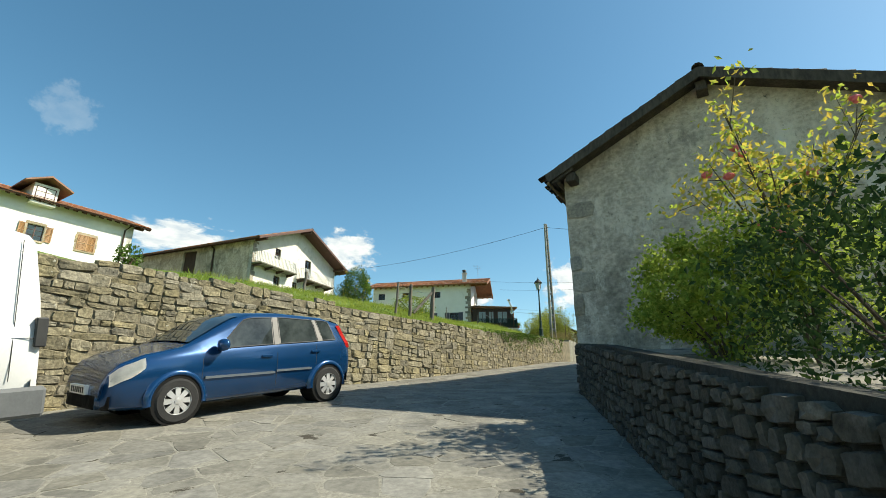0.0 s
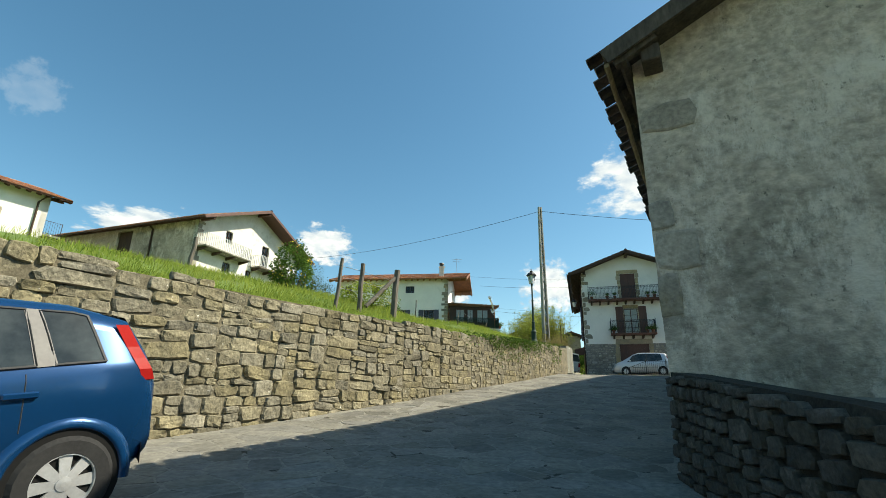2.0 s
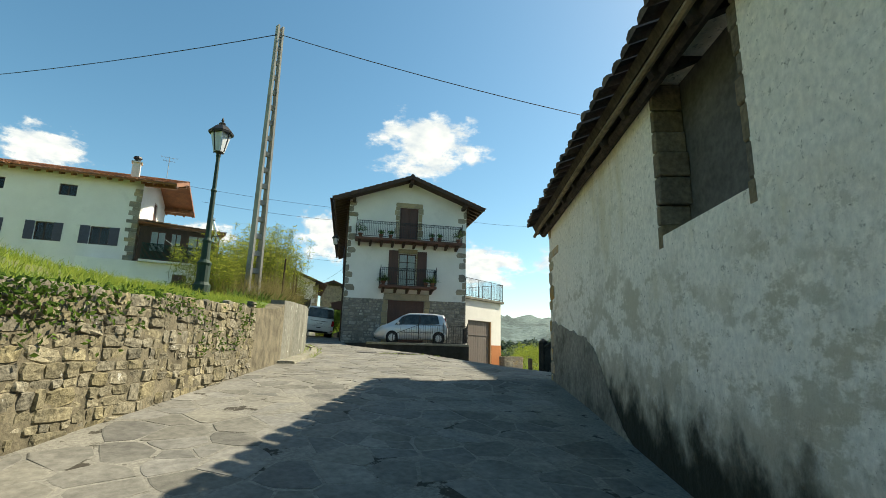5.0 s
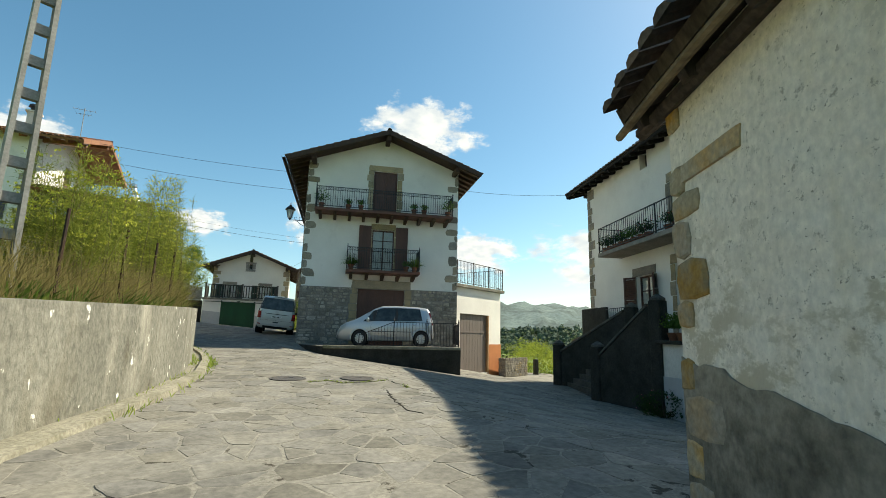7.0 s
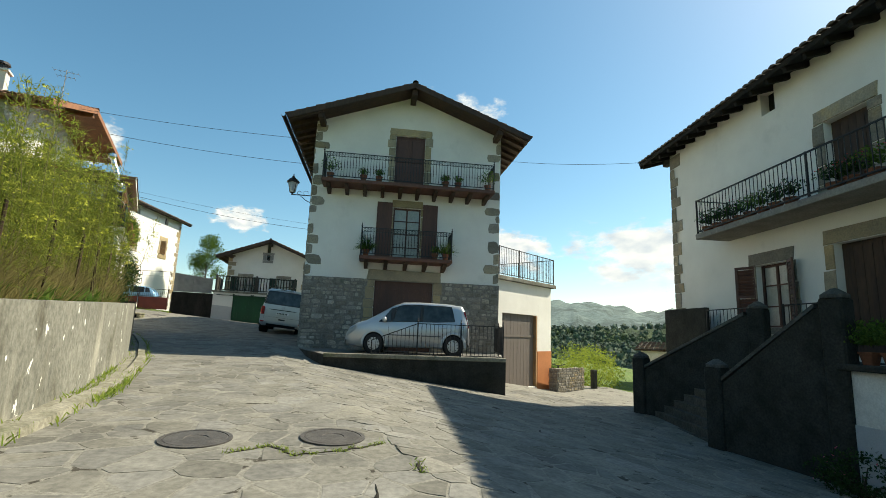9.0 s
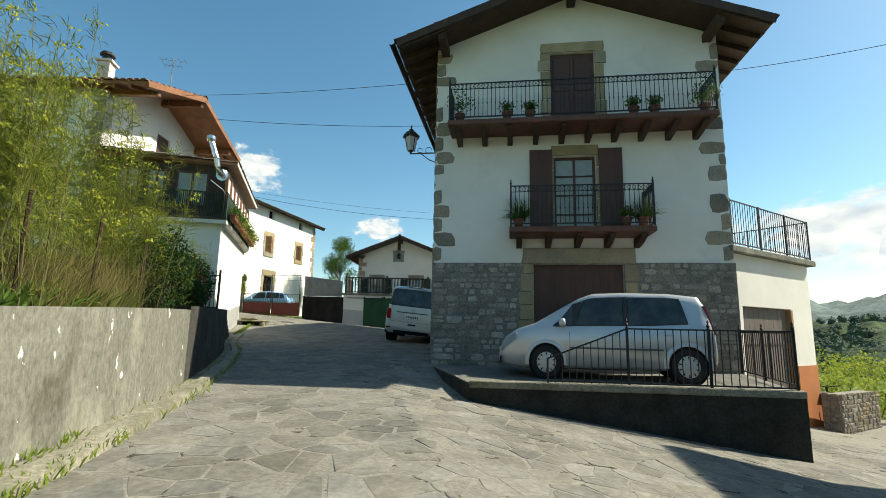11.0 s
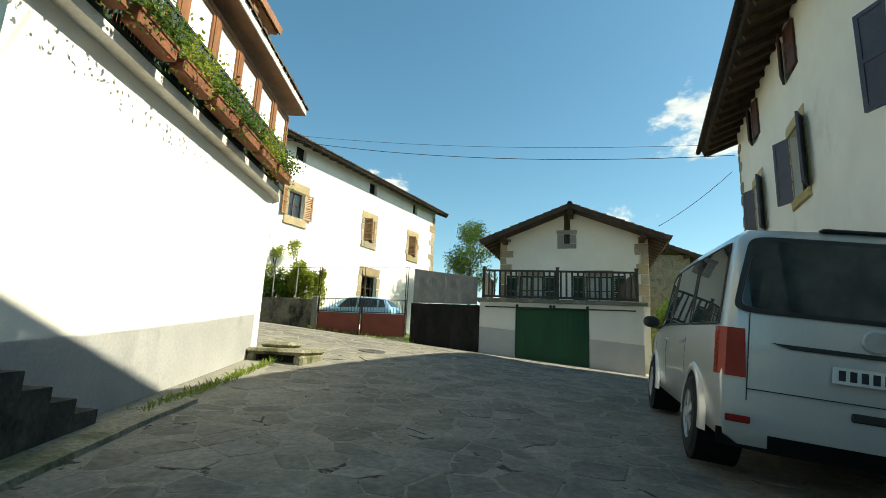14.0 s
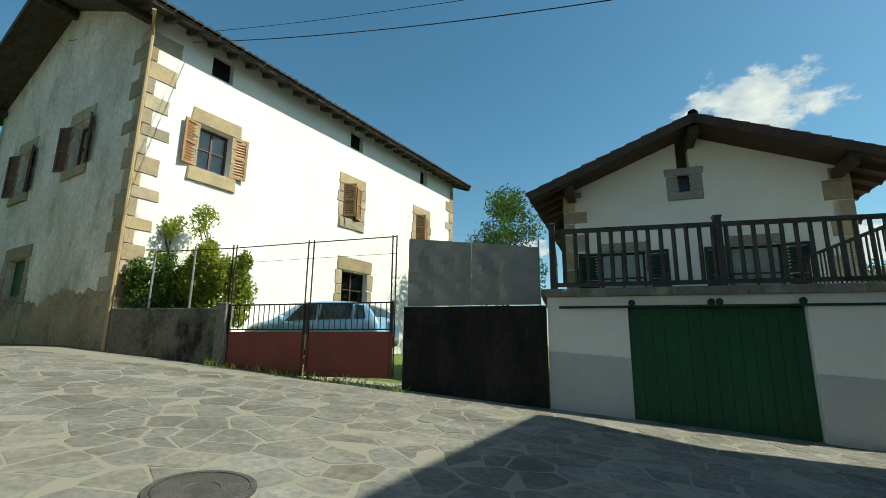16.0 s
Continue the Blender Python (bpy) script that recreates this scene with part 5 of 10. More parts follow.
def stair_house():
    d = Vector((-0.388, -0.922))
    M = frame_on((26.5, 39.1, 0), d)
    W, D = 15.0, 10.0
    h = thing("stair_house", M, "large white house with a long flowered balcony and outside stone stair", "house")
    ZE = 11.55
    holes = [(4.1, 5.2, 5.0, 6.7), (6.6, 7.85, 4.4, 6.88), (6.65, 7.75, 7.9, 9.8), (10.8, 11.9, 5.0, 6.6), (4.75, 5.25, 10.85, 11.5), (9.2, 9.95, 10.85, 11.5)]
    part("wall", wall_bm(W, 1.5, ZE, 0.45, holes), WHITE, h)
    w = part("wall", wall_bm(D, 1.0, ZE, 0.45, (), lambda x: ZE + 1.6 * (1 - abs(x - D / 2) / (D / 2))), WHITE, h)
    w.matrix_basis = pose(0, D, 0, 0, 0, -90)
    w = part("wall", wall_bm(D, 1.0, ZE, 0.45, (), lambda x: ZE + 1.6 * (1 - abs(x - D / 2) / (D / 2))), WHITE, h)
    w.matrix_basis = pose(W, 0, 0, 0, 0, 90)
    w = part("wall", wall_bm(W, 1.0, ZE, 0.45), WHITE, h)
    w.matrix_basis = pose(W, D, 0, 0, 0, 180)
    gable_roof(h, D, W, ZE, 1.6, 0.75, 0.9, 0.5, TILE_OLD, BLACK_WOOD, T=pose(0, D, 0, 0, 0, -90), label="dark tiled roof with black timber eaves")
    for (x0, x1, z0, z1), mat, kind in zip(holes, (QUOIN_GREY, QUOIN, QUOIN_GREY, QUOIN_GREY, None, None), "wdbwvv"):
        mm = Matrix.Translation((x0, 0, z0))
        if mat:
            surround(h, mm, x1 - x0, z1 - z0, mat, 0.34, 0.3, 0.16 if kind == "w" else 0, int(x0 * 7))
        if kind == "w":
            window(h, mm, x1 - x0, z1 - z0, 0.16, WOOD_BROWN, WOOD_BROWN, (150, 150))
        elif kind == "v":
            # near-black board in place of the loft's shade
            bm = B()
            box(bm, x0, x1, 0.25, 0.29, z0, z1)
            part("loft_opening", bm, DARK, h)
        else:
            bm = B()
            box(bm, x0, x1, 0.2, 0.26, z0, z1)
            leaf = part("door", bm, WOOD_DARK, h, "dark boarded wooden door")
            for k in range(5):
                bm = B()
                a = x0 + 0.06 + k * (x1 - x0 - 0.12) / 5
                box(bm, a, a + (x1 - x0 - 0.12) / 5 - 0.012, 0.18, 0.199, z0 + 0.08, z1 - 0.08)
                part("plank", bm, WOOD_DARK, leaf)
    quoins(h, 2.0, 11.4, QUOIN_GREY, None, 1, 41, h=0.45)
    # long balcony with a plain rail
    bm = B()
    box(bm, 3.05, 11.3, -1.05, 0, 7.60, 7.76, 0.01)
    part("balcony", bm, SLAB, h, "grey concrete balcony slab")
    railing(h, Matrix.Translation((3.1, -1.0, 7.76)), 8.15, 1.02, IRON, 4.1, 0.135, bar=0.011, rail=0.02)
    for x in (3.1, 11.25):
        railing(h, Matrix.Translation((x, -1.0, 7.76)) @ pose(0, 0, 0, 0, 0, 90), 0.98, 1.02, IRON, 1, 0.135)
    bm = B()
    box(bm, 8.58, 8.92, -0.16, 0, 5.87, 6.22, 0.02)
    box(bm, 8.55, 8.95, -0.19, 0, 6.22, 6.27, 0.01)
    part("letter_box", bm, IRON, h, "black letter box on the wall")
    # raised landing with white face, grey foot and planted edge; the stair climbs to it along the wall
    LZ = 4.28
    bm = B()
    box(bm, 8.65, 15.0, -2.05, -0.004, 1.4, LZ, 0.01)
    part("landing", bm, WHITE_OLD, h, "raised white landing before the door")
    bm = B()
    prism_up(bm, [(5.0, -0.004), (5.0, -0.8), (5.35, -0.96), (8.645, -1.98), (8.645, -0.004)], 1.3, LZ)
    part("door_platform", bm, STONE_DARK, h)
    bm = B()
    prism(bm, [(8.66, 1.4), (15.0, 1.4), (15.0, 3.36), (8.66, 3.3)], -2.085, -2.054)
    part("plinth", bm, GREY_BAND, h, "grey painted plinth")
    bm = B()
    box(bm, 8.70, 11.62, -2.2, -1.6, LZ - 0.10, LZ + 0.004, 0.02)
    part("coping", bm, STONE_DARK, h, "dark stone edge of the landing")
    # a flight that narrows as it climbs from the lane to the door
    low, high = ((2.55, -2.62), (6.35, -2.78)), ((5.35, -0.98), (8.62, -2.0))
    at = lambda u, k: Vector((low[k][0] + (high[k][0] - low[k][0]) * u, low[k][1] + (high[k][1] - low[k][1]) * u))
    n = 11
    for i in range(n):
        z = 2.2 + (LZ - 2.2) * (i + 1) / n
        a, b = at(i / n, 0), at(i / n, 1)
        c, d = at(min(1, (i + 1.25) / n), 1), at(min(1, (i + 1.25) / n), 0)
        bm = B()
        prism_up(bm, [(a.x, a.y), (b.x, b.y), (c.x, c.y), (d.x, d.y)], 1.2, z)
        part("step", bm, STEP_STONE, h)
    for k in (0, 1):
        a, b = at(0, k), at(1, k)
        d = b - a
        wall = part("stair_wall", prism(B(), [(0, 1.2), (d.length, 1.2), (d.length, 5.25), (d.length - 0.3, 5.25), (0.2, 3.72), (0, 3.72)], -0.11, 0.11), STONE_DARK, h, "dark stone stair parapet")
        turn = pose(a.x, a.y, 0, 0, 0, math.degrees(math.atan2(d.y, d.x)))
        wall.matrix_basis = turn
        bm = B()
        prism(bm, [(0.15, 3.725), (d.length - 0.28, 5.255), (d.length - 0.28, 5.335), (0.15, 3.805)], -0.15, 0.15)
        part("coping", bm, STEP_STONE, wall)
        for x, z in ((0.0, 4.02), (d.length, 5.42)):
            bm = B()
            box(bm, x - 0.19, x + 0.19, -0.19, 0.19, 1.2, z, 0.03)
            newel = part("newel", bm, STONE_DARK, h)
            newel.matrix_basis = turn
            bm = B()
            lathe(bm, [(0.22, z), (0.22, z + 0.06), (0.15, z + 0.11), (0.06, z + 0.17), (0.02, z + 0.18)], 12, (x, 0, 0.002))
            part("newel_cap", bm, STEP_STONE, newel)
    bm = B()
    box(bm, 0.3, 2.6, -0.6, -0.45, 3.6, 5.6, 0.01)
    part("screen", bm, STONE_DARK, h, "dark screen beside the stair")
    railing(h, Matrix.Translation((2.7, -0.6, 4.3)), 2.2, 1.2, IRON, 2.2, 0.16)
    railing(h, Matrix.Translation((10.35, -1.9, LZ)), 1.2, 1.1, IRON, 1.2, 0.15)
    railing(h, Matrix.Translation((6.0, -0.85, LZ)), 1.0, 1.2, IRON, 1.0, 0.16)
    bm = B()
    box(bm, 11.55, 15.0, -2.0, -1.85, LZ, 5.28)
    part("landing_wall", bm, STONE_DARK, h, "dark slatted landing screen")
    rng = random.Random(8)
    k = 0
    for x in (3.3, 4.2, 5.1, 6.0, 7.6, 8.5, 9.4, 10.3):
        k += 1
        for e in (0, 0.45):
            flower_pot("flower_box", M @ Vector((x + e, -0.80, 7.76)), 0.15, 0.2, LEAF_DARK if k % 3 else LEAF_GREEN, PETAL_RED if k > 3 else PETAL_PINK, 0.40, 60 + k)
    for x in (8.95, 9.35, 9.8, 10.25, 10.7, 11.1):
        k += 1
        flower_pot("flower_box", M @ Vector((x, -1.78, 4.28)), 0.15, 0.22, LEAF_GREEN, None, 0.46, 60 + k, leaves=620)
    return h, M


stair_house()


# ---- small house over a garage, at the end of the street ----
def garage_house():
    M = frame_on((11.87, 65.66, 0), (0.992, -0.125))
    g = thing("garage_house", M, "small white gabled house on a terrace over a green garage", "house")
    GW = 5.75
    part("garage_wall", wall_bm(GW, 3.2, 6.72, 0.3, [(1.32, 3.93, 3.9, 6.55)]), WHITE, g, "white garage front")
    w = part("garage_wall", wall_bm(5.2, 3.2, 6.72, 0.3), WHITE, g)
    w.matrix_basis = pose(GW, 0.3, 0, 0, 0, 90)
    w = part("garage_wall", wall_bm(5.2, 3.2, 6.72, 0.3), WHITE, g)
    w.matrix_basis = pose(0, 5.5, 0, 0, 0, -90)
    for a, b in ((0, 1.32), (3.93, GW)):
        bm = B()
        prism(bm, [(a, 3.2), (b, 3.2), (b, 5.80 - 0.075 * b), (a, 5.80 - 0.075 * a)], -0.012, -0.002)
        part("plinth", bm, GREY_BAND, g, "grey painted plinth")
    bm = B()
    box(bm, 1.325, 3.925, 0.115, 0.15, 4.0, 6.52)
    door = part("garage_door", bm, GREEN_DOOR, g, "dark green boarded garage door")
    for i in range(14):
        bm = B()
        box(bm, 1.33 + i * 0.1854, 1.33 + (i + 1) * 0.1854 - 0.006, 0.085, 0.114, 4.0, 6.52)
        part("plank", bm, GREEN_DOOR, door)
    bm = B()
    box(bm, 0.2, GW - 0.25, -0.06, -0.02, 6.52, 6.56)
    track = part("door_track", bm, GREEN_IRON, g)
    for x in (1.38, 2.58, 2.70, 3.86):
        bm = B()
        lathe(bm, [(0.055, 0.0), (0.055, 0.03), (0.03, 0.035)], 14)
        part("roller", bm, GREEN_IRON, track).matrix_basis = pose(x, -0.062, 6.60, 90)
    bm = B()
    box(bm, -0.1, GW + 0.15, -0.1, 5.6, 6.72, 6.86, 0.015)
    part("terrace_slab", bm, CONCRETE, g, "concrete terrace slab")
    rail = dict(posts=2.75, step=0.17)
    r = railing(g, Matrix.Translation((0.12, 0.05, 6.86)), GW - 0.3, 1.05, GREY_RAIL, 2.7, 0.2, bar=0.036, rail=0.042, sides=4)
    for x in (0.12, GW - 0.18):
        railing(g, Matrix.Translation((x, 0.05, 6.86)) @ pose(0, 0, 0, 0, 0, 90), 3.6, 1.05, GREY_RAIL, 3.6, 0.165, bar=0.022, rail=0.03, sides=4)
    for x in (0.12, GW / 2 - 0.05, GW - 0.18):
        bm = B()
        box(bm, x - 0.055, x + 0.055, 0.0, 0.11, 6.86, 8.02, 0.008)
        box(bm, x - 0.07, x + 0.07, -0.015, 0.125, 8.02, 8.06, 0.008)
        part("rail_post", bm, GREY_RAIL, g)
    # the house behind
    HX, HY, HW, HD, ZE, RISE = 0.35, 4.6, 6.5, 9.0, 10.05, 1.28
    Hm = Matrix.Translation((HX, HY, 0)) @ pose(0, 0, 0, 0, 0, -6)
    top = lambda x: ZE + RISE * (1 - abs(x - HW / 2) / (HW / 2))
    holes = [(HW / 2 - 0.33, HW / 2 - 0.04, 9.84, 10.28), (0.9, 2.0, 7.0, 8.35), (3.9, 5.0, 7.0, 8.35)]
    w = part("wall", wall_bm(HW, 4.0, ZE, 0.4, holes, top), WHITE, g)
    w.matrix_basis = Hm
    w = part("wall", wall_bm(HD, 3.0, ZE, 0.4), WHITE, g)
    w.matrix_basis = Hm @ pose(HW, 0.0, 0, 0, 0, 90)
    w = part("wall", wall_bm(HD, 3.0, ZE, 0.4), WHITE, g)
    w.matrix_basis = Hm @ pose(0, HD, 0, 0, 0, -90)
    gable_roof(g, HW, HD, ZE, RISE, 0.8, 1.1, 0.6, TILE_OLD, WOOD_DARK, T=Hm, label="dark timber roof with old tiles")
    surround(g, Hm @ Matrix.Translation((HW / 2 - 0.33, 0, 9.84)), 0.29, 0.44, GREY_SURROUND, 0.2, 0.32, 0.22, 51)
    window(g, Hm @ Matrix.Translation((HW / 2 - 0.33, 0, 9.84)), 0.29, 0.44, 0.15, WOOD_DARK, None, leaves=1, bars=0, curtain=False)
    for x in (0.9, 3.9):
        surround(g, Hm @ Matrix.Translation((x, 0, 7.0)), 1.1, 1.35, QUOIN_GREY, 0.25, 0.06, 0.1, 52)
        window(g, Hm @ Matrix.Translation((x, 0, 7.0)), 1.1, 1.35, 0.1, GREEN_IRON, GREEN_IRON, (170, 170), bars=1)
    quoins(g, 7.0, 10.1, QUOIN, Hm, 1, 53, gap=0.1)
    quoins(g, 7.0, 10.1, QUOIN, Hm @ Matrix.Translation((HW, 0, 0)), -1, 54, gap=0.1)
    # a stone shed behind, at the right
    s = thing("stone_house", frame_on((22.2, 78.6, 0), (0.99, -0.12)), "tan stone outbuilding with a tiled roof", "house")
    part("wall", wall_bm(2.8, 3.0, 11.2, 0.4), STONE_WALL, s)
    w = part("wall", wall_bm(5.6, 3.0, 11.2, 0.4), STONE_WALL, s)
    w.matrix_basis = pose(2.8, 0.4, 0, 0, 0, 90)
    gable_roof(s, 2.8, 6.0, 11.2, 0.5, 0.6, 0.5, 0.3, TILE_OLD, WOOD_DARK)
    return g


GREY_SURROUND = material("grey_cement_surround", (0.34, 0.32, 0.30), (0.27, 0.255, 0.24), 0.92, scale=2, grain=25, grain_amount=0.2, bump=0.4, vary=0.1)
GREY_RAIL = material("grey_wooden_rail", (0.075, 0.07, 0.06), (0.05, 0.046, 0.04), 0.8, scale=4, grain=25, grain_amount=0.3, bump=0.3)
STONE_WALL = material("tan_rubble_wall", (0.36, 0.30, 0.19), (0.24, 0.21, 0.15), 0.95, scale=3.5, grain=14, grain_amount=0.4, bump=0.9, bump_scale=6, third=(0.16, 0.14, 0.1), third_scale=4, third_lo=0.55, third_hi=0.65, depth=0.03)
garage_house()


# ---- long white house at the far left ----
GABLE_OLD = material("stained_gable_plaster", (0.78, 0.725, 0.64), (0.56, 0.51, 0.43), 0.95, scale=0.6, grain=12, grain_amount=0.25, bump=0.7, bump_scale=6, third=(0.24, 0.20, 0.14), third_scale=0.7, third_lo=0.52, third_hi=0.74, stretch=(1, 1, 0.6), depth=0.02)


def long_house():
    d = Vector((0.415, 0.91))
    # gable first: x runs along the gable towards the corner, ridge along y
    g = Vector((-d.y, d.x)) * 10.5
    M = frame_on((2.42 + g.x, 66.78 + g.y, 0), (d.y, -d.x))
    W, D, ZE, RISE = 10.5, 14.85, 14.2, 2.2
    h = thing("long_house", M, "large old white farmhouse with tan stone corners and wooden shutters", "house")
    top = lambda x: ZE + RISE * (1 - abs(x - W / 2) / (W / 2))
    gh = [(6.6, 7.6, 10.65, 12.0), (2.7, 3.7, 10.5, 11.95), (3.4, 4.9, 5.0, 8.3)]
    part("wall", wall_bm(W, 4.0, ZE, 0.45, gh, top), GABLE_OLD, h, "stained plaster gable wall")
    E = pose(W, 0, 0, 0, 0, 90)
    eh = [(1.47, 2.42, 10.5, 11.72), (7.05, 7.95, 10.5, 11.74), (11.65, 12.5, 10.5, 11.7), (7.15, 8.5, 6.6, 8.55), (1.6, 2.25, 13.28, 13.96), (7.25, 7.95, 13.28, 13.96), (11.9, 12.45, 13.28, 13.96)]
    w = part("wall", wall_bm(D, 4.0, ZE, 0.45, eh), WHITE, h, "sunlit white long wall")
    w.matrix_basis = E
    w = part("wall", wall_bm(D, 4.0, ZE, 0.45), WHITE_OLD, h)
    w.matrix_basis = pose(0, D, 0, 0, 0, -90)
    w = part("wall", wall_bm(W, 4.0, ZE, 0.45, (), top), WHITE_OLD, h)
    w.matrix_basis = pose(W, D, 0, 0, 0, 180)
    gable_roof(h, W, D, ZE, RISE, 0.7, 1.1, 0.6, TILE_OLD, WOOD_GREYDARK, label="roof of old barrel tiles on dark rafters")
    for i, (x0, x1, z0, z1) in enumerate(eh):
        mm = E @ Matrix.Translation((x0, 0, z0))
        if i < 3:
            surround(h, mm, x1 - x0, z1 - z0, QUOIN, 0.42, 0.30, 0.40, 61 + i)
            window(h, mm, x1 - x0, z1 - z0, 0.2, WOOD_BROWN, WOOD_TAN, (165, 165) if i == 0 else (60, 20), bars=1)
        elif i == 3:
            surround(h, mm, x1 - x0, z1 - z0, QUOIN, 0.5, 0.3, 0, 66)
            window(h, mm, x1 - x0, z1 - z0, 0.2, WOOD_DARK, None, curtain=False)
        else:
            # the loft's darkness is a near-black board set in the opening
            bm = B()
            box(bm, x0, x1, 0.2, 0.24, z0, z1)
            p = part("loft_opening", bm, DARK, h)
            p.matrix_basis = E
    for i, (x0, x1, z0, z1) in enumerate(gh):
        mm = Matrix.Translation((x0, 0, z0))
        surround(h, mm, x1 - x0, z1 - z0, QUOIN, 0.4, 0.3, 0.3 if i < 2 else 0, 71 + i)
        if i < 2:
            window(h, mm, x1 - x0, z1 - z0, 0.2, WOOD_BROWN, WOOD_BROWN, (160, 160), bars=1)
        else:
            bm = B()
            box(bm, x0, x1, 0.24, 0.28, z0, z1)
            leaf = part("door", bm, GREEN_DOOR, h, "green boarded door")
            for k in range(8):
                bm = B()
                box(bm, x0 + k * 0.1875, x0 + (k + 1) * 0.1875 - 0.008, 0.2, 0.239, z0, z1)
                part("plank", bm, GREEN_DOOR, leaf)
    quoins(h, 5.4, 13.8, QUOIN, Matrix.Translation((W, 0, 0)), -1, 75, h=0.5, long=0.8, short=0.5)
    quoins(h, 6.5, 13.8, QUOIN, E, 1, 76, h=0.42, long=0.62, short=0.2, gap=0.0)
    quoins(h, 6.5, 13.8, QUOIN, E @ Matrix.Translation((D, 0, 0)), -1, 77, h=0.5)
    bm = B()
    foot = [(i * W / 120, 7.1 + 0.5 * noise.noise((i * 0.05, 3, 9)) + 0.22 * noise.noise((i * 0.3, 1, 9))) for i in range(121)]
    prism(bm, [(0, 4.0), (W, 4.0)] + foot[::-1], -0.006, 0.002)
    part("stained_foot", bm, OCHRE, h, "brown-stained foot of the gable wall")
    bm = B()
    tube(bm, [(W + 0.62, -0.35, 13.8), (W + 0.15, -0.1, 13.4), (W + 0.1, -0.1, 5.3)], 0.05, 8)
    part("downpipe", bm, TAN_PIPE, h, "tan downpipe at the corner")
    return M


OCHRE = material("ochre_stained_plaster", (0.40, 0.32, 0.20), (0.27, 0.215, 0.14), 0.95, scale=0.9, grain=14, grain_amount=0.3, bump=0.7, bump_scale=6, third=(0.15, 0.12, 0.08), third_scale=0.8, third_lo=0.52, third_hi=0.7, depth=0.02)
TAN_PIPE = material("tan_painted_pipe", (0.42, 0.30, 0.16), (0.36, 0.26, 0.14), 0.5, scale=4, grain_amount=0.1, bump=0.1)
long_house()


# ---- forecourt of the long house: low wall, red gate, dark wall and sheet screen ----
def yard():
    def run(name, a, b, z0, z1, t, mat, label, cap=None):
        a, b = Vector(a), Vector(b)
        M = frame_on((a.x, a.y, 0), b - a)
        bm = B()
        box(bm, 0, (b - a).length, 0, t, z0, z1, 0.012)
        return solo(name, bm, mat, label, "wall", "structure", m=M), M, (b - a).length

    run("wall_2", (2.55, 66.6), (5.3, 66.5), 4.8, 6.62, 0.25, YARD_CONC, "low dark stained concrete yard wall")
    bm = B()
    box(bm, 5.2, 5.42, 66.35, 66.62, 4.8, 6.72, 0.02)
    solo("gate_pillar", bm, CONCRETE, "concrete gate pillar", "pillar")
    M = frame_on((5.42, 66.42, 0), (3.72, -0.62))
    g = thing("yard_gate", M, "red sheet-metal double gate with iron bars above", "gate")
    for k in range(2):
        bm = B()
        box(bm, 0.02 + 1.86 * k, 1.84 + 1.86 * k, 0, 0.04, 5.28, 6.12, 0.006)
        leaf = part("gate_leaf", bm, RED_GATE, g)
        railing(leaf, Matrix.Translation((0.03 + 1.86 * k, 0.02, 6.08)), 1.79, 0.58, IRON, 1.79, 0.12)
    # thin poles with wire over the gate
    for x, y in ((5.40, 66.42), (5.48, 66.41), (7.21, 66.12), (7.33, 66.10), (9.02, 65.83), (9.10, 65.82), (4.4, 66.6), (3.4, 66.65)):
        bm = B()
        tube(bm, [(x, y, 5.3), (x, y, 7.95)], 0.014 if x > 5 else 0.022, 6)
        solo("wire_post", bm, RUST if x > 5 else GALV, "thin rusty iron post carrying wires" if x > 5 else "thin metal post carrying wires", "post", group="wire posts")
    for z, r in ((7.55, 0.004), (7.88, 0.011)):
        bm = B()
        tube(bm, [(3.4, 66.65, z), (5.40, 66.42, z), (7.3, 66.1, z + 0.02), (9.1, 65.82, z + 0.04)], r, 4)
        solo("fence_wire", bm, RUST, "thin rusty fence rail between posts", "wire")
    run("wall_3", (9.25, 65.9), (11.84, 65.6), 4.4, 6.58, 0.3, DARK_CONC, "dark damp concrete wall beside the garage")
    M = frame_on((9.3, 66.0, 0), (2.45, -0.32))
    s = thing("sheet_screen", M, "grey sheet-metal screen on the wall", "screen")
    for k in range(2):
        # slack smooth sheets laced to a thin frame
        bm = B()
        x, top = 1.24 * k, 7.92 - 0.14 * k
        rows = [[bm.verts.new((x + 1.22 * i / 12, 0.018 * math.sin(i * 1.3 + j) * math.sin(j * 0.9), 6.60 + (top - 6.60 - 0.012 * i) * j / 8)) for j in range(9)] for i in range(13)]
        for q, w in zip(rows, rows[1:]):
            for j in range(8):
                bm.faces.new((q[j], w[j], w[j + 1], q[j + 1]))
        bmesh.ops.solidify(bm, geom=bm.faces[:], thickness=0.004)
        part("sheet", bm, SHEET, s)
        bm = B()
        tube(bm, [(x + 1.23, 0.02, 6.55), (x + 1.23, 0.02, top)], 0.016, 6)
        tube(bm, [(x, 0.02, top - 0.66), (x + 1.23, 0.02, top - 0.70)], 0.010, 6)
        part("frame_bar", bm, GALV, s)


SHEET = material("pale_grey_sheet", (0.36, 0.36, 0.35), (0.28, 0.28, 0.275), 0.7, scale=1.5, grain=60, grain_amount=0.15, bump=0.2)
YARD_CONC = material("sooty_yard_concrete", (0.20, 0.185, 0.14), (0.13, 0.12, 0.092), 0.95, scale=0.9, grain=20, grain_amount=0.35, bump=0.6, third=(0.03, 0.027, 0.02), third_scale=0.75, third_lo=0.46, third_hi=0.56, stretch=(1, 1, 0.7))
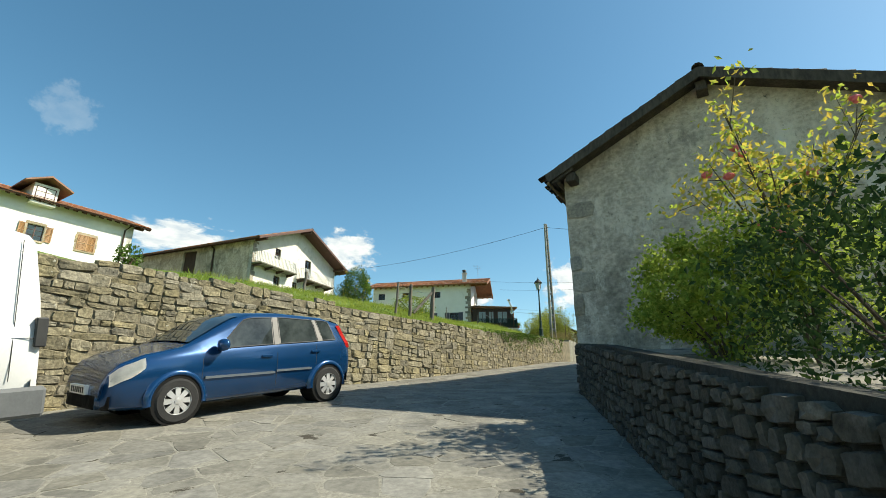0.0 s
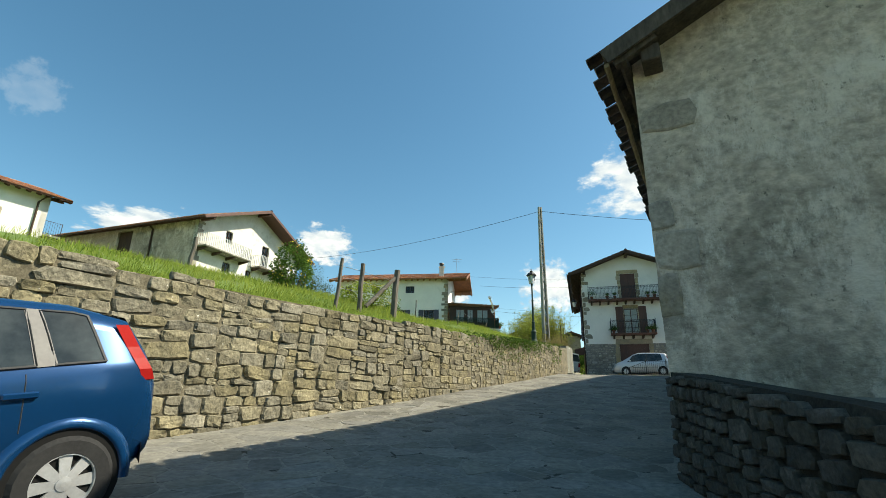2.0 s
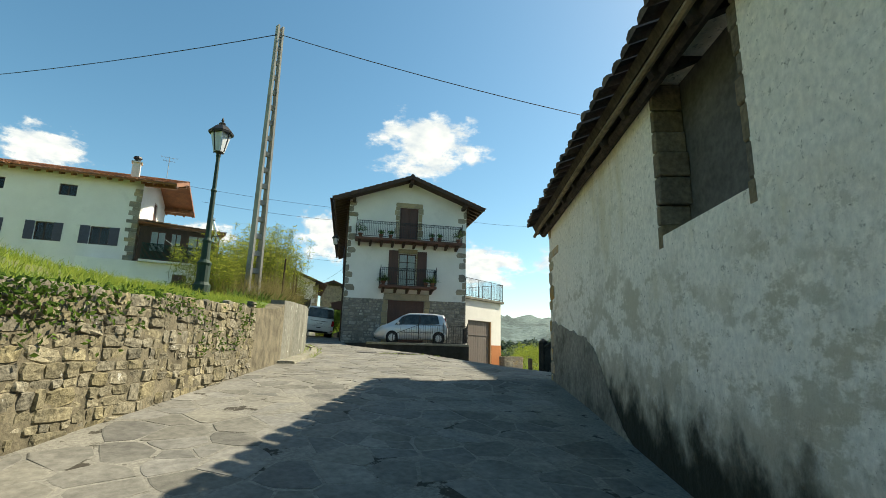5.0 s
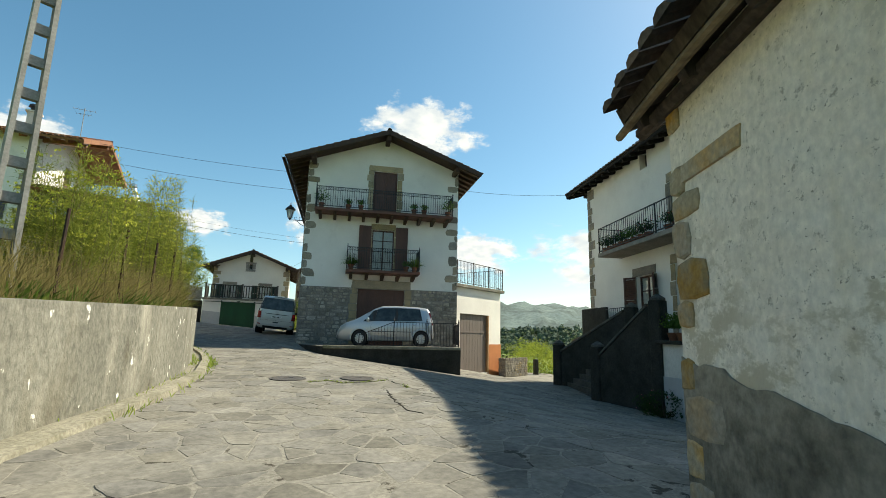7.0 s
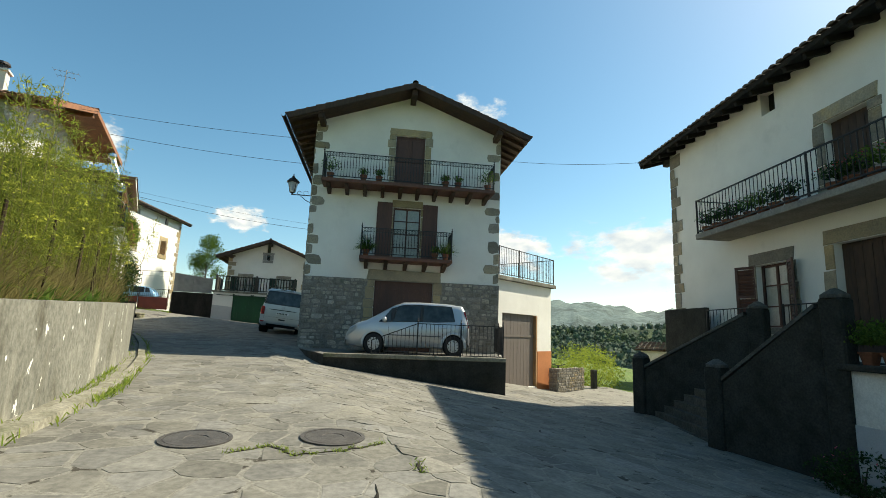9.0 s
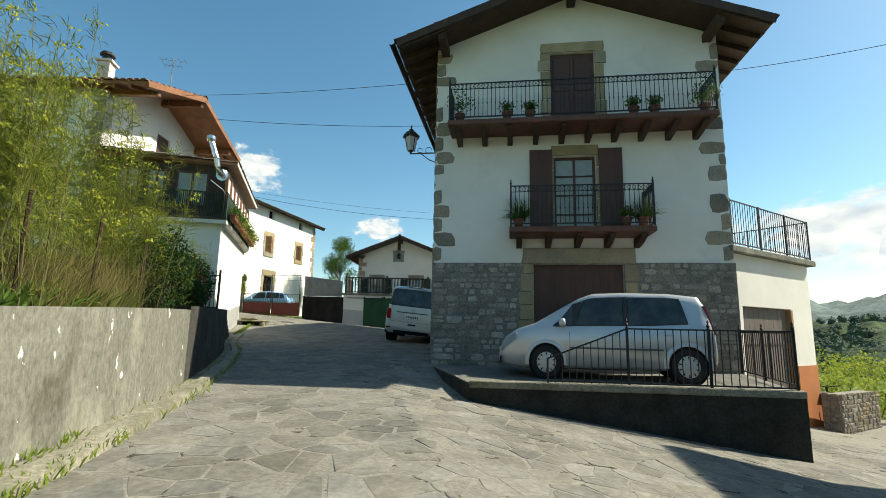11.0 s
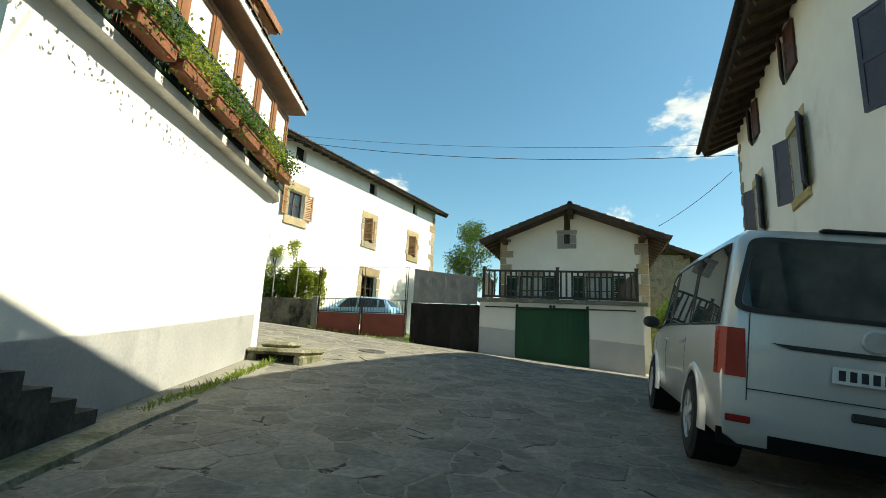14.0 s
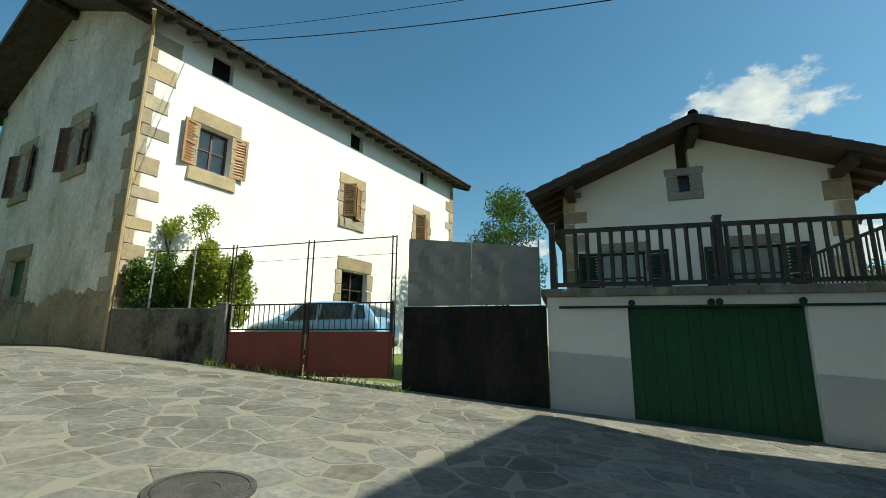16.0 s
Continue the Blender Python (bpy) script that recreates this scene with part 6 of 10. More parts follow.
DARK_CONC = material("dark_stained_concrete", (0.034, 0.030, 0.025), (0.014, 0.013, 0.011), 0.95, scale=1.4, grain=20, grain_amount=0.35, bump=0.6, stretch=(1, 1, 0.4), third=(0.11, 0.10, 0.085), third_scale=1.0, third_lo=0.60, third_hi=0.72)
yard()


# ---- house with the timber gallery ----
WHITE_RAIL = material("pale_grey_rail", (0.62, 0.62, 0.60), (0.5, 0.5, 0.49), 0.5, scale=4, grain_amount=0.1, bump=0.1)
PALE_BAND = material("pale_grey_plinth", (0.66, 0.66, 0.655), (0.59, 0.59, 0.58), 0.9, scale=1.0, grain=30, grain_amount=0.12, bump=0.3, third=(0.4, 0.39, 0.36), third_scale=1.0, third_lo=0.58, third_hi=0.8)


def gallery_house():
    # ridge along x; frame: x along the road-side gable from back to front
    h = thing("gallery_house", Matrix.Translation((0, 0, 0)), "white house with red tiles and a dark timber gallery", "house")
    # lower base along the street
    bm = B()
    flat = lambda pts, z0, z1: prism_up(bm, pts, z0, z1)
    DV = Vector((-0.63, 7.2)).normalized()
    face = [(6.45 + 0.75 * math.cos(a), 57.45 + 0.75 * math.sin(a)) for a in [radians(8 + 82 * i / 6) for i in range(7)]]
    flat([(0.5, 51.0), (7.78, 51.0)] + face + [(0.5, 58.2)], 3.6, 8.15)
    part("base", bm, WHITE, h, "plain white ground storey")
    # a small window with closed brown shutters
    for k in range(2):
        part("shutter", shutter_bm(0.37, 0.98, False), WOOD_BROWN, h, "closed brown wooden shutter").matrix_basis = Matrix.Translation((5.36 + 0.38 * k, 50.95, 6.57))
    bm = B()
    box(bm, 5.28, 6.20, 50.93, 50.998, 6.49, 6.56, 0.008)
    part("sill", bm, WHITE_OLD, h)
    bm = B()
    ends = [(7.78, 51.05)] + [(7.78 - 0.0875 * (y - 51), y) for y in (53, 55, 57.3)]
    up = [bm.verts.new((x + 0.006, y, road_z(x + 0.5, y) + 0.92)) for x, y in ends]
    dn = [bm.verts.new((x + 0.006, y, road_z(x + 0.5, y) - 0.4)) for x, y in ends]
    for k in range(3):
        bm.faces.new((dn[k], dn[k + 1], up[k + 1], up[k]))
    bmesh.ops.solidify(bm, geom=bm.faces[:], thickness=0.012)
    part("plinth", bm, PALE_BAND, h, "pale grey painted plinth")
    # upper house
    X1, Y0, Y1, ZE, LEN = 3.15, 51.9, 58.6, 13.35, 11.2
    turn = Matrix.Translation((X1, Y0, 0)) @ pose(0, 0, 0, 0, 0, -10) @ Matrix.Translation((-X1, -Y0, 0))
    fm = turn @ frame_on((X1 - LEN, Y0, 0), (1, 0))
    fh = [(3.4, 4.3, 11.9, 12.6), (6.9, 7.8, 11.9, 12.6), (0.6, 1.4, 11.9, 12.6), (3.4, 4.2, 9.1, 10.2), (6.1, 7.0, 9.1, 10.2), (8.8, 9.8, 9.1, 10.2)]
    w = part("wall", wall_bm(LEN, 5.0, ZE, 0.4, fh), WHITE, h)
    w.matrix_basis = fm
    top = lambda x: ZE + 1.15 * (1 - abs(x - 3.35) / 3.35)
    w = part("wall", wall_bm(Y1 - Y0, 5.0, ZE, 0.4, [(3.3, 4.25, 10.9, 12.9)], top), WHITE, h)
    w.matrix_basis = turn @ frame_on((X1, Y0, 0), (0, 1))
    w = part("wall", wall_bm(Y1 - Y0, 5.0, ZE, 0.4, (), top), WHITE, h)
    w.matrix_basis = turn @ frame_on((X1 - LEN, Y1, 0), (0, -1))
    w = part("wall", wall_bm(LEN, 5.0, ZE, 0.4), WHITE, h)
    w.matrix_basis = turn @ frame_on((X1, Y1, 0), (-1, 0))
    gable_roof(h, Y1 - Y0, LEN, ZE, 1.15, 0.7, 1.9, 0.9, TILE, WOOD_WARM, T=turn @ frame_on((X1, Y0, 0), (0, 1)), label="terracotta tiled roof with warm timber eaves")
    bm = B()
    box(bm, X1 - 0.3, X1 - 0.08, Y0 + 3.3, Y0 + 4.25, 10.9, 12.9)
    part("gable_door", bm, WOOD_BROWN, h).matrix_basis = turn
    for i, (x0, x1, z0, z1) in enumerate(fh):
        window(h, fm @ Matrix.Translation((x0, 0, z0)), x1 - x0, z1 - z0, 0.12, WOOD_DARK, None if i < 3 else SHUTTER_DARK, (175, 175), bars=0, louvre=False, curtain=False)
    quoins(h, 8.0, 12.8, QUOIN_GREY, fm @ Matrix.Translation((LEN, 0, 0)), -1, 81, h=0.3, long=0.55, short=0.35)
    # chimney and aerial
    bm = B()
    box(bm, 2.3, 2.75, 52.6, 53.05, 13.2, 14.7, 0.015)
    box(bm, 2.22, 2.83, 52.52, 53.13, 14.7, 14.78)
    stack = part("chimney", bm, WHITE_OLD, h, "white chimney with dark cowl")
    bm = B()
    lathe(bm, [(0.17, 14.78), (0.17, 15.0), (0.27, 15.02), (0.22, 15.14), (0.02, 15.18)], 10, (2.52, 52.82, 0))
    part("cowl", bm, IRON, stack)
    bm = B()
    tube(bm, [(4.2, 54.6, 14.0), (4.2, 54.6, 16.2)], 0.02, 6)
    for z, l in ((16.1, 0.5), (15.85, 0.35)):
        tube(bm, [(4.2 - l, 54.6, z), (4.2 + l, 54.6, z)], 0.01, 4)
        for k in range(5):
            x = 4.2 - l + 2 * l * k / 4
            tube(bm, [(x, 54.4, z), (x, 54.8, z)], 0.007, 4)
    part("aerial", bm, GALV, h)
    # timber gallery over the base
    GX0, GX1, GY0, GY1, GZ = 3.3, 7.95, 50.75, 58.0, 8.28
    slant = lambda y, o=0.0: GX1 + o - (y - GY0) * 0.0875
    bm = B()
    prism_up(bm, [(GX0 + 0.2, GY0 - 0.05), (slant(GY0, 0.06), GY0 - 0.05), (slant(57.3, 0.06), 57.3), (slant(57.9, -0.12), 57.9), (slant(58.3, -0.6), 58.3), (GX0 + 0.2, 58.3)], 8.15, GZ)
    gal = part("gallery_floor", bm, WHITE_OLD, h)
    # boarded front set back behind the rail
    f = frame_on((GX0, GY0 + 0.75, 0), (1, 0))
    wf = [(0.6, 1.45, 8.9, 10.2), (1.7, 2.3, 8.9, 10.2), (2.65, 3.75, 8.9, 10.2)]
    w = part("gallery_front", wall_bm(GX1 - GX0 - 0.3, GZ, 10.44, 0.12, wf), WOOD_DARK, h, "dark boarded gallery front")
    w.matrix_basis = f
    for x0, x1, z0, z1 in wf:
        window(h, f @ Matrix.Translation((x0, 0, z0)), x1 - x0, z1 - z0, 0.03, WOOD_BROWN, None, bars=0)
    sf = frame_on((slant(GY0 + 0.75, -0.14), GY0 + 0.75, 0), DV)
    n = 7
    L = GY1 - GY0 - 0.75
    sw = [(0.10 + i * L / n, 0.10 + (i + 1) * L / n - 0.17, 8.55, 10.18) for i in range(n)]
    w = part("gallery_side", wall_bm(L, GZ, 10.25, 0.10, sw), WOOD_WARM, h, "varnished timber gallery side with glazing")
    w.matrix_basis = sf
    for x0, x1, z0, z1 in sw:
        window(h, sf @ Matrix.Translation((x0, 0, z0)), x1 - x0, z1 - z0, 0.015, WOOD_WARM, None, leaves=1, bars=0, pane_mat=BLIND)
    # gallery roof, falling to the street
    bm = B()
    pts = [(GX0 - 0.1, 10.56), (GX1 + 0.16, 10.46), (GX1 + 0.16, 10.55), (GX0 - 0.1, 10.65)]
    prism(bm, pts, GY0 + 0.5, GY1 + 0.3)
    for v in bm.verts:
        if v.co.x > GX0 + 1:
            v.co.x -= (v.co.y - GY0) * 0.0875
    part("gallery_roof", bm, WOOD_WARM, h, "timber lean-to roof of the gallery")
    bm = B()
    box(bm, 0, GY1 - GY0 - 0.25, -0.012, 0.012, 10.44, 10.60, m=frame_on((slant(GY0 + 0.5, 0.17), GY0 + 0.5, 0), DV))
    part("fascia_board", bm, WHITE_OLD, h, "pale edge board of the gallery roof")
    bm = B()
    ang = math.atan2(0.10, GX1 + 0.22 - GX0)
    m = Matrix.Identity(4)
    m.col[0][:3], m.col[1][:3], m.col[2][:3] = (DV.x, DV.y, 0), (-math.cos(ang), DV.x, math.sin(ang)), (math.sin(ang), 0, math.cos(ang))
    m.translation = (GX1 + 0.13, GY0 + 0.5, 10.555)
    tile_field(bm, GY1 - GY0 - 0.2, (GX1 - GX0) + 0.2, m)
    tagged(part("tiles", bm, TILE_OLD, h), kind="stuff")
    # green rail along front and side
    railing(h, Matrix.Translation((GX0 + 0.3, GY0, GZ)), GX1 - GX0 - 0.3, 0.98, GREEN_IRON, 2.5, 0.062, bar=0.02, rail=0.025, sides=4)
    railing(h, Matrix.Translation((GX1, GY0, GZ)) @ pose(0, 0, 0, 0, 0, 95), 7.0, 0.98, GREEN_IRON, 2.5, 0.062, bar=0.02, rail=0.025, sides=4)
    # stove flue, bent, with cowl
    bm = B()
    tube(bm, [(7.52, 51.5, 10.12), (7.50, 51.12, 10.12), (7.47, 51.0, 10.28), (7.40, 50.95, 10.62), (7.18, 50.95, 11.25)], 0.10, 12)
    lathe(bm, [(0.13, 11.18), (0.16, 11.26), (0.16, 11.38), (0.05, 11.43)], 12, (7.17, 50.95, 0))
    lathe(bm, [(0.105, 10.55), (0.118, 10.57), (0.105, 10.60)], 12, (7.42, 50.95, 0), cap=False)
    part("flue", bm, STEEL, h, "shiny steel stove flue")
    bm = B()
    lathe(bm, [(0.10, 0.0), (0.22, 0.0), (0.22, 0.03), (0.10, 0.035)], 20)
    part("wall_plate", bm, STEEL, h, "round steel flue plate").matrix_basis = pose(7.52, 51.49, 10.12, 90, 0, 0)
    # folding clothes poles on the front rail
    for x in (4.6, 7.35):
        bm = B()
        tube(bm, [(x, 50.78, 9.70), (x + 0.55, 50.35, 9.26)], 0.014, 6)
        tube(bm, [(x + 0.55, 50.35, 9.26), (x + 0.55, 50.74, 9.20)], 0.012, 6)
        part("clothes_pole", bm, WHITE_RAIL, h)
    # flower boxes hung outside the side rail
    rng = random.Random(4)
    for k in range(7):
        y = 51.4 + k * 0.92
        b = thing("flower_box", Matrix.Translation((slant(y, 0.2), y, 8.36)) @ pose(0, 0, 0, 0, 0, 5), "terracotta flower box with trailing geraniums on the gallery rail", "flower box", "gallery flower boxes")
        bm = B()
        box(bm, -0.1, 0.1, -0.38, 0.38, 0, 0.19, 0.015)
        box(bm, -0.115, 0.115, -0.395, 0.395, 0.15, 0.2, 0.01)
        part("trough", bm, CERAMIC, b)
        bm = B()
        for i in range(520):
            leaf_quad(bm, Vector((rng.gauss(0.02, 0.13), rng.uniform(-0.45, 0.45), 0.24 + abs(rng.gauss(0.0, 0.24)) * (0.6 + 0.6 * noise.noise((0, y * 2.3 + i * 0.002, 0.5))))), rng, 0.075)
        for i in range(60):
            u = rng.random()
            leaf_quad(bm, Vector((0.1 + 0.1 * math.sin(u * 3) + rng.gauss(0, 0.03), rng.uniform(-0.45, 0.45), 0.25 - 0.5 * u ** 1.4)), rng, 0.06)
        part("foliage", bm, LEAF_LIME if k % 3 == 2 else LEAF_GREEN, b)
        bm = B()
        for i in range(16):
            leaf_quad(bm, Vector((rng.gauss(0.08, 0.08), rng.uniform(-0.4, 0.4), 0.2 + rng.gauss(0.1, 0.16))), rng, 0.05)
        part("blossom", bm, PETAL_RED if k % 2 else PETAL_PINK, b)


gallery_house()


# ---- farmhouses on the hill ----
def hill_barn():
    """Its balconied gable faces the street, its long flank the valley."""
    M = frame_on((-17.8, 43.2, 0), (0.375, 0.927))
    W, D, ZE, RISE = 13.2, 20.0, 15.85, 2.75
    h = thing("hill_farmhouse", M, "old farmhouse with a balconied white gable and long grey flank", "house")
    top = lambda x: ZE + RISE * (1 - abs(x - W / 2) / (W / 2))
    holes = [(3.1, 4.0, 12.0, 12.95), (7.7, 8.7, 13.5, 15.75), (3.0, 3.8, 14.65, 15.75), (5.9, 6.7, 11.9, 12.9)]
    part("wall", wall_bm(W, 6.0, ZE, 0.4, holes, top), WHITE_OLD, h)
    for x0, x1, z0, z1 in holes:
        window(h, Matrix.Translation((x0, 0, z0)), x1 - x0, z1 - z0, 0.15, WOOD_DARK, None, bars=1, curtain=False)
    w = part("wall", wall_bm(D, 6.0, ZE, 0.4, [(10.9, 12.7, 12.9, 15.5)]), BARN_GABLE, h, "grey weathered flank")
    w.matrix_basis = pose(0, D, 0, 0, 0, -90)
    bm = B()
    box(bm, 10.9, 12.7, 0.2, 0.25, 12.9, 15.5)
    part("shutter", bm, WOOD_DARK, h).matrix_basis = pose(0, D, 0, 0, 0, -90)
    bm = B()
    tube(bm, [(-0.1, 4.9, 8), (-0.1, 4.9, 15.3), (-0.5, 4.9, 15.6)], 0.08, 8)
    part("downpipe", bm, WOOD_DARK, h)
    quoins(h, 8.0, 15.6, QUOIN_GREY, None, 1, 91, h=0.5)
    w = part("wall", wall_bm(D, 6.0, ZE, 0.4), BARN, h)
    w.matrix_basis = pose(W, 0, 0, 0, 0, 90)
    w = part("wall", wall_bm(W, 6.0, ZE, 0.4, (), top), BARN, h)
    w.matrix_basis = pose(W, D, 0, 0, 0, 180)
    gable_roof(h, W, D, ZE, RISE, 0.9, 1.5, 0.5, TILE, WOOD_BROWN, label="red tiled roof with deep brown eaves")
    balcony(h, 0.0, 5.2, 1.1, 13.35, CONCRETE, WHITE_RAIL, False, 1.05, 0.12, 4, finial=False, step=0.2, bar=0.035)
    balcony(h, 6.4, 11.6, 1.1, 13.2, WOOD_GREY, WHITE_RAIL, False, 1.05, 0.12, 4, finial=False, step=0.2, bar=0.03)
    return M


hill_barn()


def wall_box(*q):
    bm = B()
    box(bm, *q)
    return bm


def hill_white():
    W, D, ZE = 12.4, 9.0, 15.8
    Mx = frame_on((-33.47, 28.98, 0), (0.53, 0.848))
    h = thing("hill_house", Mx, "white hillside house with red roof, dormer and brown shutters", "house")
    holes = [(1.0, 2.1, 12.6, 13.8), (5.25, 6.3, 12.6, 13.8), (8.5, 9.75, 12.6, 13.85)]
    part("wall", wall_bm(W, 6.0, ZE, 0.4, holes), WHITE, h)
    for x0, x1, z0, z1 in holes:
        surround(h, Matrix.Translation((x0, 0, z0)), x1 - x0, z1 - z0, QUOIN, 0.2, 0.15, 0.15, int(x0 * 9))
        window(h, Matrix.Translation((x0, 0, z0)), x1 - x0, z1 - z0, 0.12, WOOD_BROWN, WOOD_TAN, (170, 170) if x0 < 8 else (4, 4))
    top = lambda x: ZE + 1.7 * (1 - abs(x - D / 2) / (D / 2))
    w = part("wall", wall_bm(D, 6.0, ZE, 0.4, (), top), WHITE, h)
    w.matrix_basis = pose(W, 0, 0, 0, 0, 90)
    w = part("wall", wall_bm(D, 6.0, ZE, 0.4, (), top), WHITE, h)
    w.matrix_basis = pose(0, D, 0, 0, 0, -90)
    gable_roof(h, D, W, ZE, 1.7, 0.9, 1.0, 0.8, TILE, WOOD_BROWN, T=pose(W, 0, 0, 0, 0, 90), label="red tiled roof with brown eaves")
    # dormer
    part("dormer", wall_box(4.85, 6.4, -0.7, 3.4, ZE - 0.55, ZE + 1.0), WHITE, h)
    window(h, Matrix.Translation((5.0, -0.78, ZE - 0.4)), 1.25, 1.2, 0.06, WOOD_BROWN, None)
    bm = B()
    prism(bm, [(4.1, ZE + 0.75), (5.62, ZE + 1.5), (7.15, ZE + 0.75), (7.15, ZE + 0.87), (5.62, ZE + 1.63), (4.1, ZE + 0.87)], -1.3, 4.2)
    part("dormer_roof", bm, TILE, h)
    railing(h, Matrix.Translation((W, 0.3, 13.0)), 1.2, 1.0, IRON, 1.2, 0.15)
    bm = B()
    box(bm, W, W + 1.2, 0.2, 4.0, 12.85, 13.0)
    part("balcony", bm, CONCRETE, h)
    bm = B()
    tube(bm, [(W - 0.7, -0.1, 7), (W - 0.7, -0.1, 15.1), (W - 0.45, -0.6, 15.5)], 0.07, 8)
    part("downpipe", bm, WOOD_DARK, h)


hill_white()


# ---- street furniture and walls ----
def strip_wall(name, y0, y1, top, front, back, mat, label, foot=-0.4, step=0.5, kind="structure"):
    """A wall along the street's left edge: front and back are offsets from that edge, to the left."""
    bm = B()
    n = max(2, int((y1 - y0) / step))
    rows = []
    for i in range(n + 1):
        y = y0 + (y1 - y0) * i / n
        x = edge_x(y)
        zt, zb = top(y), road_z(x + 0.3, y) + foot
        rows.append([bm.verts.new(p) for p in ((x - front, y, zb), (x - front, y, zt), (x - back, y, zt), (x - back, y, zb))])
    for a, b in zip(rows, rows[1:]):
        for k in range(4):
            bm.faces.new((a[k], a[(k + 1) % 4], b[(k + 1) % 4], b[k]))
    bm.faces.new(rows[0])
    bm.faces.new(rows[-1][::-1])
    bmesh.ops.recalc_face_normals(bm, faces=bm.faces)
    return solo(name, bm, mat, label, "wall", kind)


stone_wall = strip_wall("wall_1", -6, 28.9, lambda y: wall_top(y) - 0.06, -0.03, 0.5, JOINT, "dry-stone retaining wall of uneven tan field stones")
concrete_wall = strip_wall("wall_4", 28.9, 42.6, lambda y: wall_top(y) + 0.03, -0.02, 0.28, CONCRETE, "stained concrete retaining wall beside the street")
# damp concrete, its colour also darkened for the shade on this end
DARK_END = material("damp_concrete_in_shade", (0.075, 0.071, 0.06), (0.042, 0.04, 0.034), 0.95, scale=1.5, grain=18, grain_amount=0.4, bump=0.8, bump_scale=8, third=(0.022, 0.021, 0.018), third_scale=1.6, third_lo=0.56, third_hi=0.7, depth=0.02)
strip_wall("wall_7", 42.604, 50.75, lambda y: wall_top(y) + 0.10, -0.02, 0.28, DARK_END, "damp concrete wall under the front yard, darkened for shade")
for k, (ya, yb, z) in enumerate(((50.75, 51.1, 4.98), (51.1, 51.45, 4.82), (51.45, 51.8, 4.66), (51.8, 52.15, 4.52), (52.15, 52.5, 4.38))):
    strip_wall("wall_5", ya + 0.003, yb, lambda y, z=z: z, -0.02, 0.28, DARK_END, "stepped concrete wall end", step=0.2)


def kerb():
    bm = B()
    rows = []
    for i in range(64):
        y = 28.6 + i * 0.4
        x = edge_x(y) + 0.34 + 0.10 * smooth(36, 38.5, y) * (1 - smooth(38.5, 42, y))
        z = road_z(x, y)
        rows.append([bm.verts.new(p) for p in ((x - 0.36, y, z - 0.1), (x - 0.36, y, z + 0.07), (x - 0.12, y, z + 0.075), (x - 0.1, y, z + 0.075 + (0.05 + 0.02 * noise.noise((y * 2, 0, 0))) * (1 - smooth(47, 53, y)) * smooth(28.5, 31, y)), (x + 0.06 + 0.02 * noise.noise((y * 1.3, 5, 0)), y, z + 0.06 + (0.045 + 0.02 * noise.noise((y * 2.4, 3, 0))) * (1 - smooth(47, 53, y)) * smooth(28.5, 31, y)), (x + 0.09, y, z - 0.1))])
    for a, b in zip(rows, rows[1:]):
        for k in range(5):
            bm.faces.new((a[k], b[k], b[k + 1], a[k + 1]))
    bm.faces.new(rows[0])
    bm.faces.new(rows[-1][::-1])
    bmesh.ops.recalc_face_normals(bm, faces=bm.faces)
    return solo("kerb", bm, KERB, "worn concrete kerb along the wall", "kerb", "structure")


kerb()


def lamp_post(at):
    t = thing("street_lamp", Matrix.Translation(at), "dark green cast-iron street lamp with lantern", "street lamp")
    bm = B()
    lathe(bm, [(0.16, -0.3), (0.16, 0.12), (0.12, 0.18), (0.12, 0.5), (0.14, 0.55), (0.085, 0.62), (0.075, 0.95), (0.09, 1.0), (0.055, 1.06), (0.045, 2.0), (0.06, 2.04), (0.04, 2.08), (0.035, 2.75), (0.05, 2.8), (0.02, 2.84)], 14)
    part("column", bm, GREEN_IRON, t, smooth=False)
    lantern_head(t, (0, 0, 2.80))


lamp_post((5.9, 28.15, 4.5))


def utility_pole():
    """A concrete pole with a row of recesses on its faces."""
    t = thing("utility_pole", Matrix.Translation((7.2, 30.88, 4.4)) @ pose(0, 0, 0, 0, 0, 20), "tapered concrete utility pole with recessed panels", "utility pole")
    H = 8.15
    bm = B()
    wid = lambda z: 0.17 - 0.075 * z / H
    for s in (-1, 1):
        a = [bm.verts.new((s * wid(z), y, z)) for z in (-0.5, H) for y in (-wid(z) * 0.75, wid(z) * 0.75)]
        b = [bm.verts.new((s * (wid(z) - 0.055), y, z)) for z in (-0.5, H) for y in (-wid(z) * 0.75, wid(z) * 0.75)]
        for q in ((a[0], a[1], a[3], a[2]), (b[0], b[1], b[3], b[2]), (a[0], b[0], b[2], a[2]), (a[1], b[1], b[3], a[3]), (a[2], b[2], b[3], a[3])):
            bm.faces.new(q)
    bmesh.ops.recalc_face_normals(bm, faces=bm.faces)
    part("flange", bm, POLE, t)
    z = 0.0
    while z < H - 0.1:
        bm = B()
        w = wid(z) - 0.055
        box(bm, -w - 0.01, w + 0.01, -w * 0.5, w * 0.5, z, z + 0.13)
        part("rung", bm, POLE, t)
        z += 0.46
    bm = B()
    box(bm, -0.12, 0.12, -0.015, 0.015, H - 0.35, H - 0.3)
    lathe(bm, [(0.03, H - 0.3), (0.05, H - 0.24), (0.03, H - 0.18)], 8, (0.1, 0, 0))
    part("crossarm", bm, IRON, t)


POLE = material("pole_concrete", (0.36, 0.35, 0.32), (0.27, 0.26, 0.235), 0.9, scale=2, grain=30, grain_amount=0.25, bump=0.3)
utility_pole()


